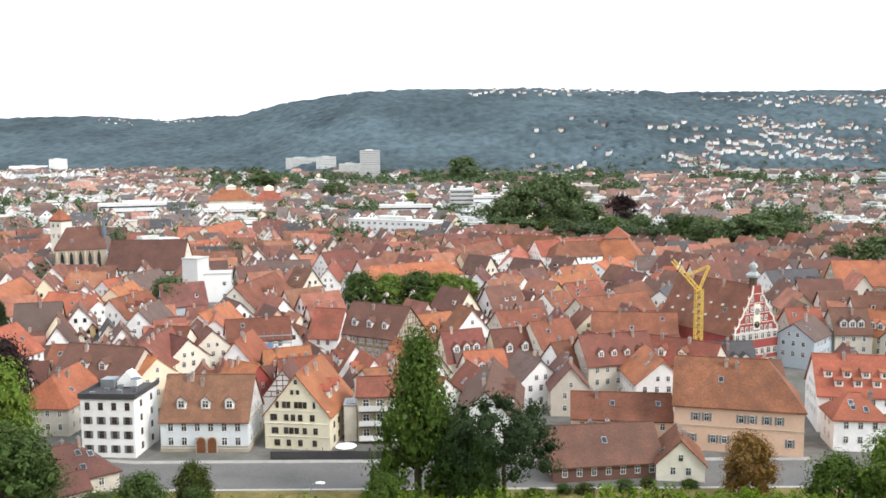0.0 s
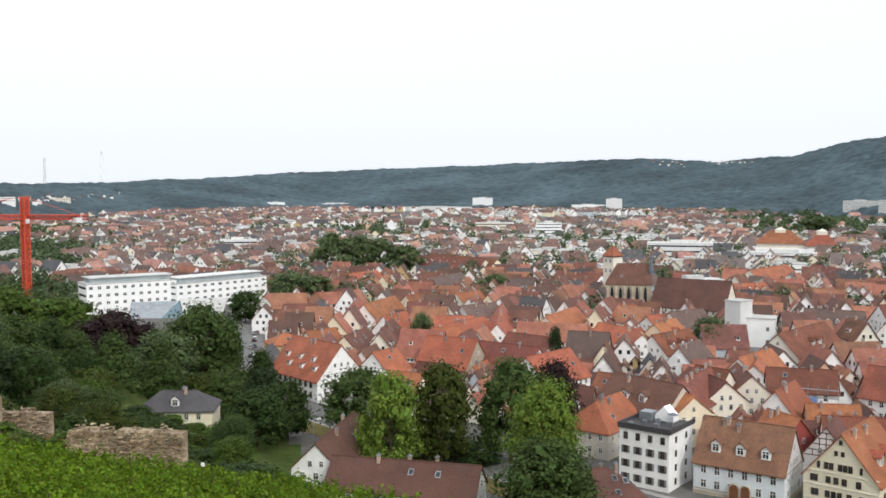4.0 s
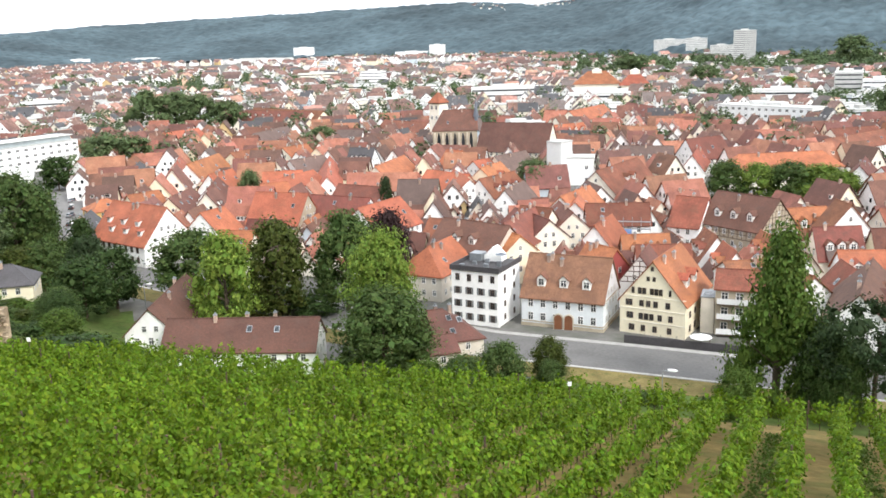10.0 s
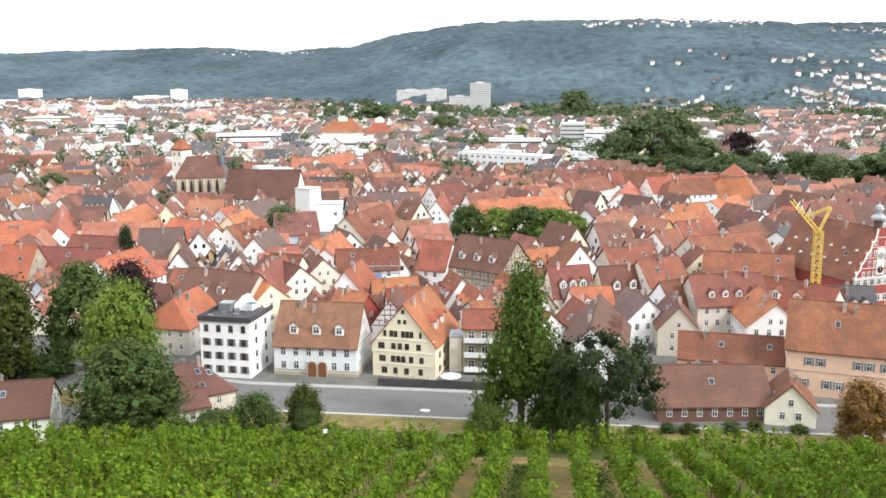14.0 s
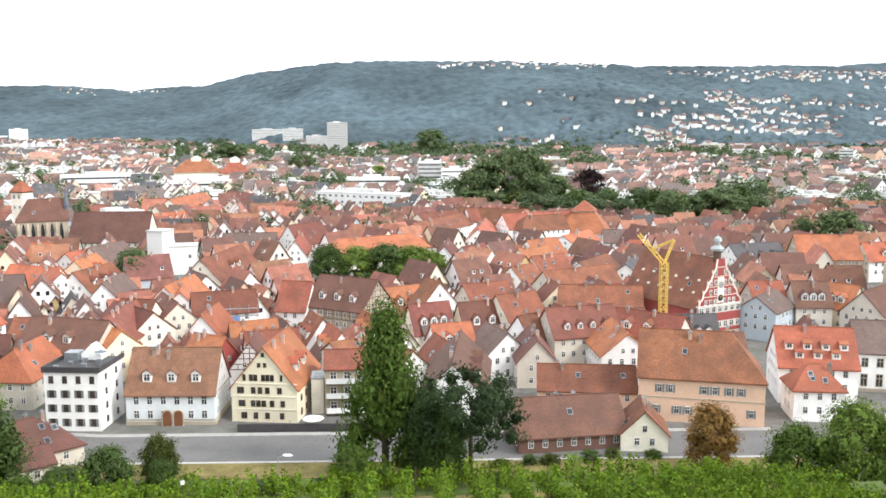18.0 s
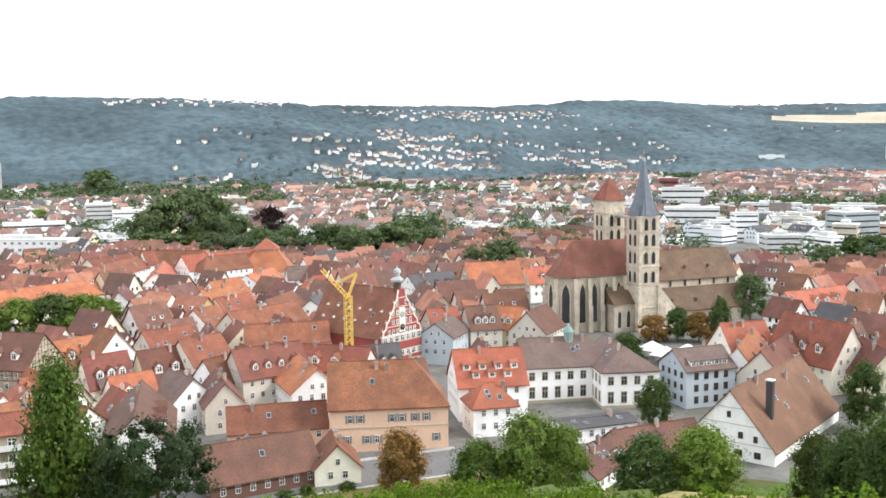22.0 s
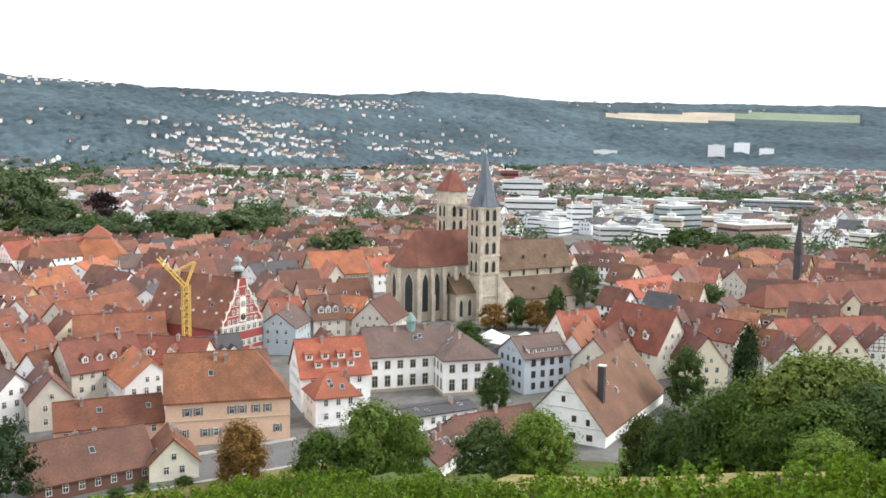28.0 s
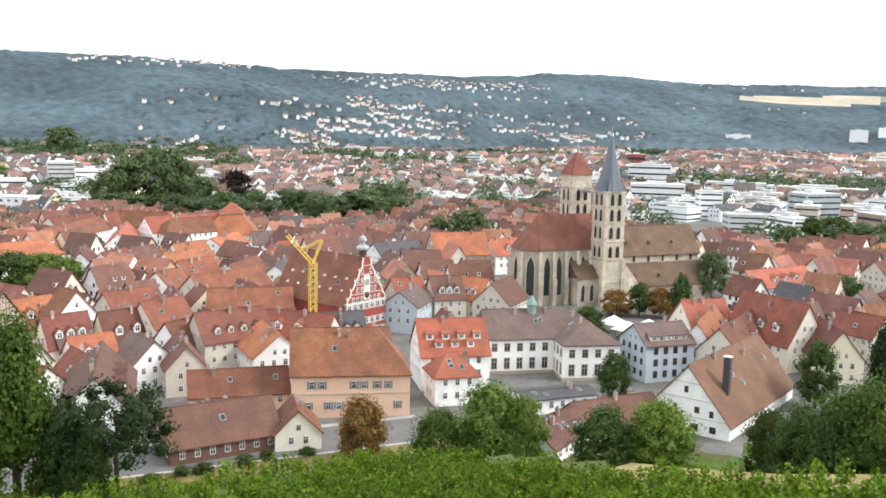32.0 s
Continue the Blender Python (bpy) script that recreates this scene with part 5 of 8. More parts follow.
tree(-9.2, 325.9, 15.3, 18.1, "dark", "round")
tree(0.7, 326.0, 14.6, 18.1, "mid", "round")
tree(7.5, 321.9, 13.3, 12.6, "mid", "round")
tree(50.3, 607.9, 33.3, 25.6, "park", "round")
tree(63.4, 616.8, 37.6, 30.1, "park", "round")
tree(76.2, 620.3, 38.2, 30.3, "park", "round")
tree(85.9, 624.1, 32.5, 24.5, "park", "round")
tree(39.3, 598.7, 26.6, 23.3, "park", "round")
tree(35.6, 588.9, 14.9, 19.1, "park", "round")
tree(51.9, 577.7, 14.1, 22.6, "park", "round")
tree(69.6, 570.8, 14.7, 26.1, "olive", "round")
tree(93.9, 592.6, 23.5, 25.3, "park", "round")
tree(100.3, 550.9, 17.4, 21.8, "park", "round")
tree(114.7, 537.9, 18.4, 21.4, "park", "round")
tree(122.9, 525.8, 12.3, 21.0, "olive", "round")
tree(130.3, 513.7, 12.0, 24.1, "park", "round")
tree(145.2, 507.6, 19.1, 18.8, "park", "round")
tree(150.9, 497.6, 15.1, 16.9, "park", "round")
tree(134.0, 687.1, 22.1, 27.2, "copper", "round")
tree(-248.3, 434.0, 14.4, 20.1, "park", "round")
tree(-32.0, 899.4, 15.2, 34.9, "bright", "round")
tree(-17.4, 849.8, 12.6, 27.5, "park", "round")
tree(34.9, 1499.6, 43.0, 58.2, "park", "round")
tree(-114.0, 993.5, 22.6, 38.8, "park", "round")
tree(-239.7, 1226.8, 29.0, 64.6, "park", "round")
tree(-171.8, 1086.5, 15.9, 35.6, "park", "round")
tree(51.0, 149.6, 11.4, 8.6, "russet", "round")
tree(68.4, 133.5, 15.6, 12.5, "mid", "round")
tree(60.8, 137.1, 11.5, 9.6, "leaf", "round")
tree(72.4, 129.1, 14.2, 8.0, "mid", "round")
tree(82.4, 120.5, 12.9, 10.4, "dark", "round")
tree(90.6, 117.0, 13.8, 11.5, "bright", "round")
tree(101.9, 104.6, 12.8, 7.4, "olive", "round")
tree(101.0, 81.9, 14.9, 13.0, "leaf", "round")
tree(102.7, 76.3, 17.6, 14.4, "sage", "round")
tree(107.7, 72.7, 16.0, 14.6, "sage", "round")
tree(102.9, 65.5, 11.4, 12.2, "dark", "round")
tree(96.6, 67.8, 10.2, 11.8, "leaf", "round")
tree(102.7, 87.6, 14.9, 14.4, "leaf", "round")
tree(100.6, 97.4, 13.1, 8.9, "dark", "round")
tree(98.0, 88.4, 12.4, 7.1, "dark", "round")
tree(94.8, 73.6, 10.4, 9.7, "leaf", "round")
tree(78.5, 55.3, 5.7, 6.5, "bright", "round", low=0.04)
tree(154.8, 146.3, 14.2, 8.7, "dark", "round")
tree(152.0, 126.9, 22.5, 7.8, "pine", "cone")
tree(169.8, 244.9, 8.2, 9.8, "russet", "round", low=0.04)
tree(176.9, 242.3, 10.3, 8.3, "dark", "round")
tree(182.1, 238.4, 9.2, 9.8, "russet", "round")
tree(187.1, 234.5, 13.7, 8.2, "dark", "column")
tree(115.9, 166.7, 10.2, 7.8, "dark", "round")
tree(143.0, 219.5, 8.9, 10.4, "dark", "round", low=0.04)
tree(223.1, 263.2, 15.5, 13.9, "park", "round")
tree(243.7, 222.6, 12.3, 20.5, "dark", "round")
tree(322.2, 277.2, 12.0, 20.7, "park", "round")
tree(389.3, 313.8, 15.5, 27.6, "park", "round")
tree(379.2, 355.9, 8.9, 27.0, "park", "round", low=0.04)
tree(364.6, 370.8, 3.3, 20.3, "park", "round", low=0.04)
tree(180.6, 379.2, 20.8, 23.2, "park", "round")
tree(169.0, 497.0, 22.1, 32.3, "park", "round")
tree(137.5, 480.7, 21.9, 21.1, "park", "round")
tree(171.8, 394.2, 16.6, 11.2, "park", "round")
tree(67.6, 513.7, 18.3, 20.6, "grove", "round")
tree(79.3, 533.6, 15.4, 18.1, "grove", "round")
tree(84.8, 512.3, 16.4, 25.0, "grove", "round")
tree(96.1, 526.1, 18.3, 20.8, "dark", "round")
tree(101.5, 507.7, 15.9, 24.5, "grove", "round")
tree(115.8, 533.3, 19.0, 18.4, "park", "round")
tree(119.1, 507.8, 15.2, 24.1, "grove", "round")
tree(131.4, 521.4, 20.5, 20.7, "grove", "round")
tree(137.2, 508.5, 19.8, 21.1, "dark", "round")
tree(153.0, 531.8, 15.6, 19.0, "dark", "round")
tree(151.8, 496.5, 19.0, 23.5, "park", "round")
tree(162.8, 502.5, 20.0, 22.0, "grove", "round")
tree(174.0, 508.2, 20.4, 22.8, "park", "round")
tree(187.5, 519.3, 20.9, 22.7, "dark", "round")
tree(193.0, 508.0, 17.0, 21.8, "park", "round")
tree(329.3, 335.3, 15.0, 16.0, "park", "round")
tree(364.6, 356.0, 16.0, 18.0, "dark", "round")
tree(377.3, 352.8, 17.0, 20.0, "dark", "round")
tree(379.2, 337.2, 15.0, 18.0, "park", "round")
tree(403.0, 342.9, 14.0, 18.0, "park", "round")
tree(-113.6, 174.3, 4.6, 13.2, "dark", "round", low=0.04)
tree(-102.6, 171.7, 4.5, 10.7, "deep", "round", low=0.04)
tree(-120.8, 166.9, 5.8, 11.0, "deep", "round", low=0.04)
tree(-172.6, 81.8, 11.4, 8.8, "deep", "round")
tree(-275.2, 157.9, 13.8, 11.8, "leaf", "round")
tree(-180.6, 89.9, 9.6, 9.1, "olive", "round")
tree(-241.7, 125.1, 13.4, 12.3, "olive", "round")
tree(-287.5, 143.7, 13.9, 12.7, "dark", "round")
tree(-191.2, 181.7, 14.3, 12.2, "dark", "round")
tree(-231.5, 134.6, 11.6, 8.8, "dark", "round")
tree(-255.3, 94.2, 10.7, 10.7, "dark", "round")
tree(-257.4, 108.8, 9.4, 12.6, "pine", "cone")
tree(-206.0, 102.6, 12.6, 9.6, "olive", "round")
tree(-196.9, 74.3, 10.2, 11.1, "park", "round")
tree(-178.9, 94.9, 11.8, 8.2, "pine", "round")
tree(-235.5, 221.1, 13.4, 12.8, "dark", "round")
tree(-289.8, 146.4, 13.7, 10.1, "olive", "round")
tree(-182.5, 92.7, 11.7, 8.7, "deep", "round")
tree(-155.9, 82.7, 9.3, 8.8, "park", "round")
tree(-200.5, 137.4, 10.2, 12.6, "olive", "round")
tree(-270.6, 102.1, 10.9, 12.9, "dark", "round")
tree(-220.6, 147.4, 10.9, 8.2, "olive", "round")
tree(-182.9, 152.9, 14.9, 10.4, "dark", "cone")
tree(-156.4, 90.6, 11.5, 9.2, "dark", "round")
tree(-151.8, 96.6, 10.5, 9.2, "deep", "round")
tree(-186.2, 108.6, 11.0, 12.5, "dark", "round")
tree(-165.7, 170.1, 14.4, 11.3, "pine", "round")
tree(-160.0, 101.3, 10.3, 12.4, "dark", "round")
tree(-221.0, 112.6, 13.4, 9.6, "leaf", "round")
tree(-225.6, 168.0, 10.6, 12.6, "dark", "round")
tree(-240.0, 164.1, 14.6, 9.1, "dark", "round")
tree(-224.1, 193.9, 14.3, 10.8, "dark", "round")
tree(-180.4, 136.6, 14.4, 11.9, "dark", "cone")
tree(-169.7, 60.8, 10.1, 10.4, "dark", "round")
tree(-175.9, 64.4, 10.7, 12.5, "dark", "round")
tree(-194.8, 129.8, 13.7, 9.6, "deep", "cone")
tree(-175.9, 158.9, 9.5, 12.6, "olive", "cone")
tree(-246.5, 143.6, 11.7, 11.1, "olive", "round")
tree(-178.9, 173.4, 9.7, 10.8, "dark", "round")
tree(-181.3, 79.8, 12.0, 9.7, "olive", "round")
tree(-213.9, 140.1, 11.5, 9.5, "dark", "round")
tree(-190.3, 194.5, 13.1, 11.0, "deep", "cone")
tree(-201.2, 169.6, 14.6, 10.5, "dark", "cone")
tree(-186.1, 105.6, 12.6, 12.9, "park", "round")
tree(-231.2, 137.3, 13.1, 11.1, "dark", "round")
tree(-271.6, 122.8, 13.0, 12.4, "park", "cone")
tree(-253.6, 187.2, 11.0, 9.9, "dark", "round")
tree(-196.9, 182.7, 12.1, 11.8, "olive", "round")
tree(-244.3, 210.9, 10.0, 10.9, "dark", "round")
tree(-250.8, 206.9, 9.7, 11.3, "pine", "round")
tree(-246.8, 177.2, 10.8, 12.6, "dark", "round")
tree(-207.0, 194.5, 10.9, 9.2, "dark", "cone")
tree(-172.6, 162.5, 11.4, 12.1, "dark", "cone")
tree(-153.2, 88.8, 10.1, 10.7, "pine", "round")
tree(-203.9, 117.3, 9.2, 10.6, "deep", "round")
tree(-182.3, 129.1, 9.5, 9.3, "deep", "cone")
tree(-215.8, 202.0, 9.9, 9.2, "olive", "round")
tree(-213.8, 181.6, 12.3, 12.8, "dark", "round")
tree(-166.9, 109.1, 9.6, 8.2, "dark", "round")
tree(-170.7, 70.0, 12.1, 9.4, "pine", "round")
tree(-215.7, 173.1, 14.7, 12.4, "pine", "round")
tree(-233.9, 158.5, 13.3, 10.8, "dark", "cone")
tree(-340.8, 219.8, 13.6, 11.3, "dark", "round")
tree(-269.7, 231.8, 9.7, 11.4, "dark", "round")
tree(-264.6, 217.8, 10.5, 9.5, "leaf", "round")
tree(-330.4, 243.4, 7.1, 11.3, "leaf", "round")
tree(-284.2, 206.5, 9.1, 11.6, "olive", "round")
tree(-407.7, 187.5, 12.0, 12.9, "deep", "round")
tree(-373.9, 239.0, 10.0, 12.2, "dark", "round")
tree(-311.7, 139.4, 12.3, 11.0, "dark", "round")
tree(-276.9, 186.8, 11.8, 9.5, "park", "round")
bush(-290.6, 248.2, 5.8, 11.9, "olive")
tree(-401.3, 214.8, 9.3, 10.9, "dark", "round")
tree(-289.0, 178.8, 12.1, 12.9, "dark", "round")
tree(-320.3, 189.2, 9.1, 11.1, "dark", "round")
tree(-380.3, 190.7, 9.1, 11.3, "dark", "round")
tree(-359.8, 187.0, 11.2, 10.0, "dark", "round")
bush(-300.4, 243.3, 6.6, 9.9, "olive")
tree(-408.0, 181.7, 13.9, 12.0, "deep", "round")
tree(-338.0, 180.6, 13.3, 12.2, "olive", "round")
tree(-317.4, 146.8, 11.2, 9.0, "dark", "round")
tree(-319.1, 187.3, 9.4, 9.5, "dark", "round")
tree(-267.3, 197.1, 10.8, 12.1, "dark", "round")
tree(-290.5, 268.1, 8.9, 13.3, "olive", "round")
tree(-300.0, 219.8, 10.1, 12.1, "dark", "round")
tree(-380.6, 199.8, 13.7, 10.0, "dark", "round")
tree(-302.2, 203.7, 12.7, 11.0, "dark", "round")
tree(-253.6, 236.9, 11.4, 12.3, "dark", "round")
tree(-297.7, 216.1, 12.6, 10.0, "leaf", "round")
tree(-348.4, 165.1, 10.2, 9.2, "dark", "round")
tree(-348.4, 210.9, 9.7, 10.8, "dark", "round")
bush(-305.6, 286.2, 4.5, 10.7, "dark")
bush(-370.2, 264.1, 4.1, 9.7, "dark")
tree(-244.3, 226.1, 12.2, 11.4, "deep", "round")
tree(-301.6, 174.6, 9.4, 11.3, "leaf", "round")
tree(-362.7, 216.7, 13.5, 13.4, "dark", "round")
tree(-246.7, 225.3, 11.5, 9.1, "dark", "round")
tree(-348.6, 213.3, 12.0, 9.4, "dark", "round")
tree(-327.1, 161.3, 11.1, 10.7, "dark", "round")
tree(-310.7, 238.7, 8.5, 11.7, "dark", "round")
tree(-260.9, 208.5, 12.0, 11.4, "dark", "round")
tree(-253.8, 234.0, 12.9, 12.3, "olive", "round")
tree(-290.0, 160.7, 10.5, 12.4, "dark", "round")
tree(-357.5, 242.1, 10.0, 13.7, "deep", "round")
bush(-124.6, 60.0, 2.2, 3.0, "olive")
bush(-127.3, 62.2, 2.2, 4.2, "dark")
bush(-72.8, 92.8, 2.0, 3.5, "dark")
bush(-124.8, 60.3, 2.8, 4.4, "dark")
bush(-84.2, 97.0, 2.9, 6.3, "dark")
bush(-94.8, 125.8, 3.0, 6.0, "dark")
bush(-84.6, 77.2, 3.2, 5.4, "dark")
bush(-72.0, 73.9, 3.2, 7.0, "dark")
bush(-74.2, 89.0, 2.0, 3.9, "dark")
bush(-121.0, 76.4, 3.1, 7.2, "dark")
bush(-99.0, 69.1, 2.6, 5.1, "deep")
bush(-54.5, 52.4, 2.3, 3.6, "dark")
bush(-88.1, 118.0, 2.7, 5.9, "olive")
bush(-103.8, 59.3, 2.5, 5.2, "olive")
bush(-58.7, 88.7, 2.7, 3.7, "dark")
bush(-81.5, 117.3, 3.2, 4.3, "deep")
bush(-98.4, 102.1, 2.9, 4.1, "olive")
bush(-79.5, 93.1, 2.4, 4.4, "deep")
bush(-109.2, 72.0, 2.9, 6.1, "dark")
bush(-82.2, 116.3, 2.0, 3.7, "dark")
bush(-134.4, 65.7, 2.4, 4.1, "dark")
bush(-116.9, 90.8, 2.3, 3.4, "olive")
bush(-88.8, 80.6, 2.6, 3.5, "dark")
bush(-104.4, 56.8, 2.4, 3.5, "deep")
bush(-114.5, 62.5, 2.3, 3.9, "olive")
bush(-89.5, 124.8, 2.5, 4.9, "deep")
bush(-104.7, 91.4, 2.2, 4.8, "dark")
bush(-82.9, 108.7, 3.2, 4.6, "olive")
bush(-68.0, 71.0, 2.9, 4.2, "olive")
bush(-95.3, 91.3, 2.3, 4.8, "dark")
bush(-69.5, 91.8, 2.0, 2.7, "deep")
bush(-119.3, 70.2, 3.1, 6.8, "olive")
bush(-97.9, 55.3, 3.0, 5.0, "dark")
bush(-81.4, 69.2, 3.4, 4.8, "deep")
bush(-77.8, 74.6, 2.4, 3.2, "dark")
bush(-61.3, 57.2, 2.4, 4.5, "dark")
bush(-117.3, 59.5, 3.6, 8.6, "dark")
bush(-110.1, 49.1, 3.7, 5.7, "dark")
bush(-65.0, 61.3, 3.8, 7.0, "deep")
bush(-109.9, 45.2, 3.0, 4.4, "deep")
bush(-68.6, 68.0, 3.0, 4.1, "deep")
bush(-86.4, 78.2, 2.9, 6.0, "deep")
bush(-129.7, 57.1, 2.4, 3.7, "olive")
bush(-103.8, 88.7, 2.7, 5.7, "olive")
bush(-122.2, 81.6, 2.9, 4.2, "deep")
bush(-125.7, 59.4, 2.1, 2.9, "olive")
bush(-100.2, 53.6, 2.2, 5.2, "dark")
bush(-110.6, 79.5, 3.2, 5.1, "deep")
bush(-125.6, 71.7, 2.2, 3.2, "dark")
bush(-122.5, 57.3, 3.6, 5.6, "dark")
bush(-100.6, 63.9, 2.5, 3.7, "dark")
bush(-96.0, 66.3, 2.8, 6.5, "dark")
bush(-88.0, 81.9, 3.9, 5.3, "olive")
bush(-95.4, 89.7, 3.2, 4.3, "olive")
bush(-124.8, 49.5, 2.3, 5.0, "dark")
bush(-113.8, 66.6, 2.7, 5.0, "deep")
bush(-94.8, 96.1, 3.8, 8.7, "deep")
bush(-61.0, 61.4, 2.3, 3.6, "dark")
bush(-61.3, 60.4, 3.9, 9.3, "deep")
bush(-105.7, 52.2, 2.3, 3.1, "deep")
bush(-118.3, 76.1, 2.3, 5.1, "dark")
bush(-90.7, 71.8, 3.5, 6.1, "dark")
bush(-104.1, 61.9, 3.7, 6.8, "deep")
bush(-96.0, 91.8, 2.2, 3.2, "deep")
bush(-120.9, 82.9, 3.4, 6.1, "deep")
bush(-105.8, 52.2, 3.8, 5.8, "olive")
bush(-92.9, 91.0, 2.7, 3.7, "deep")
bush(-80.7, 75.7, 3.3, 5.0, "dark")
bush(-112.9, 95.4, 2.0, 3.7, "deep")
bush(-100.6, 40.4, 3.4, 6.2, "dark")
bush(-121.5, 67.0, 3.7, 7.7, "deep")
bush(-100.3, 90.7, 3.8, 5.6, "deep")
bush(-94.2, 84.5, 3.0, 5.7, "deep")
bush(-123.6, 84.7, 3.3, 6.7, "dark")
bush(-122.4, 67.2, 2.0, 2.7, "deep")
bush(-75.7, 74.1, 3.1, 5.1, "olive")
bush(-126.7, 65.2, 3.7, 8.4, "dark")
bush(-119.8, 83.2, 4.8, 7.9, "dark")
bush(-149.3, 76.6, 3.9, 9.3, "olive")
bush(-137.7, 81.9, 3.5, 6.6, "dark")
bush(-97.2, 57.4, 4.6, 6.6, "dark")
bush(-143.4, 60.7, 4.6, 7.1, "dark")
bush(-109.2, 48.9, 3.4, 9.9, "olive")
bush(-125.7, 71.8, 4.2, 9.6, "dark")
bush(-84.2, 76.2, 3.6, 8.4, "dark")
bush(-144.5, 69.2, 4.9, 9.6, "dark")
bush(-135.5, 61.2, 4.3, 10.0, "olive")
bush(-101.8, 54.7, 4.7, 10.0, "deep")
bush(-100.7, 57.1, 4.8, 6.1, "olive")
bush(-125.0, 73.1, 4.1, 9.7, "olive")
bush(-140.6, 91.7, 3.6, 6.3, "dark")
bush(-137.3, 91.8, 4.9, 7.2, "olive")
bush(-103.3, 49.1, 4.7, 7.3, "deep")
bush(-99.4, 88.6, 3.9, 8.1, "dark")
bush(-113.2, 98.6, 3.2, 9.9, "dark")
bush(-130.3, 69.2, 4.4, 9.7, "olive")
bush(-102.4, 97.2, 4.1, 6.0, "olive")
bush(-93.7, 89.6, 3.8, 8.4, "olive")
bush(-114.1, 97.4, 4.5, 8, "deep")
bush(-113.3, 101.3, 4.5, 8, "deep")
bush(-113.0, 106.1, 4.5, 8, "deep")
bush(-118.0, 108.1, 4.5, 8, "deep")
tree(-149.9, 107.5, 7.9, 7.4, "leaf", "round")
tree(-125.2, 120.5, 8.9, 6.6, "deep", "round")
tree(-120.9, 89.0, 7.1, 7.8, "olive", "round")
tree(-152.8, 108.8, 8.8, 8.1, "olive", "round")
tree(-134.5, 129.8, 8.6, 7.8, "dark", "round")
tree(-128.3, 122.0, 8.1, 7.9, "dark", "round")
bush(-154.6, 105.2, 6.3, 7.6, "dark")
tree(-160.4, 116.9, 8.7, 8.3, "olive", "round")
tree(-110.7, 106.4, 7.7, 7.7, "leaf", "round")
tree(-158.7, 115.3, 8.7, 7.2, "leaf", "round")
tree(-126.9, 120.6, 7.0, 7.5, "dark", "round")
tree(-127.8, 87.1, 8.2, 9.0, "park", "round")
tree(-127.2, 85.9, 7.8, 7.6, "olive", "round")
tree(-127.4, 94.1, 8.8, 6.5, "dark", "round")



def woodland(name, label, spots, colour, seed=3):
    """Many far trees in one mesh, each a loose dome of leaf clumps. spots: x, y, z, height, width."""
    rng = np.random.default_rng(seed)
    sp = np.asarray(spots, float)
    r = np.hypot(sp[:, 0], sp[:, 1])
    sp = sp.repeat(np.where(r < 850, 110, np.where(r < 1300, 60, 34)), 0)
    n = len(sp)
    d = rng.normal(0, 1, (n, 3))
    d[:, 2] = np.abs(d[:, 2]) * 1.1 - 0.25
    d /= np.linalg.norm(d, axis=1)[:, None]
    p = sp[:, :3] + d * rng.uniform(0.75, 1.05, n)[:, None] * np.stack([sp[:, 4] * 0.5, sp[:, 4] * 0.5, sp[:, 3] * 0.62], 1)
    p[:, 2] += sp[:, 3] * 0.36
    far = np.hypot(p[:, 0], p[:, 1])
    size = sp[:, 4] * np.where(far < 850, 0.085, np.where(far < 1300, 0.115, 0.15))
    tagged(new(name, quads_mesh(name, leaf_quads(p, d + np.array([0, 0, 0.3]), size, rng), [LEAF[colour]])), label, "trees", kind="stuff")


# the forest canopy on the hillsides: one sheet of uneven crowns with gaps for houses and fields
rng = np.random.default_rng(11)
ca, cs = np.radians(np.arange(-72, 66, 0.16)), np.linspace(-0.03, 1.06, 112)
CA, CS = np.meshgrid(ca, cs)
CB, CT = hill_base(np.degrees(CA)), hill_top(np.degrees(CA))
CR = CB + (CT - CB) * CS + rng.uniform(-4, 4, CA.shape)
CX, CY = CR * np.sin(CA), CR * np.cos(CA)
rows_n, cols_n = CA.shape
crown = rng.uniform(0, 1, (rows_n // 4 + 3, cols_n)).repeat(4, 0)
crown = np.stack([np.roll(crown[:, i], int(rng.integers(0, 4)))[:rows_n] for i in range(cols_n)], 1)  # crowns, not in step
crown = (crown + 0.3 * (np.roll(crown, 1, 1) + np.roll(crown, -1, 1))) / 1.6
broad = rng.uniform(0, 1, (rows_n // 14 + 2, cols_n // 9 + 2)).repeat(14, 0).repeat(9, 1)[:rows_n, :cols_n]
for k in range(3):
    broad = (broad + np.roll(broad, 4, 0) + np.roll(broad, -4, 0) + np.roll(broad, 3, 1) + np.roll(broad, -3, 1)) / 5
high = 4.0 + 9.0 * crown + 12.0 * (broad - 0.5)
deg = np.degrees(CA)
high = np.where((deg > 40.8) & (deg < 55.6) & (CS > 0.575) & (CS < 0.77), -4, high)
gap = np.array([[(int(x // 14), int(y // 14)) in HILLHOUSES for x, y in zip(rx, ry)] for rx, ry in zip(CX, CY)])
high = np.where(gap, -1.5, high)
thin = np.interp(deg, (-66, -40, 5, 14, 30, 42), (0.93, 1, 1, 0.9, 0.88, 0.97))
high = np.where(rng.random(CA.shape) > thin, -1, high)
CZ = land(CX, CY) + high
n0, n1 = CA.shape
quads = [(j * n1 + i, j * n1 + i + 1, (j + 1) * n1 + i + 1, (j + 1) * n1 + i) for j in range(n0 - 1) for i in range(n1 - 1)]
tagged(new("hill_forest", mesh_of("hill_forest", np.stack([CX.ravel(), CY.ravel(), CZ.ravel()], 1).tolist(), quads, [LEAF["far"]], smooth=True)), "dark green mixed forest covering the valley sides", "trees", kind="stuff")

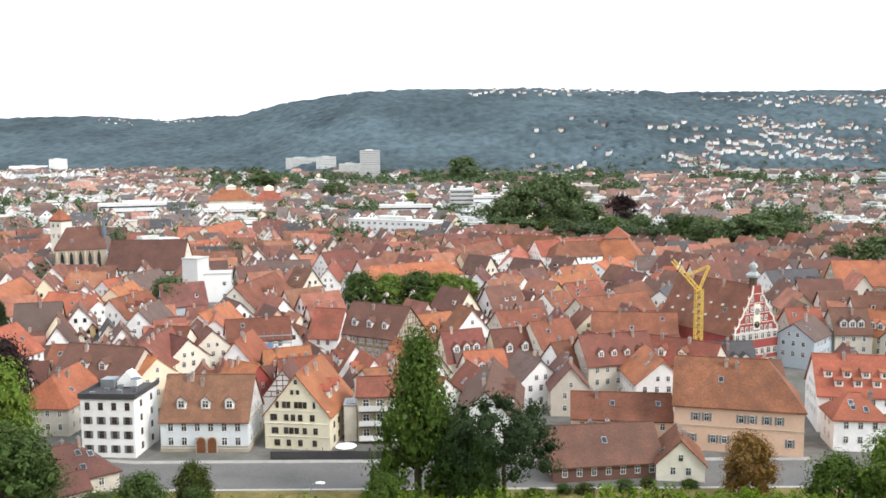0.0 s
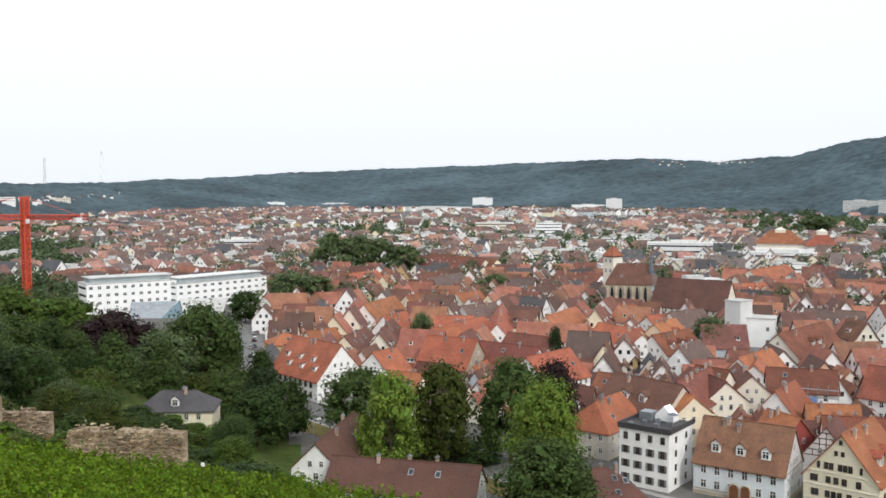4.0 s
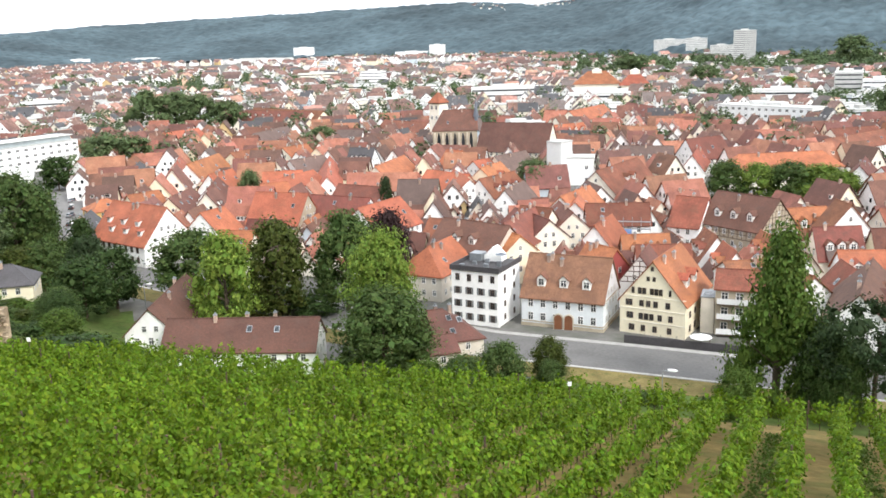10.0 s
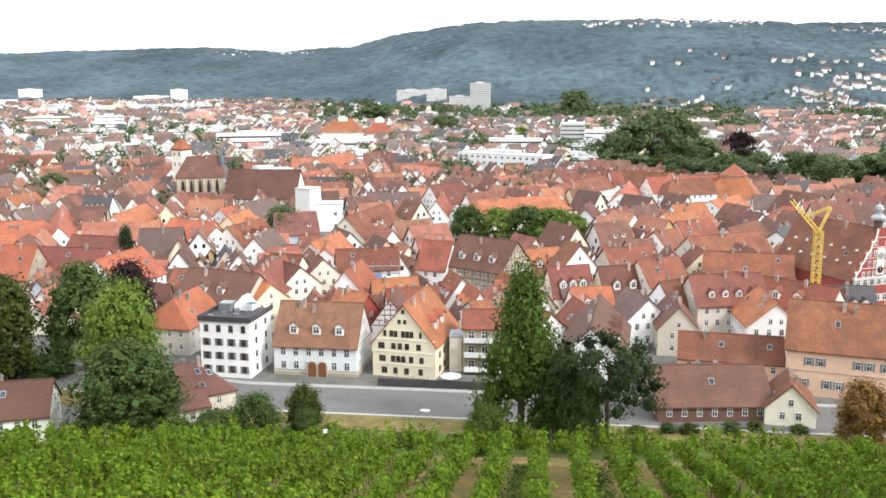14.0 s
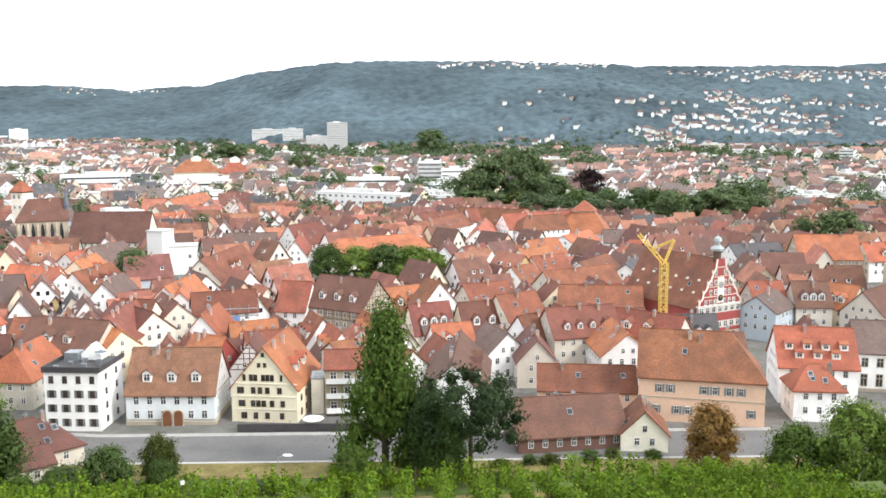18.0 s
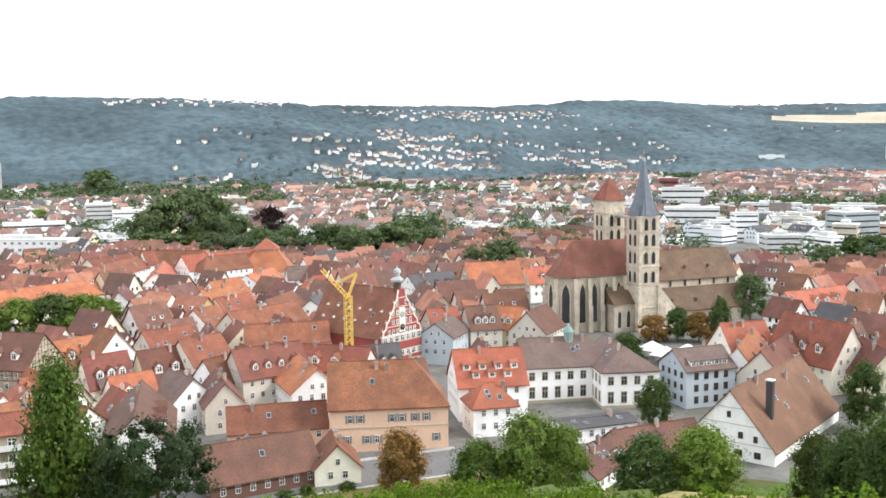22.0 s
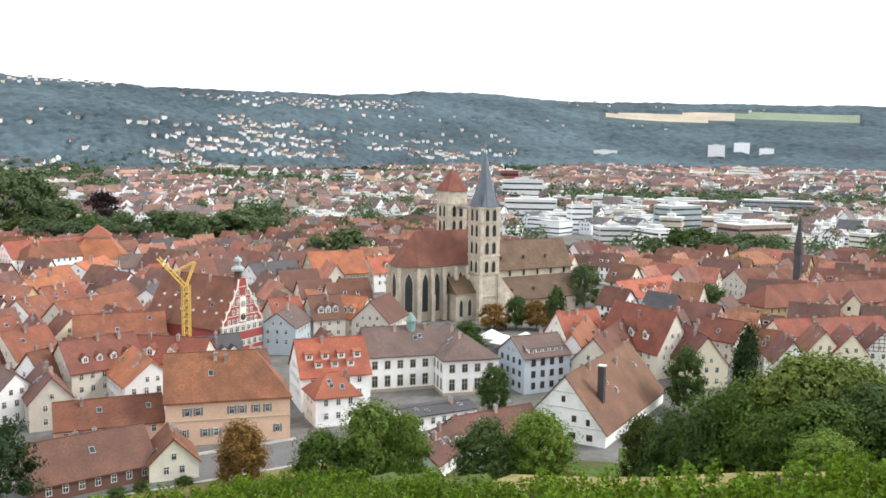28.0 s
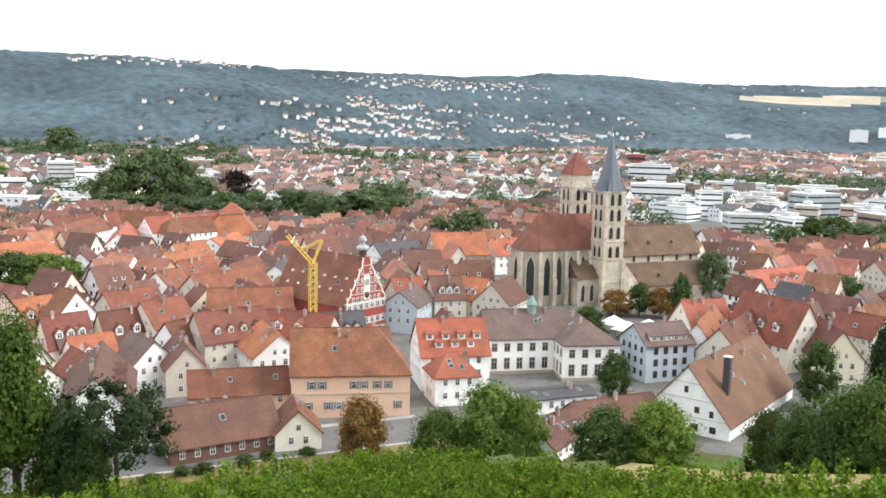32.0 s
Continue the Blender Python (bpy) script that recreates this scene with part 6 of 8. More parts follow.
town_spots = []
for k in range(6000):
    a, r = rnd.uniform(-68, 62), 420 + 1500 * rnd.random() ** 0.8
    x, y = r * math.sin(radians(a)), r * math.cos(radians(a))
    if is_free(x, y, 3.0) and (noise.noise((x * 0.006, y * 0.006, 0)) < -0.12 or rnd.random() < 0.5):
        town_spots.append((x, y, ground_z(x, y), rnd.uniform(9, 18), rnd.uniform(8, 16)))
for k in range(2600):
    a, r = rnd.uniform(-70, -51), rnd.uniform(540, 1520)
    x, y = r * math.sin(radians(a)), r * math.cos(radians(a))
    if wooded(x, y) and is_free(x, y, 3.0):
        town_spots.append((x, y, ground_z(x, y), rnd.uniform(9, 17), rnd.uniform(10, 18)))
for k in range(2300):  # gardens and parks at the foot of the hills
    a = rnd.uniform(-30, 42) if k < 1200 else rnd.uniform(-17, 12)
    r = float(hill_base(a)) - rnd.uniform(-60, 330 if k < 1200 else 650)
    x, y = r * math.sin(radians(a)), r * math.cos(radians(a))
    if noise.noise((x * 0.004, y * 0.004, 3.0)) > -0.1:
        town_spots.append((x, y, ground_z(x, y), rnd.uniform(11, 18), rnd.uniform(12, 20)))
for k in range(1600):
    a, r = rnd.uniform(-8, 30), rnd.uniform(560, 1350)
    x, y = r * math.sin(radians(a)), r * math.cos(radians(a))
    if is_free(x, y, 2.0) and noise.noise((x * 0.007, y * 0.007, 5.0)) > 0.02:
        town_spots.append((x, y, 0, rnd.uniform(9, 16), rnd.uniform(9, 16)))
for k in range(420):  # the belt of trees along the river
    a, r = rnd.uniform(38, 60), rnd.uniform(960, 1110)
    x, y = r * math.sin(radians(a)), r * math.cos(radians(a))
    town_spots.append((x, y, 0, rnd.uniform(9, 16), rnd.uniform(11, 19)))
woodland("town_trees", "green garden and street trees between far houses", town_spots, "grove", 5)

# the vineyard
POST = Shape().tube((0, 0, -0.4), (0, 0, 1.75), 0.045, 0.04, 6).mesh("post", TIMBER)
SLOPE = 0.276


def vine_leaves(rng, length):
    """Leaves of a row of vines: along the row, across it, height over the ground. Each plant is a fan of upright shoots."""
    out, stems = [], []
    v = rng.uniform(0, 0.4)
    while v < length:
        tall = rng.normal(1.62, 0.22) * (0.8 if rng.random() < 0.08 else 1)
        m = int(rng.integers(12, 17))
        sv, su = v + rng.uniform(-0.46, 0.46, m), rng.normal(0, 0.15, m)
        lean_v, lean_u = rng.normal(0, 0.10, m), rng.normal(0, 0.09, m)
        top = np.clip(tall + rng.normal(0, 0.24, m), 0.9, 2.3)
        n = 21
        h = 0.5 + (top[:, None] - 0.5) * np.sort(rng.uniform(0, 1, (m, n)) ** 0.8, 1)
        r = 0.12 * (1.15 - 0.5 * (h - 0.5) / (top[:, None] - 0.5 + 1e-6))
        out.append(np.stack([(sv[:, None] + lean_v[:, None] * h + rng.normal(0, 1, (m, n)) * r).ravel(), (su[:, None] + lean_u[:, None] * h + rng.normal(0, 1, (m, n)) * r).ravel(), h.ravel()], 1))
        stems.append((v, rng.normal(0, 0.04)))
        v += rng.uniform(1.0, 1.25)
    return np.concatenate(out), stems


def vine_row(x, y, z, deg, length, fall, seed):
    """A row of vines on posts, from (x, y) along deg, dropping by fall for each metre."""
    rng = np.random.default_rng(seed)
    row = thing("vine_row", turned(x, y, z, deg), "row of green grapevines on wooden posts", "vine row", "vineyard rows")
    q, stems = vine_leaves(rng, length)
    p = np.stack([q[:, 0], q[:, 1], q[:, 2] - fall * q[:, 0]], 1)
    nr = np.stack([rng.normal(0, 0.3, len(q)), np.sign(q[:, 1] + rng.normal(0, 0.1, len(q))) * 0.8, 0.15 + q[:, 2] * 0.35], 1)
    part("foliage", quads_mesh("foliage", leaf_quads(p, nr, np.full(len(q), 0.094), rng), [LEAF["vine"]]), row)
    s = Shape()
    for v, u in stems:
        s.tube((v, u, -0.2 - fall * v), (v + u, -u, 0.8 - fall * v), 0.035, 0.02, 3)
    part("stems", s.mesh("stems", BARK), row)
    for j in range(int(length // 7) + 1):
        v = min(7.0 * j + 0.3, length)
        part("post", POST, row, "", Matrix.Translation((v, 0, -fall * v)))


lanes = []
for k in range(60):
    x = -80.4 + 2.0 * k
    y0, y1 = 14.0, float(edge_y(x)) - 3.4 if x < 19 else float(np.interp(x, (19, 21.6, 23.6, 25.6, 27.6, 29.6, 31.6, 38), (55, 51, 43, 33, 27.5, 25, 22, 16)))
    if y1 - y0 < 4:
        continue
    vine_row(x, y0, 52.3 - SLOPE * y0, 90, y1 - y0, SLOPE, 100 + k)
    if k % 2:
        lanes.append((x + 1.0, y0, y1))
for k in range(9):  # the last row, which runs along the lower edge
    x0, x1 = -61 + 9.0 * k, -52.6 + 9.0 * k
    ya, yb = float(edge_y(x0)) - 0.5, float(edge_y(x1)) - 0.5
    L = math.hypot(x1 - x0, yb - ya)
    vine_row(x0, ya, 52.3 - SLOPE * ya, math.degrees(math.atan2(yb - ya, x1 - x0)), L, SLOPE * (yb - ya) / L, 300 + k)
rng = np.random.default_rng(77)
blades = []
for x, y0, y1 in lanes:  # every other lane is left to grass
    n = int((y1 - y0) * 70)
    u, y = np.clip(rng.normal(0, 0.33, n), -0.7, 0.7), rng.uniform(y0, y1, n)
    blades.append(np.stack([x + u, y, 52.3 - SLOPE * y + rng.uniform(0.02, 0.16, n)], 1))
blades = np.concatenate(blades)
tagged(new("lane_grass", quads_mesh("lane_grass", leaf_quads(blades, rng.normal(0, 0.6, blades.shape) + np.array([0, -0.3, 0.5]), np.full(len(blades), 0.075), rng), [LEAF["leaf"]])), "green grass growing in the lanes between the vines", "grass", kind="stuff")


# ---- landmarks ----
IVORY, OCHRE, SALMON, REDWALL = WALL["ivory"], WALL["ochre"], WALL["salmon"], WALL["red"]
GLASSY = mat("tinted_curtain_wall", (0.30, 0.34, 0.35), 0.3, 0.15, 1.0)
SLATE = mat("blue_slate", (0.13, 0.15, 0.18), 0.6, 0.15, 2.0, courses=3.0)
NAVETILES = mat("tiles_umber", (0.135, 0.082, 0.048), 0.8, 0.24, 1.0, rnd=0.15, bump=0.4, courses=2.6, stain=(0.085, 0.055, 0.035), hue=0.01)
PALECOPPER = mat("pale_weathered_copper", (0.42, 0.46, 0.46), 0.55, 0.2, 2.0)
COPPER = mat("green_copper", (0.22, 0.34, 0.31), 0.6, 0.15, 2.0)
YELLOW = mat("crane_yellow", (0.74, 0.53, 0.12), 0.5, 0.1, 2.0)
CRANERED = mat("crane_red", (0.55, 0.07, 0.03), 0.5, 0.1, 2.0)
BLACK = mat("black_paint", (0.015, 0.016, 0.018), 0.3, 0.1, 2.0)
RUBBER = mat("rubber", (0.02, 0.02, 0.02), 0.9, 0.1, 2.0)
OAK = mat("stained_oak", (0.16, 0.06, 0.025), 0.6, 0.2, 3.0)
RUBBLE = mat("rubble_stone", (0.36, 0.28, 0.19), 0.95, 0.35, 1.2, rnd=0.3, island=True, bump=0.6, stain=(0.17, 0.10, 0.05))
REDPAINT = WALL["red"]


def block(x, y, ang, L, W, h, wall, floors, bays, z0=None, blind=False):
    """A flat-roofed building with a band of windows on each floor."""
    zb = ground_z(x, y) if z0 is None else z0
    d = math.hypot(x, y)
    word = {WHITE: "white", CONCRETE: "pale grey concrete", IVORY: "ivory", GLASSY: "tinted glass", SANDSTONE: "sandstone", OCHRE: "ochre", SALMON: "salmon", BRICK: "brown brick", REDWALL: "red painted"}[wall]
    ob = thing("apartment_building" if floors > 3 else "office_building", turned(x, y, zb, ang), f"{word} flat-roofed building of {floors} storeys in the valley", "building", "modern buildings")
    part("wall", Shape().box(-L / 2, -W / 2, -25 if z0 else -2, L / 2, W / 2, h).mesh("wall", wall), ob)
    s = Shape().box(-L / 2 - 0.2, -W / 2 - 0.2, h, L / 2 + 0.2, W / 2 + 0.2, h + 0.5)
    part("roof", s.mesh("roof", CONCRETE), ob)
    if not blind:
        part("penthouse", Shape().box(-L * 0.2, -W * 0.2, h + 0.5, L * 0.15, W * 0.25, h + 2.6).mesh("penthouse", CONCRETE), ob)
    fh = h / floors
    ww, step = L / bays * 0.46, L / bays
    if blind:
        for k in range(2):
            part("window", WINDOW, ob, "", pose(L * 0.25, -W / 2, 1.5 + k * 5.0, 0, 0, 0) @ Matrix.Diagonal((1.3, 1, 1.6, 1)))
        return
    if d < 480 or (wall == WHITE and d < 620 and L > 40):
        for k in range(floors):
            for i in range(bays):
                part("window", WINDOW, ob, "", pose(-L / 2 + (i + 0.5) * step, -W / 2, k * fh + fh * 0.33, 0, 0, 0) @ Matrix.Diagonal((ww, 1, fh * 0.42, 1)))
    elif d < 2500:
        for k in range(floors):
            part("window_band", Shape().box(-L / 2 + 0.6, -W / 2 - 0.08, k * fh + fh * 0.36, L / 2 - 0.6, -W / 2 + 0.1, k * fh + fh * (0.64 if d < 1500 else 0.52)).mesh("window_band", GLASS), ob)
    for sx in (-1, 1) if d < 1500 else ():
        for k in range(floors):
            part("side_band", Shape().box(sx * L / 2 - 0.08, -W / 2 + 1.2, k * fh + fh * 0.35, sx * L / 2 + 0.08, W / 2 - 1.2, k * fh + fh * 0.64).mesh("side_band", GLASS), ob)


block(-388.4, 303.0, 68.6, 44.8, 16.0, 15, WHITE, 4, 11)
block(-373.4, 348.0, 85.0, 59.6, 14.0, 13, WHITE, 4, 12)
block(-323.1, 2116.0, 8.7, 68.6, 14.0, 26, CONCRETE, 8, 9)
block(-254.2, 2024.9, 7.2, 43.1, 16.0, 32, CONCRETE, 9, 6)
block(-184.1, 1834.1, 5.7, 41.2, 14.0, 30, CONCRETE, 9, 7)
block(-139.3, 1784.0, 4.5, 38.7, 18.0, 56, CONCRETE, 16, 5)
block(17.6, 845.4, -1.2, 21.3, 30.0, 22, CONCRETE, 6, 6)
block(39.5, 814.6, -2.8, 23.8, 20.0, 17, WHITE, 5, 9)
block(-31.2, 617.1, -30.6, 67.4, 16.0, 12, WHITE, 3, 14)
block(-29.7, 745.6, 2.3, 42.6, 14.0, 14, WHITE, 3, 10)
block(-264.1, 798.1, 18.3, 65.0, 20.0, 14, WHITE, 3, 16, 0.7)
block(-173.5, 782.9, 12.5, 57.8, 20.0, 10, CONCRETE, 2, 12)
block(-1624.3, 2745.3, 30.6, 69.1, 20.0, 34, WHITE, 8, 8, 6.0)
block(-1023.7, 2464.8, 22.6, 45.4, 18.0, 40, WHITE, 9, 6)
block(-1162.6, 2601.6, 24.1, 103.4, 20.0, 18, WHITE, 4, 12, 2.6)
block(-1380.3, 2173.2, 32.4, 103.2, 30.0, 16, WHITE, 3, 14, 0.9)
block(-1216.1, 2340.8, 27.5, 212.0, 40.0, 10, CONCRETE, 2, 20, 1.4)
block(-648.0, 1128.5, 29.9, 54.4, 14.0, 16, IVORY, 4, 12, 0.7)
block(-508.8, 1020.2, 26.5, 31.1, 16.0, 22, WHITE, 6, 8)
block(-161.5, 504.5, 50.7, 30.3, 12.0, 11, WHITE, 3, 7)
block(-98.0, 361.4, -18.8, 6.9, 8.0, 17.5, WHITE, 5, 2, blind=True)
block(-90.5, 366.0, 10.0, 11.0, 10.0, 11, WHITE, 4, 4, blind=True)
block(432.2, 426.1, -52.1, 14.1, 14.0, 16, SANDSTONE, 4, 5)
block(571.6, 1193.1, -25.6, 17.6, 14.0, 20, CONCRETE, 5, 3)
block(549.8, 1654.1, -18.4, 35.3, 14.0, 16, IVORY, 4, 8)
block(593.9, 1648.5, -19.8, 41.0, 14.0, 14, SALMON, 4, 8)
block(213.2, 626.3, -22.3, 15.4, 12.0, 10, WHITE, 3, 5)
block(-655.5, 641.6, 45.6, 35.4, 16.0, 14, WHITE, 3, 8)
block(-515.1, 714.9, 35.8, 37.4, 20.0, 9, GLASSY, 1, 10)
block(-2242.6, 2376.9, 43.3, 59.7, 16.0, 16, WHITE, 3, 6, 9.3)
block(-2226.0, 2685.8, 39.7, 213.3, 20.0, 12, WHITE, 3, 14, 6.2)
block(-1673.5, 2525.5, 33.5, 238.1, 24.0, 12, CONCRETE, 2, 18, -0.7)
block(-1852.5, 1005.7, 61.5, 37.6, 16.0, 22, WHITE, 4, 6, 48.3)
block(-1863.8, 1104.3, 59.4, 105.4, 14.0, 10, WHITE, 2, 12, 40.6)
block(-2016.2, 1350.1, 56.2, 95.3, 14.0, 8, IVORY, 2, 10, 38.2)
block(787.8, 1105.2, -35.5, 26.4, 14.0, 24.69, REDWALL, 2, 6)
block(574.2, 781.4, -36.3, 42.1, 20.0, 24.61, WHITE, 4, 8)
block(468.5, 625.5, -36.8, 43.8, 18.0, 15.6, WHITE, 3, 10)
block(423.8, 531.4, -22.4, 14.9, 14.0, 11.94, WHITE, 3, 5)
block(423.4, 507.2, -22.7, 15.7, 12.0, 18.77, WHITE, 5, 3)
block(518.0, 649.2, -38.6, 11.0, 10.0, 15.11, GLASSY, 5, 3)
block(394.8, 439.8, -23.7, 22.0, 14.0, 9.943, CONCRETE, 3, 8)
block(384.9, 392.5, -94.7, 24.1, 14.0, 13.17, WHITE, 3, 6)
block(637.7, 724.5, -41.4, 56.8, 24.0, 10.36, CONCRETE, 2, 12, -0.7)
block(688.6, 664.2, -46.0, 97.7, 26.0, 10.05, CONCRETE, 2, 14, -1.6)
block(709.0, 566.9, -51.4, 63.5, 18.0, 14.52, GLASSY, 4, 18, -1.3)
block(451.3, 440.0, -0.8, 28.1, 16.0, 22.15, GLASSY, 6, 8)
block(879.7, 876.4, -45.1, 20.0, 14.0, 13.95, OCHRE, 3, 5)
block(488.3, 327.8, -84.4, 12.7, 12.0, 12.15, IVORY, 4, 5)
block(2213.4, 2007.1, -47.8, 50.2, 16.0, 46.84, WHITE, 8, 6, 25.2)
block(2353.5, 2029.8, -49.2, 48.0, 16.0, 41.16, WHITE, 8, 6, 39.6)
block(2355.8, 1933.9, -50.6, 43.0, 16.0, 33.1, WHITE, 6, 5, 30.8)
block(1373.7, 1187.6, -49.2, 25.1, 14.0, 27.31, IVORY, 5, 5)
block(1404.5, 1181.4, -49.9, 20.1, 14.0, 25.37, WHITE, 5, 4)
block(1521.9, 1158.1, -52.7, 65.8, 14.0, 19.49, WHITE, 3, 12, -0.9)
block(1507.0, 1014.5, -56.1, 62.2, 14.0, 17.06, WHITE, 3, 12, -1.0)
block(1891.8, 2153.9, -41.3, 71.2, 14.0, 20.53, WHITE, 2, 6, 30.9)
block(484.5, 404.3, -5.6, 43.6, 22.0, 11.95, BRICK, 2, 10)
block(538.3, 480.5, -48.2, 28.1, 18.0, 9.248, BRICK, 2, 8, -0.6)
block(171.9, 1086.8, -9.0, 31.5, 20.0, 14.2, OCHRE, 3, 8)
block(237.3, 1164.1, -11.5, 45.0, 8.0, 4.767, CONCRETE, 1, 10)
block(297.9, 1246.8, -13.4, 36.9, 8.0, 8.552, CONCRETE, 1, 6)
block(264.6, 827.3, -17.7, 43.4, 18.0, 7.178, WHITE, 2, 10)
block(202.2, 905.1, -12.6, 25.3, 16.0, 10.16, WHITE, 2, 6)
block(904.2, 1944.0, -24.9, 103.3, 16.0, 12.92, WHITE, 3, 10, -0.6)



def lancet(ob, m, w, h, deep=0.25):
    """A pointed church window with a stone surround."""
    arc = [(w / 2, 0), (w / 2, h * 0.72), (w * 0.36, h * 0.86), (0, h), (-w * 0.36, h * 0.86), (-w / 2, h * 0.72), (-w / 2, 0)]
    s = Shape()
    n = len(arc)
    big = [(a * 1.28, b * 1.05 - 0.2) for a, b in arc]
    s.add([(a, -0.18, b) for a, b in arc] + [(a, -0.18, b) for a, b in big] + [(a, 0.05, b) for a, b in arc] + [(a, 0.0, b) for a, b in big],
          [(k, (k + 1) % n, n + (k + 1) % n, n + k)[::-1] for k in range(n)] + [(k, 2 * n + k, 2 * n + (k + 1) % n, (k + 1) % n)[::-1] for k in range(n)] + [(n + k, n + (k + 1) % n, 3 * n + (k + 1) % n, 3 * n + k)[::-1] for k in range(n)])
    f = part("window", s.mesh("window", SANDSTONE), ob, "", m)
    g = Shape().add([(a, -0.03, b) for a, b in arc], [tuple(range(n))[::-1]])
    part("pane", g.mesh("pane", GLASS), f)


def octagon(r, turn=22.5):
    return [(r * math.cos(radians(turn + 45 * k)), r * math.sin(radians(turn + 45 * k))) for k in range(8)]


def great_church():
    """The twin-towered church: choir to the east, nave and aisles to the west."""
    ob = thing("church", turned(178, 264, 0, 0), "large sandstone church with two towers and dark red roofs", "church")
    half = 3.95
    for ty, top in ((0, 39), (21.5, 43.5)):
        s = Shape().box(-half, ty - half, -1, half, ty + half, top)
        for z in (8, 15.5, 22, 28, 33.5, 38.6):
            part("string_course", Shape().box(-half - 0.22, ty - half - 0.22, z, half + 0.22, ty + half + 0.22, z + 0.5).mesh("string_course", SANDSTONE), ob)
        for a in (-1, 1):
            for b in (-1, 1):
                part("corner_buttress", Shape().box(a * half - 0.7, ty + b * half - 0.7, -1, a * half + 0.7, ty + b * half + 0.7, 15.5).mesh("corner_buttress", SANDSTONE), ob)
        tw = part("tower", s.mesh("tower", SANDSTONE), ob, "square sandstone bell tower", None)
        for z in (16.6, 23, 29, 34.3):
            for a, (nx, ny) in ((0, (0, -1)), (-90, (-1, 0)), (90, (1, 0))):
                for u in (-1.45, 1.45):
                    lancet(tw, pose(nx * (half + 0.02) - ny * u, ty + ny * (half + 0.02) + nx * u, z, 0, 0, a), 1.5, 4.2 if z > 16.6 else 4.0)
        if ty == 0:
            s = Shape().cone([(x, y + ty) for x, y in octagon(4.7)], top, (0, ty, 58.5))
            for k in range(4):
                a = radians(90 * k)
                u, w = Vector((math.cos(a), math.sin(a), 0)), Vector((-math.sin(a), math.cos(a), 0))
                p = [u * 4.1 + w * 3.6, u * 4.1 - w * 3.6, u * 2.0]
                s.add([(q.x, q.y + ty, top + (0 if i < 2 else 9.5)) for i, q in enumerate(p)] + [(0, ty, top)], [(0, 2, 1), (0, 1, 3), (1, 2, 3), (2, 0, 3)])
            part("spire", s.mesh("spire", SLATE), ob, "steep blue-grey slate spire")
            part("finial", Shape().tube((0, ty, 58), (0, ty, 61.5), 0.15, 0.05).box(-0.6, ty - 0.08, 60, 0.6, ty + 0.08, 60.2).mesh("finial", METAL), ob)
        else:
            part("tower_roof", Shape().cone([(-4.4, ty - 4.4), (4.4, ty - 4.4), (4.4, ty + 4.4), (-4.4, ty + 4.4)], top, (0, ty, 52.0)).mesh("tower_roof", ROOF["rust"]), ob, "red-brown pyramid roof")
            part("finial", Shape().tube((0, ty, 51.5), (0, ty, 58), 0.2, 0.05).box(-0.5, ty - 0.5, 52.6, 0.5, ty + 0.5, 53.6).mesh("finial", METAL), ob)
            part("gangway", Shape().box(0, 4, 37.4, 1.6, ty - 4, 38.2).mesh("gangway", METAL), ob, "covered bridge between the towers")
    # choir with its five-sided end
    cy = 10.8
    base = [(2, cy - 6.6), (2, cy + 6.6), (-23.5, cy + 6.6), (-29.3, cy + 3.2), (-29.3, cy - 3.2), (-23.5, cy - 6.6)]
    s = Shape().extrude_z(base[::-1], -1, 19)
    part("choir_wall", s.mesh("choir_wall", SANDSTONE), ob, "tall sandstone choir with buttresses")
    eave = [(3, cy - 7.3), (3, cy + 7.3), (-23.8, cy + 7.3), (-30.1, cy + 3.6), (-30.1, cy - 3.6), (-23.8, cy - 7.3)]
    v = [(x, y, 18.8) for x, y in eave] + [(3, cy, 30.4), (-21.5, cy, 30.4)]
    part("choir_roof", Shape().add(v, [(0, 6, 7, 5), (1, 2, 7, 6), (2, 3, 7), (3, 4, 7), (4, 5, 7), (0, 5, 4, 3, 2, 1), (0, 1, 6)]).mesh("choir_roof", ROOF["red"]), ob)
    for x in (-6.8, -11.6, -16.4, -21.0):
        lancet(ob, pose(x, cy - 6.62, 3.2, 0, 0, 0), 2.3, 13.4)
    lancet(ob, pose(-26.45, cy - 4.95, 3.2, 0, 0, -30.4), 2.6, 13.4)
    lancet(ob, pose(-29.32, cy, 3.2, 0, 0, -90), 2.6, 13.4)
    lancet(ob, pose(-26.45, cy + 4.95, 3.2, 0, 0, -149.6), 2.6, 13.4)
    for x, y, a in ((-4.4, cy - 6.6, 0), (-9.2, cy - 6.6, 0), (-14.0, cy - 6.6, 0), (-18.7, cy - 6.6, 0), (-23.6, cy - 6.4, -15), (-29.1, cy - 3.4, -60), (-29.1, cy + 3.4, -120)):
        b = Shape().box(-0.75, -2.0, -1, 0.75, 0.3, 9).box(-0.68, -1.5, 9, 0.68, 0.3, 15).box(-0.6, -0.9, 15, 0.6, 0.3, 18.2)
        part("buttress", b.mesh("buttress", SANDSTONE), ob, "", pose(x, y, 0, 0, 0, a))
    # chapel beside the tower
    part("chapel_wall", Shape().box(-12, -1.5, -1, -3.9, 4.4, 9.5).mesh("chapel_wall", SANDSTONE), ob)
    part("chapel_roof", Shape().add([(-12.4, -2, 9.4), (-3.9, -2, 9.4), (-3.9, 4.3, 15), (-12.4, 4.3, 15), (-12.4, 4.3, 9.4), (-3.9, 4.3, 9.4)], [(0, 1, 2, 3), (0, 3, 4), (1, 5, 2), (0, 4, 5, 1)]).mesh("chapel_roof", NAVETILES), ob)
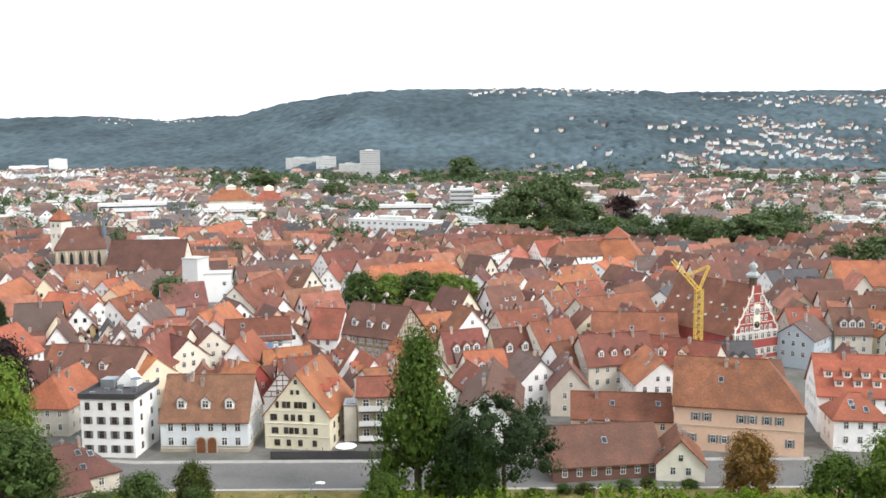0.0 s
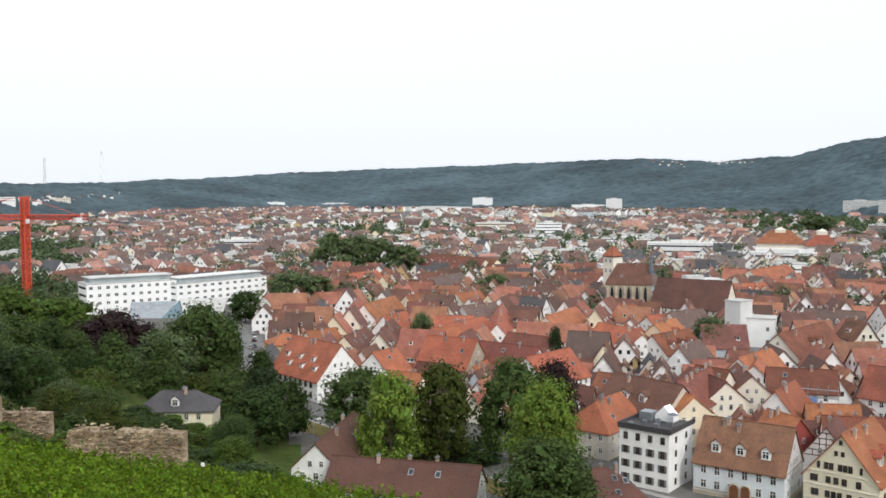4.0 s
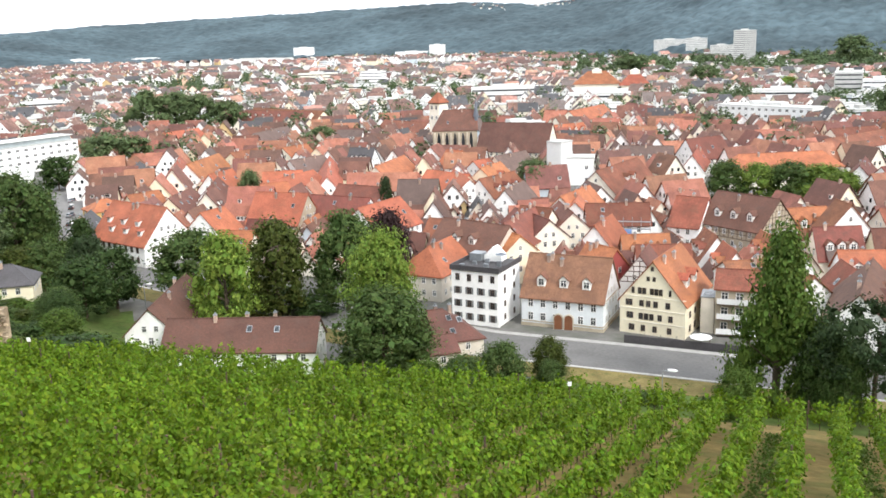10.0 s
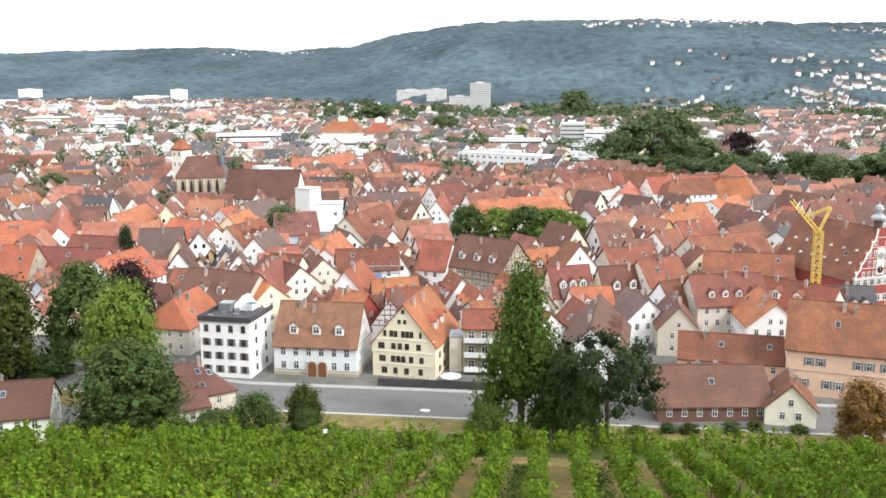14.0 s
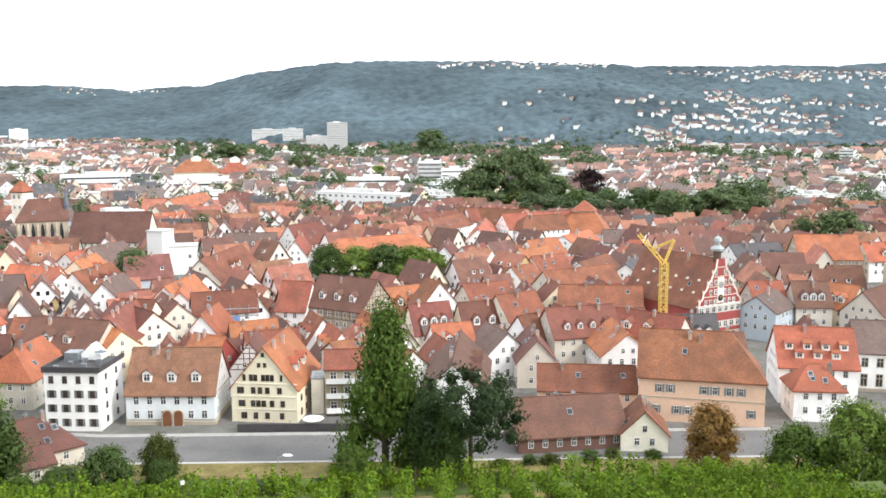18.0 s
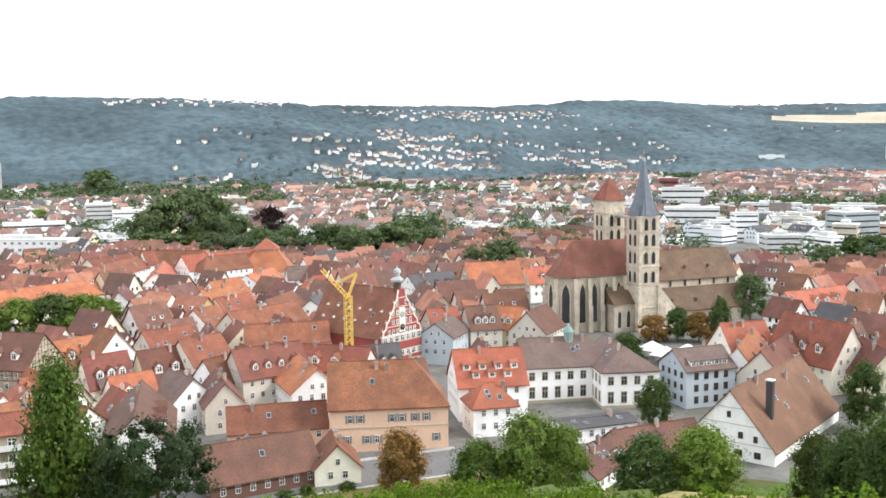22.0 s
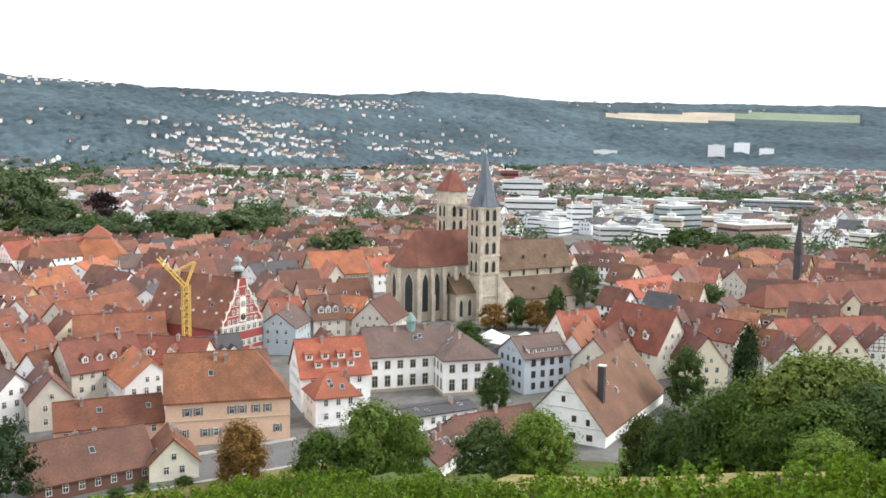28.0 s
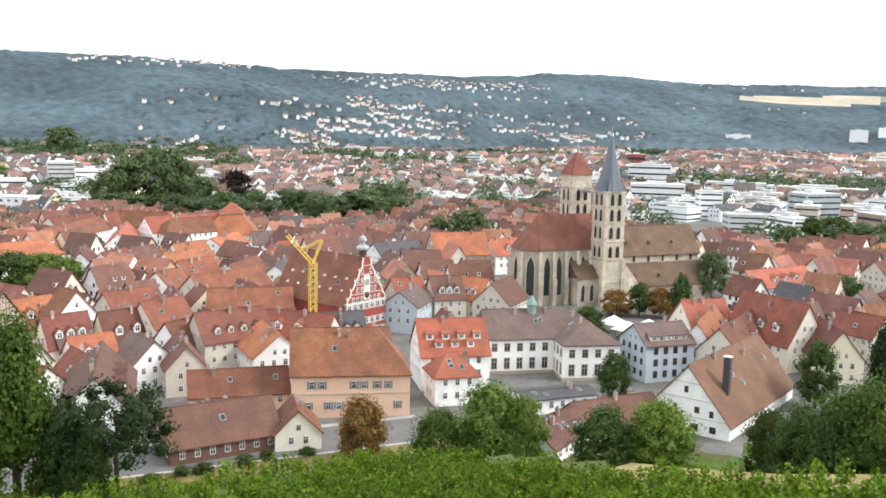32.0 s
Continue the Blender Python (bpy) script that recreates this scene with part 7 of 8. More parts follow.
    for x in (-10, -6.5):
        lancet(ob, pose(x, -1.52, 1.5, 0, 0, 0), 1.4, 6)
    part("stair_wing", Shape().add([(3.8, -3.6, -1), (11, -3.6, -1), (11, 2, -1), (3.8, 2, -1), (3.8, -3.6, 16), (11, -3.6, 7.5), (11, 2, 7.5), (3.8, 2, 16)],
                                   [(3, 2, 1, 0), (4, 5, 6, 7), (0, 1, 5, 4), (1, 2, 6, 5), (2, 3, 7, 6), (3, 0, 4, 7)]).mesh("stair_wing", SANDSTONE), ob, "sloping sandstone stair wing")
    # transept wall behind the tower, nave and aisles
    part("nave_wall", Shape().box(3.9, cy - 6, -1, 43, cy + 6, 16).extrude_x([(cy - 6, 16), (cy + 6, 16), (cy, 25)], 42.6, 43).mesh("nave_wall", SANDSTONE), ob, "pale stone clerestory")
    part("nave_roof", roof_shape(39.5, 12.4, 16, 25.2).mesh("nave_roof", NAVETILES), ob, "", Matrix.Translation((23.4, cy, 0)))
    for sy in (-1, 1):
        y0, y1 = cy + sy * 6, cy + sy * 13.5
        part("aisle_wall", Shape().box(3.9, min(y0, y1), -1, 43.5, max(y0, y1), 5.8).mesh("aisle_wall", SANDSTONE), ob)
        yo = y1 + sy * 0.5
        v = [(3.5, yo, 5.5), (44, yo, 5.5), (44, y0, 12.6), (3.5, y0, 12.6), (3.5, yo, 5.9), (44, yo, 5.9), (44, y0, 13), (3.5, y0, 13)]
        q = [(0, 1, 2, 3), (7, 6, 5, 4), (0, 4, 5, 1), (1, 5, 6, 2), (3, 7, 4, 0)]
        part("aisle_roof", Shape().add(v, q if sy > 0 else [t[::-1] for t in q]).mesh("aisle_roof", NAVETILES), ob)
    for k in range(6):
        lancet(ob, pose(8.5 + k * 6.2, cy - 6.02, 13.2, 0, 0, 0), 1.1, 2.4)
    for k in range(5):
        lancet(ob, pose(12 + k * 7, cy - 13.52, 1.4, 0, 0, 0), 1.2, 3.4)
    lancet(ob, pose(43.52, cy - 9.5, 1.4, 0, 0, 90), 1.6, 5)
    for k in range(3):
        for f, z in ((0.35, 19.4), (0.4, 8.7)):
            y = cy - (3.9 if z > 12 else 10.8)
            dormer_small = Shape().extrude_x([(-0.5, 0), (0.5, 0), (0, 0.9)], -1.0, 1.2)
            part("roof_vent", dormer_small.mesh("roof_vent", NAVETILES), ob, "", pose(12 + k * 10, y, z, 0, 0, 90))
    return ob


great_church()


def town_hall_gable():
    """Curved red and white gable, clock and lantern of the old town hall."""
    ob = thing("town_hall_front", turned(83.2, 242.4, 0, 28), "red and white stepped renaissance gable with clock and pale copper lantern", "town hall")
    w = 7.9
    outline = [(7.9, 10), (7.6, 11.6), (6.6, 12.4), (6.2, 13.9), (5.2, 14.8), (4.6, 16.4), (3.5, 17.4), (2.9, 19.2), (2.0, 20.2), (1.5, 22.8)]
    poly = [(-a, z) for a, z in outline] + [(a, z) for a, z in outline[::-1]]
    n = len(poly)
    part("gable", Shape().add([(a, -0.5, z) for a, z in poly] + [(a, 0.2, z) for a, z in poly], [tuple(range(n))[::-1], tuple(range(n, 2 * n))] + [(k, n + k, n + (k + 1) % n, (k + 1) % n)[::-1] for k in range(n)]).mesh("gable", REDPAINT), ob, "deep red painted gable")
    for sx in (-1, 1):
        edge = [(sx * a, z) for a, z in outline]
        s = Shape()
        v = [(a + sx * 0.12, -0.72, z + 0.05) for a, z in edge] + [(a - sx * 0.2, -0.72, z - 0.1) for a, z in edge] + [(a + sx * 0.12, -0.45, z + 0.05) for a, z in edge] + [(a - sx * 0.2, -0.5, z - 0.1) for a, z in edge]
        m = len(edge)
        q = []
        for k in range(m - 1):
            q += [(k, k + 1, m + k + 1, m + k), (2 * m + k, 2 * m + k + 1, k + 1, k), (m + k, m + k + 1, 3 * m + k + 1, 3 * m + k)]
        part("scroll_edge", s.add(v, q if sx < 0 else [t[::-1] for t in q]).mesh("scroll_edge", WALL["ivory"]), ob, "pale curved gable edge")
        for a, z in (outline[1], outline[3], outline[5], outline[7]):
            part("obelisk", Shape().cone([(x * 0.2, y * 0.2) for x, y in octagon(1)], z + 0.1, (0, 0, z + 1.0)).mesh("obelisk", WALL["ivory"]), ob, "", Matrix.Translation((sx * a, -0.3, 0)))
    for z, a in ((10.0, 7.9), (12.7, 6.2), (15.3, 4.8), (18.0, 3.2), (20.5, 1.9)):
        part("cornice", Shape().box(-a, -0.6, z, a, -0.45, z + 0.15).mesh("cornice", WALL["ivory"]), ob, "white cornice")
        for i in range(-3, 4):
            if i and abs(i) * 1.75 < a - 1.0 and z < 20:
                part("window_surround", Shape().box(i * 1.75 - 0.5, -0.58, z + 0.5, i * 1.75 + 0.5, -0.48, z + 1.95).mesh("window_surround", WALL["ivory"]), ob, "white stone surround")
                part("window", WINDOW, ob, "", pose(i * 1.75, -0.56, z + 0.6, 0, 0, 0) @ Matrix.Diagonal((0.85, 1, 1.3, 1)))
    part("clock_panel", Shape().box(-1.1, -0.72, 10.9, 1.1, -0.5, 17.8).mesh("clock_panel", WALL["ivory"]), ob, "pale clock panel")
    for z in (12.2, 15.8):
        s = Shape()
        ring = [(0.95 * math.cos(radians(30 * k)), 0.95 * math.sin(radians(30 * k))) for k in range(12)]
        s.add([(x, -0.8, z + q) for x, q in ring] + [(x, -0.72, z + q) for x, q in ring], [tuple(range(12))[::-1]] + [(k, (k + 1) % 12, 12 + (k + 1) % 12, 12 + k) for k in range(12)])
        c = part("clock_face", s.mesh("clock_face", METAL if z > 14 else GLASS), ob, "round dial")
        part("clock_hand", Shape().box(-0.06, -0.86, z, 0.06, -0.81, z + 0.75).mesh("clock_hand", YELLOW), c, "gilt hand")
    for z, h, nm, mt in ((10.15, 0.35, "cornice", WHITE), (8.15, 2.0, "window_wall", WALL["greige"]), (5.9, 2.25, "red_band", REDPAINT), (3.9, 2.0, "window_wall", WALL["greige"]), (2.9, 1.0, "red_band", REDPAINT), (-0.5, 3.4, "stone_base", SANDSTONE)):
        part(nm, Shape().box(-w - (0.25 if nm == "cornice" else 0), -0.6 if nm != "red_band" else -0.72, z, w + (0.25 if nm == "cornice" else 0), 0.1, z + h).mesh(nm, mt), ob)
    for z in (8.35, 4.1):
        for i in range(7):
            part("window", WINDOW, ob, "", pose(-6.9 + 2.3 * i, -0.62, z, 0, 0, 0) @ Matrix.Diagonal((1.5, 1, 1.6, 1)))
    for i in range(3):
        lancet(ob, pose(-5.2 + 5.2 * i, -0.62, -0.3, 0, 0, 0), 2.4, 3.0)
    part("lantern", Shape().extrude_z(octagon(1.1), 21.8, 25.2).mesh("lantern", TIMBER), ob, "open timber lantern", Matrix.Translation((0, 1.0, 0)))
    d = Shape()
    prof = ((1.9, 24.9), (2.0, 25.5), (1.2, 26.1), (0.75, 26.3), (0.75, 27.3), (1.25, 27.5), (1.0, 28.3), (0.14, 28.9), (0.05, 29.6))
    for (r0, z0), (r1, z1) in zip(prof, prof[1:]):
        d.add([(x, y, z0) for x, y in octagon(r0)] + [(x, y, z1) for x, y in octagon(r1)], [(k, (k + 1) % 8, 8 + (k + 1) % 8, 8 + k) for k in range(8)])
    part("dome", d.mesh("dome", PALECOPPER), ob, "double domed roof of pale weathered copper", Matrix.Translation((0, 1.0, 0)))


town_hall_gable()


def lattice(s, p, q, width, bays, bar=0.12):
    """A square lattice boom from p to q, added to the shape s."""
    p, q = Vector(p), Vector(q)
    a = (q - p).normalized()
    u = a.cross(Vector((0, 0, 1)))
    u = u.normalized() if u.length > 0.1 else Vector((1, 0, 0))
    w = a.cross(u).normalized()
    c = [(u * x + w * y) * width / 2 for x, y in ((-1, -1), (1, -1), (1, 1), (-1, 1))]
    for k in c:
        s.tube(p + k, q + k, bar, bar, 4)
    for i in range(bays):
        m, n = p.lerp(q, i / bays), p.lerp(q, (i + 1) / bays)
        for k in range(4):
            s.tube(m + c[k], n + c[(k + 1) % 4], bar * 0.6, bar * 0.6, 3)
            s.tube(m + c[k], m + c[(k + 1) % 4], bar * 0.6, bar * 0.6, 3)


def crane(x, y, mast, ends, material, label, width, bar, cab_at=None):
    ob = thing("crane", turned(x, y, 0, 0), label, "crane", "construction cranes")
    s = Shape()
    lattice(s, (0, 0, 0), (0, 0, mast), width, int(mast / width), bar)
    part("mast", s.mesh("mast", material), ob)
    part("base", Shape().box(-2.2, -2.2, -0.5, 2.2, 2.2, 0.8).mesh("base", CONCRETE), ob)
    for nm, p, q, wd in ends:
        s = Shape()
        lattice(s, p, q, wd, max(3, int((Vector(q) - Vector(p)).length / 2.2)), bar * 0.8)
        part(nm, s.mesh(nm, material), ob)
    if cab_at:
        a, b, c = cab_at
        part("cab", Shape().box(a - 0.9, b - 0.9, c - 1.1, a + 0.9, b + 0.9, c + 1.1).mesh("cab", WHITE), ob, "white operator cab")
    return ob


crane(63.8, 227.2, 24.4, (("jib", (0, 0, 24.0), (-6.3, 1.7, 31.4), 0.8), ("strut", (0, 0, 24.0), (2.2, -0.6, 30.1), 0.45), ("counter_jib", (-3.4, 0.8, 27.4), (2.2, -0.6, 30.1), 0.4)), YELLOW, "yellow folding tower crane standing among the roofs", 1.7, 0.17)
red = crane(-420, 267.6, 58, (("jib", (0, 0, 48), (-53, -95, 48.5), 2.1), ("counter_jib", (0, 0, 48), (16.5, 24, 47.6), 2.1)), CRANERED, "tall red tower crane with a long jib above the trees", 2.6, 0.5, (1.5, 0, 46))
part("counterweight", Shape().box(12.5, 17.5, 45, 16, 24, 47.5).mesh("counterweight", WHITE), red, "pale counterweight")
part("tie_rod", Shape().tube((0, 0, 58), (14, 21, 48.5), 0.15, 0.15, 4).tube((0, 0, 58), (-28, -50, 49), 0.15, 0.15, 4).mesh("tie_rod", CRANERED), red)

for x, y, h in ((-3770, 2806, 250), (-3915, 2601, 218)):
    ob = thing("power_station_chimney", turned(x, y, 0, 0), "very tall slender white chimney at the horizon", "chimney", "power station chimneys")
    part("shaft", Shape().tube((0, 0, 0), (0, 0, h), 9, 5, 12).mesh("shaft", WHITE), ob)
    part("rim", Shape().tube((0, 0, h), (0, 0, h + 4), 5.6, 5.6, 12).mesh("rim", CONCRETE), ob)


def flat_house():
    """Four white storeys, grey shutters and a dark roof terrace."""
    ob = thing("terrace_house", turned(-65.6, 181.5, 0, -5), "white four-storey house with shutters and a cluttered dark roof terrace", "house")
    L, W, h = 10.9, 11.5, 11.8
    part("wall", Shape().box(-L / 2, -W / 2, -2, L / 2, W / 2, h).mesh("wall", WALL["white"]), ob)
    s = Shape().box(-L / 2 - 0.3, -W / 2 - 0.3, h, L / 2 + 0.3, W / 2 + 0.3, h + 0.3)
    part("roof_terrace", s.mesh("roof_terrace", ROOF["slate"]), ob, "dark grey terrace deck")
    for x0, y0, x1, y1 in ((-L / 2 - 0.3, -W / 2 - 0.3, L / 2 + 0.3, -W / 2 - 0.15), (L / 2 + 0.15, -W / 2, L / 2 + 0.3, W / 2), (-L / 2 - 0.3, -W / 2, -L / 2 - 0.15, W / 2)):
        part("parapet", Shape().box(x0, y0, h + 0.3, x1, y1, h + 1.1).mesh("parapet", ROOF["slate"]), ob)
    for k in range(4):
        for i in range(4):
            part("window", DARKSHUTTERED if k < 3 else BROWNWINDOW, ob, "", pose(-4.0 + 2.7 * i, -W / 2, 1.0 + 2.85 * k, 0, 0, 0) @ Matrix.Diagonal((0.95, 1, 1.5, 1)))
        for i in range(2):
            part("window", BROWNWINDOW, ob, "", pose(L / 2, -2.5 + 5 * i, 1.0 + 2.85 * k, 0, 0, 90) @ Matrix.Diagonal((0.8, 1, 1.3, 1)))
    g = Shape().extrude_x([(-2, 0), (2, 0), (2, 1.2), (0, 3.2), (-2, 1.2)], 0, 3)
    me = g.mesh("gable_dormer", WALL["white"])
    me.transform(Matrix.Rotation(radians(90), 4, "Z"))
    part("gable_dormer", me, ob, "white gabled roof exit", Matrix.Translation((0.5, 2.5, h + 0.3)))
    part("parasol", Shape().cone([(1.3 * math.cos(k), 1.3 * math.sin(k)) for k in (0, 1.05, 2.1, 3.15, 4.2, 5.25)], h + 2.4, (0, 0, h + 2.9)).tube((0, 0, h), (0, 0, h + 2.5), 0.04, 0.04, 5).mesh("parasol", SLATE), ob, "blue parasol", Matrix.Translation((3.2, 1.0, 0)))
    for k in range(5):
        part("planter", Shape().box(-0.5, -0.3, h + 0.3, 0.5, 0.3, h + 0.8 + 0.15 * k).mesh("planter", METAL), ob, "", Matrix.Translation((-4 + 1.9 * k, -3.5 + (k % 3) * 2.4, 0)))
    part("roof_shed", Shape().box(-4.6, 1.5, h + 0.3, -1.8, 4.4, h + 2.0).mesh("roof_shed", METAL), ob)


flat_house()

# the pair of arched doors, on the white house by the road
for x in (-48.6, -46.4):
    ob = thing("arched_door", turned(x, 178.05, 0, 4), "brown wooden arched double door beside the road", "door", "arched doors")
    arc = [(0.85, 0), (0.85, 2.3)] + [(0.85 * math.cos(radians(a)), 2.3 + 0.85 * math.sin(radians(a))) for a in (30, 60, 90, 120, 150)] + [(-0.85, 2.3), (-0.85, 0)]
    n = len(arc)
    big = [(a * 1.22, b * 1.06) for a, b in arc]
    part("leaf", Shape().add([(a, -0.1, b) for a, b in arc], [tuple(range(n))[::-1]]).mesh("leaf", OAK), ob)
    part("surround", Shape().add([(a, -0.2, b) for a, b in arc] + [(a, -0.2, b) for a, b in big] + [(a, 0.3, b) for a, b in big], [(k, k + 1, n + k + 1, n + k)[::-1] for k in range(n - 1)] + [(n + k, n + k + 1, 2 * n + k + 1, 2 * n + k)[::-1] for k in range(n - 1)]).mesh("surround", SANDSTONE), ob, "stone arch")

def pavilion():
    """The corner pavilion of the school: a two-tiered pyramid of orange tiles."""
    ob = thing("school_pavilion", turned(84, 441, 0, -14), "white school pavilion with a two-tiered orange pyramid roof", "building")
    sq = [(-1, -1), (1, -1), (1, 1), (-1, 1)]
    part("wall", Shape().box(-11.5, -11.5, -1, 11.5, 11.5, 7).mesh("wall", WALL["white"]), ob)
    part("lower_roof", Shape().extrude_z([(a * 12.5, b * 12.5) for a, b in sq], 6.6, 16.0, 0, 0.42).mesh("lower_roof", ROOF["orange"]), ob, "wide lower skirt of orange tiles")
    part("clerestory", Shape().box(-4.9, -4.9, 15.5, 4.9, 4.9, 16.9).mesh("clerestory", WALL["ivory"]), ob)
    part("upper_roof", Shape().cone([(a * 6.0, b * 6.0) for a, b in sq], 16.7, (0, 0, 21.6)).mesh("upper_roof", ROOF["orange"]), ob, "small upper pyramid roof")
    for i in range(5):
        part("window", WINDOW, ob, "", pose(-8.4 + 4.2 * i, -11.5, 1.6, 0, 0, 0) @ Matrix.Diagonal((1.7, 1, 3.4, 1)))
        part("window", WINDOW, ob, "", pose(-11.5, -8.4 + 4.2 * i, 1.6, 0, 0, -90) @ Matrix.Diagonal((1.7, 1, 3.4, 1)))


pavilion()


def market_hall():
    """The large pale hall in the valley with two orange hipped roofs."""
    ob = thing("festival_hall", turned(-188, 873, 0, 12), "large pale hall with two orange hipped roofs in the valley", "building")
    part("wall", Shape().box(-36, -16, -1, 36, 18, 9).mesh("wall", WHITE), ob)
    for x, y, L, w, h, top in ((-12, 2, 42, 30, 14, 24.5), (23, -2, 27, 26, 12.5, 23.5)):
        part("upper_wall", Shape().box(x - L / 2 + 1, y - w / 2 + 1, 8, x + L / 2 - 1, y + w / 2 - 1, h).mesh("upper_wall", WALL["ivory"]), ob)
        part("roof", roof_shape(L, w, h, top, 1, 1, 1.2).mesh("roof", ROOF["orange"]), ob, "", Matrix.Translation((x, y, 0)))
        part("roof_lantern", Shape().extrude_z([(-4.5, -3), (4.5, -3), (4.5, 3), (-4.5, 3)], top - 3, top + 0.8).cone([(-5, -3.5), (5, -3.5), (5, 3.5), (-5, 3.5)], top + 0.8, (0, 0, top + 3.2)).mesh("roof_lantern", WALL["ivory"]), ob, "pale roof lantern", Matrix.Translation((x, y, 0)))


market_hall()

# ---- the road at the foot of the vineyard ----
ROADX = [-170 + 10 * k for k in range(25)]


VERGE = mat("dry_verge_grass", (0.21, 0.17, 0.07), 0.95, 0.25, 1.2, stain=(0.075, 0.095, 0.03))
VERGE.node_tree.nodes["Principled BSDF"].inputs["Specular IOR Level"].default_value = 0.1


def strip(name, y0, y1, z, material, label, cat):
    """A band of road surface along the foot of the hill; y0, y1 shift it across."""
    v, f = [], []
    for k, x in enumerate(ROADX):
        yc = 165.0 + np.interp(x, (-170, -100, -60, 70), (26, 8, 0, -1.5))
        for y, h in ((y0, -0.6), (y0, z), (y1, z), (y1, -0.6)):
            v.append((x, yc + y, h))
    for k in range(len(ROADX) - 1):
        a, b = 4 * k, 4 * k + 4
        f += [(a, b, b + 1, a + 1), (a + 1, b + 1, b + 2, a + 2), (a + 2, b + 2, b + 3, a + 3)]
    tagged(new(name, mesh_of(name, v, f, [material])), label, cat, kind="structure")


strip("road", -7.0, 6.5, 0.03, ASPHALT, "grey asphalt road below the vineyard", "road")
strip("pavement", -7.8, -7.0, 0.15, PAVE, "narrow pale pavement with a raised kerb", "pavement")
strip("grass_verge", -15.0, -7.8, 0.08, VERGE, "strip of dry brownish grass below the road", "grass")
strip("footway", 6.5, 8.2, 0.14, PAVE, "narrow footway in front of the houses", "pavement")
wallet = thing("garden_wall", turned(-17, 173.5, 0, -1), "low dark garden wall with a fence by the road", "wall")
part("wall", Shape().box(-17, -0.2, 0, 13, 0.2, 1.6).mesh("wall", ROOF["slate"]), wallet)
for k in range(9):
    part("fence_post", Shape().box(-0.05, -0.05, 1.5, 0.05, 0.05, 2.3).mesh("fence_post", TIMBER), wallet, "", Matrix.Translation((-13 + 3.1 * k, 0, 0)))
par = thing("parasol", turned(-19.4, 174.8, 0, 0), "open white parasol in a beer garden", "parasol")
part("pole", Shape().tube((0, 0, 0), (0, 0, 2.7), 0.04, 0.04).mesh("pole", TIMBER), par)
part("canopy", Shape().cone([(2.2 * math.cos(radians(45 * k)), 2.2 * math.sin(radians(45 * k))) for k in range(8)], 2.2, (0, 0, 2.9)).mesh("canopy", WHITE), par)


def car(x, y, ang, paint, label):
    ob = thing("car", turned(x, y, ground_z(x, y) + 0.04, ang), label, "car", "parked cars")
    body = [(-2.1, 0.35), (2.1, 0.35), (2.15, 0.65), (1.9, 0.85), (0.9, 0.95), (-1.9, 1.0), (-2.15, 0.75)]
    s = Shape().extrude_x([(a, b) for a, b in body], -0.86, 0.86)
    me = s.mesh("body", paint)
    me.transform(Matrix.Rotation(radians(-90), 4, "Z"))
    b = part("body", me, ob)
    cab = Shape().add([(-1.9, -0.78, 0.98), (1.0, -0.78, 0.94), (1.0, 0.78, 0.94), (-1.9, 0.78, 0.98), (-1.4, -0.62, 1.45), (0.25, -0.62, 1.48), (0.25, 0.62, 1.48), (-1.4, 0.62, 1.45)],
                      [(0, 1, 5, 4), (1, 2, 6, 5), (2, 3, 7, 6), (3, 0, 4, 7)], 0).add([(-1.4, -0.62, 1.45), (0.25, -0.62, 1.48), (0.25, 0.62, 1.48), (-1.4, 0.62, 1.45)], [(0, 1, 2, 3)], 1)
    part("cabin", cab.mesh("cabin", GLASS, paint), ob, "dark glazed cabin")
    for a in (-1.35, 1.35):
        for c in (-0.8, 0.8):
            w = part("wheel", Shape().tube((0, -0.1, 0), (0, 0.1, 0), 0.33, 0.33, 12).mesh("wheel", RUBBER), ob, "", Matrix.Translation((a, c, 0.33)))
            part("rim", Shape().tube((0, -0.12, 0), (0, 0.12, 0), 0.2, 0.2, 8).mesh("rim", METAL), w)
    for c in (-0.6, 0.6):
        part("headlight", Shape().box(2.05, c - 0.18, 0.62, 2.17, c + 0.18, 0.78).mesh("headlight", WHITE), ob)
        part("tail_light", Shape().box(-2.17, c - 0.18, 0.72, -2.08, c + 0.18, 0.88).mesh("tail_light", CRANERED), ob)
    return ob


for k in range(12):
    x, y = -216 - 6.2 * k + (k % 3) * 0.4, 214 + 6.6 * k
    car(x + (5 if k % 2 else 0), y - (4 if k % 2 else 0), 133, (BLACK, WHITE, METAL, SLATE)[k % 4], ("black", "white", "silver", "dark blue")[k % 4] + " car parked along the side street")
v = []
for x, y in ((-190, 186), (-215, 212), (-265, 262), (-292, 292), (-330, 340)):
    v += [(x - 6, y - 6, 0.05), (x + 6, y + 5, 0.05)]
tagged(new("side_street", mesh_of("side_street", v, [(2 * k, 2 * k + 1, 2 * k + 3, 2 * k + 2) for k in range(4)], [ASPHALT])), "grey asphalt side street lined with cars", "street", kind="structure")


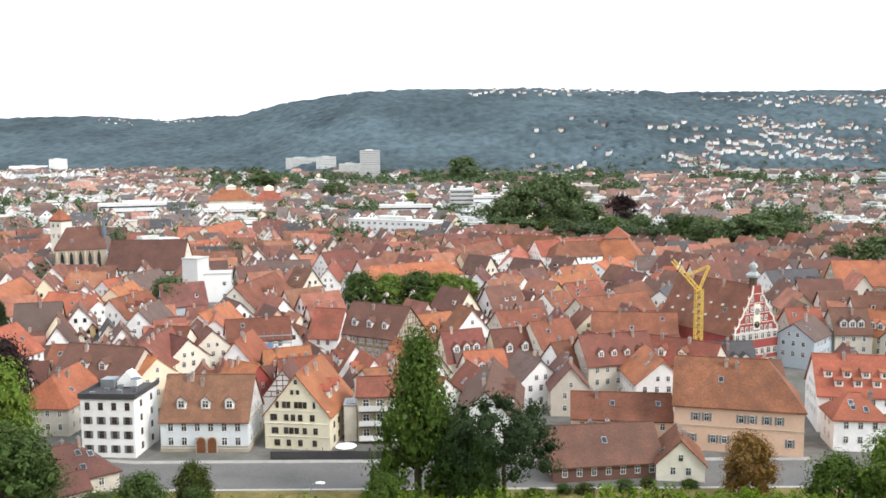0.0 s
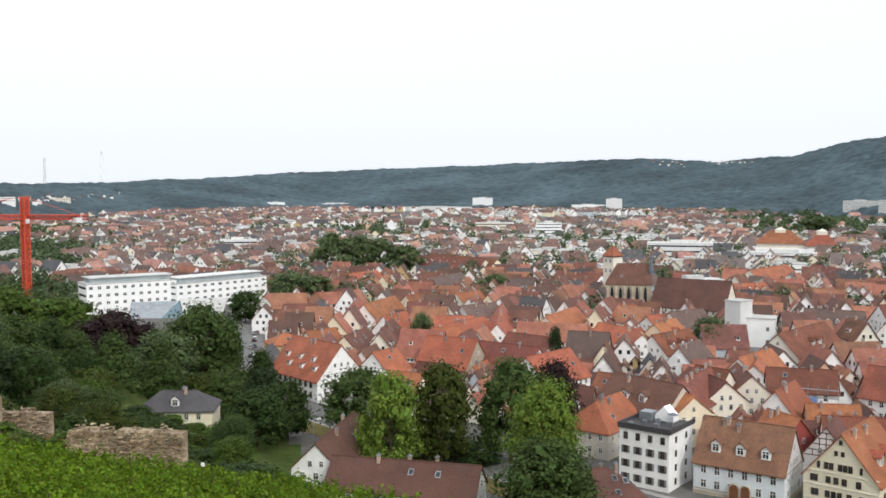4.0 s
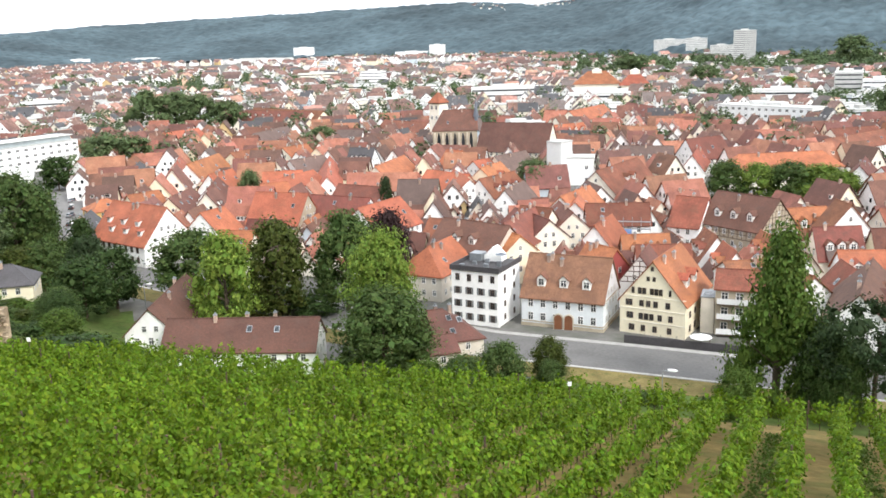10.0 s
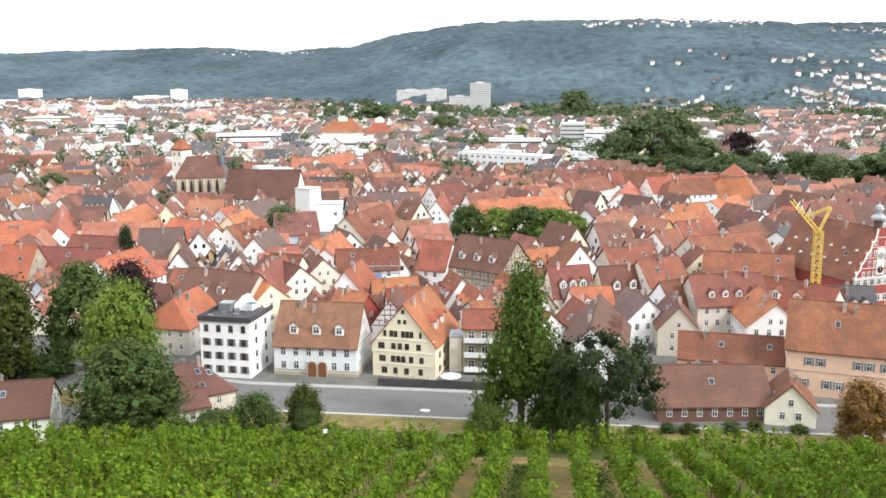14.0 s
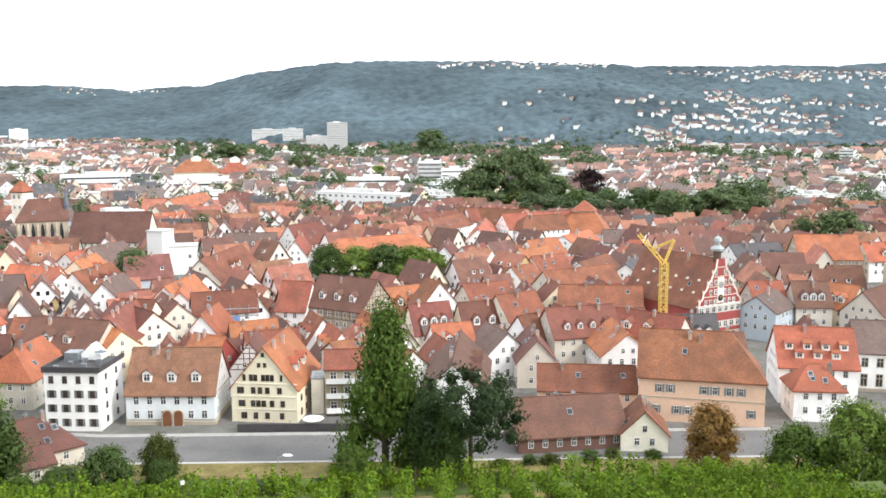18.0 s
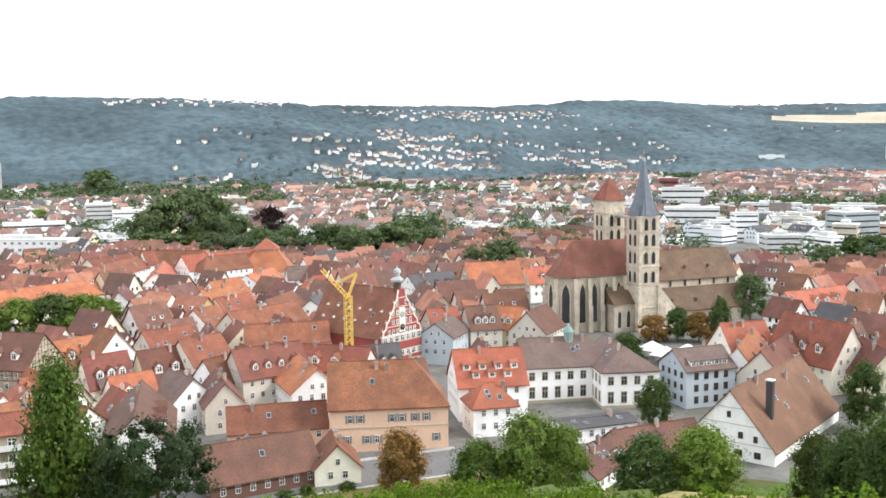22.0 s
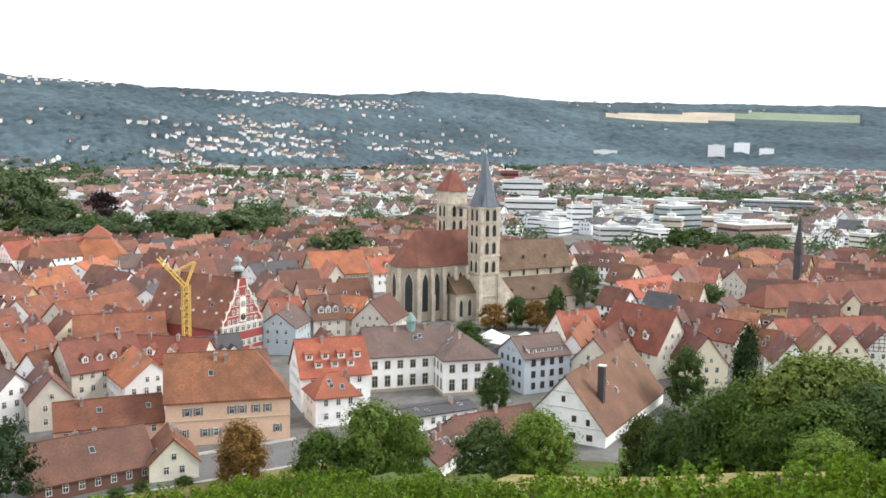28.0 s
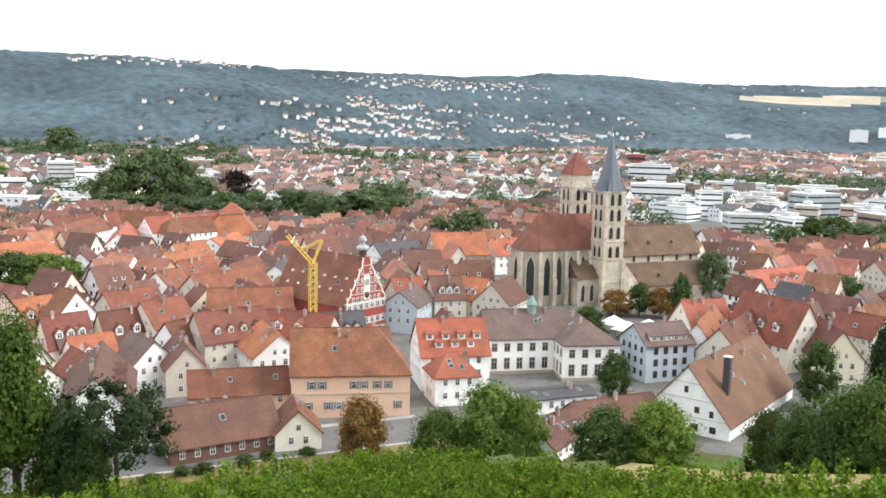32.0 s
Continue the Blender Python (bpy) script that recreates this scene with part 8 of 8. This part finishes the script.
# ---- terrace walls at the end of the vineyard ----
def terrace(a0, r0, a1, r1, h, label):
    """A dry-stone terrace wall between two bearings, stone by stone."""
    p = Vector((r0 * math.sin(radians(a0)), r0 * math.cos(radians(a0)), 0))
    q = Vector((r1 * math.sin(radians(a1)), r1 * math.cos(radians(a1)), 0))
    L = (q - p).length
    ang = math.degrees(math.atan2((q - p).y, (q - p).x))
    z = min(ground_z(p.x, p.y), ground_z(q.x, q.y))
    z1 = max(ground_z(p.x, p.y), ground_z(q.x, q.y))
    ob = thing("terrace_wall", turned(p.x, p.y, z, ang), label, "wall", "terrace walls")
    part("core", Shape().box(0, 0.1, -2, L, 1.2, h + z1 - z - 1.1).mesh("core", RUBBLE), ob)
    s = Shape()
    y = -1.0
    H = h + z1 - z
    while y < H + 0.4:
        x, ht = rnd.uniform(-0.3, 0.0), rnd.uniform(0.16, 0.3)
        while x < L:
            w = rnd.uniform(0.18, 0.55)
            d, e, g, o = rnd.uniform(-0.05, 0.2), rnd.uniform(0.01, 0.05), rnd.uniform(0.03, 0.1), rnd.uniform(-0.09, 0.09)
            ragged = H - 0.4 + 0.3 * math.sin(x * 0.5 + a0) + 0.15 * math.sin(x * 1.9) - rnd.uniform(0, 0.3) - 0.9 * max(0.0, 1 - min(x, L - x) / 1.6)
            if y < ragged:
                z0, z2 = y + o + e, y + o + ht * rnd.uniform(0.8, 1.15)
                k = rnd.uniform(-0.06, 0.06)
                s.add([(x + e, 0.14, z0), (x + w - e, 0.14, z0 + k), (x + w - e + k, 0.14, z2), (x + e - k, 0.14, z2 - k), (x + g, -d, z0 + g), (x + w - g, -d + k, z0 + g), (x + w - g * 1.4, -d, z2 - g), (x + g, -d - k, z2 - g * 1.3)],
                      [(4, 5, 6, 7), (0, 1, 5, 4), (1, 2, 6, 5), (2, 3, 7, 6), (3, 0, 4, 7)])
            x += w
        y += ht
    tagged(part("stones", s.mesh("stones", RUBBLE), ob), "rough pale rubble stones", kind="stuff")


terrace(-52.9, 84, -49.2, 81, 5.3, "weathered pale stone terrace wall with a red streak")
terrace(-55.6, 87, -52.6, 84.5, 4.2, "terrace wall grown over with reddish creeper")
terrace(-62.7, 94, -59.2, 92, 4.2, "crumbling grey stone terrace wall")
terrace(-61.4, 106, -56.6, 101, 3.8, "low crumbling stone terrace wall under ivy")
terrace(-67.5, 97, -63.3, 95, 4.2, "crumbling grey stone terrace wall")
terrace(-67.5, 122, -64.0, 118, 2.0, "old stone terrace wall under shrubs")


def hedge(a0, r0, a1, r1, n, h, wide, colours):
    """Shrubs and creepers in a line between two bearings."""
    for k in range(n):
        f = (k + rnd.uniform(0.2, 0.8)) / n
        a, r = radians(a0 + (a1 - a0) * f), r0 + (r1 - r0) * f + rnd.uniform(-0.8, 0.8)
        bush(r * math.sin(a), r * math.cos(a), h * rnd.uniform(0.7, 1.35), wide * rnd.uniform(0.8, 1.4), rnd.choice(colours))


hedge(-67, 99.5, -58, 95.5, 16, 2.6, 4.6, ("leaf", "olive", "mid", "dark"))
hedge(-62, 109, -55, 104, 12, 2.6, 5.0, ("mid", "leaf"))
hedge(-66.5, 92.5, -55.5, 87.5, 26, 1.5, 3.6, ("olive", "leaf", "sage", "mid"))
hedge(-56, 89.5, -48.5, 84.0, 13, 2.6, 4.2, ("mid", "leaf", "olive"))
hedge(-59.5, 92.5, -54.5, 88, 9, 2.2, 4.0, ("olive", "russet", "leaf"))
for r0, r1 in ((119, 113), (138, 133), (160, 156), (186, 182), (203, 199)):
    hedge(-52.2, r0, -46.8, r1, 6, 3.2, 8.5, ("deep", "dark", "olive", "leaf"))
hedge(-49.4, 81, -46.0, 79, 7, 2.2, 4.0, ("mid", "leaf", "olive"))
hedge(-54.5, 80.5, -47.5, 78, 9, 0.9, 3.0, ("mid", "leaf"))
hedge(-62.8, 93.6, -59.0, 91.6, 7, 1.0, 2.4, ("olive", "leaf"))
hedge(-53.2, 83.6, -49.0, 80.6, 5, 1.1, 2.2, ("russet", "olive", "leaf"))
hedge(-45.4, 158, -41.2, 150, 7, 4.6, 8.0, ("deep", "dark", "leaf"))
hedge(-45.0, 128, -41.5, 122, 5, 2.6, 6.0, ("olive", "dark"))


# ---- the older church in the middle of the town ----
def old_church_tower():
    ob = thing("gate_tower", turned(-183.5, 441.0, 0, -20), "square pale tower with a bright orange pyramid roof", "tower")
    part("shaft", Shape().box(-3.4, -3.4, -1, 3.4, 3.4, 27).mesh("shaft", WALL["ivory"]), ob)
    part("roof", Shape().cone([(-4.0, -4.0), (4.0, -4.0), (4.0, 4.0), (-4.0, 4.0)], 27.4, (0, 0, 33)).mesh("roof", ROOF["orange"]), ob)
    part("cornice", Shape().box(-3.7, -3.7, 26.8, 3.7, 3.7, 27.4).mesh("cornice", TIMBER), ob)
    for u in (-1.5, 1.5):
        for z in (24, 19):
            part("window", WINDOW, ob, "", pose(u, -3.4, z, 0, 0, 0) @ Matrix.Diagonal((1.4, 1, 2.0, 1)))


old_church_tower()
ridge = thing("church_turret", turned(-152, 411, 20, 0), "thin dark ridge turret of the old church", "turret")
part("lantern", Shape().extrude_z(octagon(1.0), -1, 3).mesh("lantern", SLATE), ridge)
part("spire", Shape().cone(octagon(1.3), 3, (0, 0, 12)).mesh("spire", SLATE), ridge)
choir = thing("gothic_choir_windows", turned(-162.4, 409.8, 0, 21.2), "row of tall pointed choir windows between stone buttresses", "church windows")
for k in range(5):
    lancet(choir, pose(-7.6 + 3.8 * k, -6.03, 4, 0, 0, 0), 1.5, 12.5)
    part("buttress", Shape().box(-0.4, -1.3, 0, 0.4, 0, 16).mesh("buttress", SANDSTONE), choir, "", Matrix.Translation((-9.5 + 3.8 * k, -6.0, 0)))

# dry grass path beside the vines
v = []
for x, y in ((23.8, 40), (24.5, 34), (26, 30.5), (28.1, 26), (29, 22), (34, 18)):
    for k in (3.6, 7.6):
        v.append((x + k, y + 0.4 * k, ground_z(x + k, y + 0.4 * k) + 0.12))
tagged(new("grass_path", mesh_of("grass_path", v, [(2 * k, 2 * k + 1, 2 * k + 3, 2 * k + 2) for k in range(5)], [VERGE])), "dry yellow grass path beside the vineyard", "path", kind="structure")


def balcony_house(x, y, ang):
    """A dark narrow building with stacked white balconies."""
    ob = thing("balcony_house", turned(x, y, 0, ang), "dark narrow house with stacked white balconies", "house")
    part("wall", Shape().box(-4.6, 0, -1, 4.6, 9, 9.6).mesh("wall", WALL["stone"]), ob)
    part("roof", roof_shape(9.2, 9, 9.6, 12.4).mesh("roof", ROOF["rust"]), ob, "", Matrix.Translation((0, 4.5, 0)))
    for k in range(3):
        z = 0.4 + 3.1 * k
        bal = part("balcony", Shape().box(-4.2, -1.5, z, 4.2, 0, z + 0.25).mesh("balcony", TIMBER), ob, "balcony floor")
        part("parapet", Shape().box(-4.2, -1.55, z + 0.25, 4.2, -1.4, z + 1.35).mesh("parapet", WHITE), bal, "white balcony front")
        for i in range(3):
            part("window", WINDOW, ob, "", pose(-2.8 + 2.8 * i, 0, z + 0.5, 0, 0, 0) @ Matrix.Diagonal((1.4, 1, 1.9, 1)))
    shed = part("glass_roof", Shape().box(-7.5, 0.5, 7.4, -4.7, 6, 7.7).mesh("glass_roof", METAL), ob, "grey sheet roof with a skylight")
    part("annex_wall", Shape().box(-7.4, 0.6, -1, -4.8, 5.9, 7.4).mesh("annex_wall", WALL["greige"]), ob)
    part("skylight", SKYLIGHT, ob, "", pose(-6.1, 3, 7.7) @ Matrix.Diagonal((2, 2, 1, 1)))


balcony_house(-13.3, 184.0, 2)


def glass_wedge():
    """The slanted white and glass hall in front of the long white building."""
    ob = thing("exhibition_hall", turned(-341, 309, 0, 45), "slanted white and blue-glass hall before the long building", "building")
    part("hall", Shape().add([(-8, -6, -1), (9, -6, -1), (9, 9, -1), (-8, 9, -1), (-10, -7, 9.5), (12, -7, 9.5), (12, 9, 7), (-8, 9, 7)], [(3, 2, 1, 0), (4, 5, 6, 7), (0, 1, 5, 4), (1, 2, 6, 5), (2, 3, 7, 6), (3, 0, 4, 7)]).mesh("hall", WHITE), ob)
    part("glass_wedge", Shape().add([(-20, -3, -1), (-8.2, -6, -1), (-8.2, 8, -1), (-10.4, -6.8, 8.6), (-8.4, 8, 6.6)], [(0, 1, 3), (1, 2, 4, 3), (0, 3, 4), (0, 4, 2), (0, 2, 1)]).mesh("glass_wedge", mat("blue_tinted_glass", (0.30, 0.42, 0.50), 0.15, 0.1, 1.0)), ob, "blue glass wedge")
    part("sloping_roof", Shape().add([(-34, -2, 0), (-18, -4, 0), (-12, 8, 7), (-34, 8, 6.5), (-34, -2, -1), (-18, -4, -1)], [(0, 1, 2, 3), (0, 4, 5, 1)]).mesh("sloping_roof", METAL), ob, "grey ribbed sloping roof")


glass_wedge()
for x, y, a, L in ((-388.4, 303.0, 68.6, 40), (-373.4, 348.0, 85.0, 54)):
    ob = thing("attic_storey", turned(x, y, 15.5 if L < 50 else 13.5, a), "dark set-back attic storey on the long white building", "attic")
    part("attic_wall", Shape().box(-L / 2, -5, 0, L / 2, 6, 2.3).mesh("attic_wall", GLASSY), ob)
    part("attic_roof", Shape().box(-L / 2 - 1, -6, 2.3, L / 2 + 1, 7, 2.7).mesh("attic_roof", CONCRETE), ob)


# ---- street furniture and small things ----
def street_lamp(x, y, h, z=None):
    zb = ground_z(x, y) if z is None else z
    ob = thing("street_lamp", turned(x, y, zb, 90), "grey street lamp with a flat white head", "street lamp", "street lamps")
    part("pole", Shape().tube((0, 0, -0.3), (0, 0, h), 0.09, 0.06, 8).tube((0, 0, h), (0, -1.1, h + 0.25), 0.05, 0.05, 6).mesh("pole", METAL), ob)
    part("head", Shape().extrude_z([(0.32 * math.cos(k * 0.785), -1.5 + 0.75 * math.sin(k * 0.785)) for k in range(8)], h + 0.15, h + 0.38, 0, 1.0).mesh("head", WHITE), ob, "flat white lamp head")


street_lamp(-20.8, 137.2, 8.0)
street_lamp(-138.9, 158.6, 8.0)
street_lamp(-157.2, 166.9, 8.0)
for x, y in ((-41.0, 37.0), (-11.8, 45.5)):
    ob = thing("vineyard_sign", turned(x, y, 52.3 - 0.276 * y, 20), "small white board on a post in the vines", "sign", "vineyard signs")
    part("post", Shape().tube((0, 0, -0.3), (0, 0, 2.0), 0.025, 0.025).mesh("post", TIMBER), ob)
    part("board", Shape().box(-0.1, -0.06, 1.8, 0.1, -0.02, 2.02).mesh("board", WHITE), ob)

for x, y, r in ((154.3, 216.5, 3.6), (161.9, 217.0, 3.6), (155.2, 225.0, 3.4)):
    ob = thing("market_tent", turned(x, y, 0, 20), "white peaked market tent beside the church", "tent", "market tents")
    part("canopy", Shape().cone([(-r, -r), (r, -r), (r, r), (-r, r)], 2.8, (0, 0, 5.2)).mesh("canopy", WHITE), ob)
    for a in (-1, 1):
        for b in (-1, 1):
            part("tent_pole", Shape().tube((a * (r - 0.1), b * (r - 0.1), 0), (a * (r - 0.1), b * (r - 0.1), 2.85), 0.06, 0.06).mesh("tent_pole", METAL), ob)

ob = thing("roof_turret", turned(112.2, 198.5, 13.0, 0), "green copper bell turret on a roof ridge", "turret")
part("drum", Shape().extrude_z(octagon(1.15), 0, 3.0).mesh("drum", COPPER), ob)
part("cap", Shape().cone(octagon(1.5), 3.0, (0, 0, 5.4)).mesh("cap", COPPER), ob)

ob = thing("monastery_spire", turned(314, 239.5, 7, 0), "thin dark ridge spire of the monastery church", "spire")
part("lantern", Shape().extrude_z(octagon(1.7), 0, 12).mesh("lantern", ROOF["slate"]), ob)
part("spire", Shape().cone(octagon(2.1), 12, (0, 0, 28)).mesh("spire", ROOF["slate"]), ob)

ob = thing("scaffolding", turned(-47.5, 245.5, 0, 8), "steel scaffolding with blue netting against a white house", "scaffolding")
for i in range(6):
    part("upright", Shape().tube((-6 + 2.4 * i, -0.6, 0), (-6 + 2.4 * i, -0.6, 11), 0.07, 0.07, 5).mesh("upright", METAL), ob)
for k in range(5):
    part("deck", Shape().box(-6.1, -1.2, 2.0 * k + 1.8, 6.1, -0.2, 2.0 * k + 1.95).mesh("deck", METAL), ob)
NET = mat("blue_netting", (0.16, 0.26, 0.48), 0.8, 0.2, 1.0)
for i, k in ((0, 2), (0, 3), (1, 2), (1, 1), (2, 3), (0, 1)):
    part("netting", Shape().box(-6 + 2.4 * i, -1.3, 2.0 * k, -3.7 + 2.4 * i, -1.24, 2.0 * k + 1.9).mesh("netting", NET), ob, "blue net panel")

ob = thing("hill_mast", turned(641, 2931, ground_z(641, 2931), 0), "thin radio mast on the wooded ridge", "mast")
part("mast", Shape().tube((0, 0, -30), (0, 0, 42), 1.3, 0.7, 6).mesh("mast", METAL), ob)

for k in range(16):  # garden shrubs by the road
    x, y = -128 + 9.5 * k + rnd.uniform(-2, 2), 141 + rnd.uniform(-3, 4)
    bush(x, y, rnd.uniform(2.0, 3.6), rnd.uniform(4, 7), rnd.choice(("dark", "mid", "olive")))

for k in range(26):  # shrubs on the edge below the grass path
    u = k / 25
    x = 33.5 + 9 * u ** 1.5 + rnd.uniform(0, 2.5)
    y = 50 - 30 * u + rnd.uniform(0, 2)
    bush(x, y, rnd.uniform(1.0, 1.8), rnd.uniform(2.0, 3.6), rnd.choice(("dark", "mid", "olive", "mid")))

for k in range(6):  # shrubs between the road and the brown house
    u = (k + rnd.uniform(0, 0.8)) / 6
    bush(11.6 + 32.8 * u, 153.3 + 4.2 * u + rnd.uniform(-0.8, 0.8), rnd.uniform(1.2, 2.2), rnd.uniform(3.5, 5.5), rnd.choice(("dark", "leaf", "olive")))

ob = thing("chimney_stack", turned(126.2, 142.4, 7.0, 30), "tall dark grey sheet-clad chimney on the barn roof", "chimney")
part("shaft", Shape().box(-0.65, -0.65, 0, 0.65, 0.65, 7.9).mesh("shaft", ROOF["slate"]), ob)
part("cap", Shape().box(-0.8, -0.8, 7.9, 0.8, 0.8, 8.1).mesh("cap", CONCRETE), ob, "pale concrete cap")
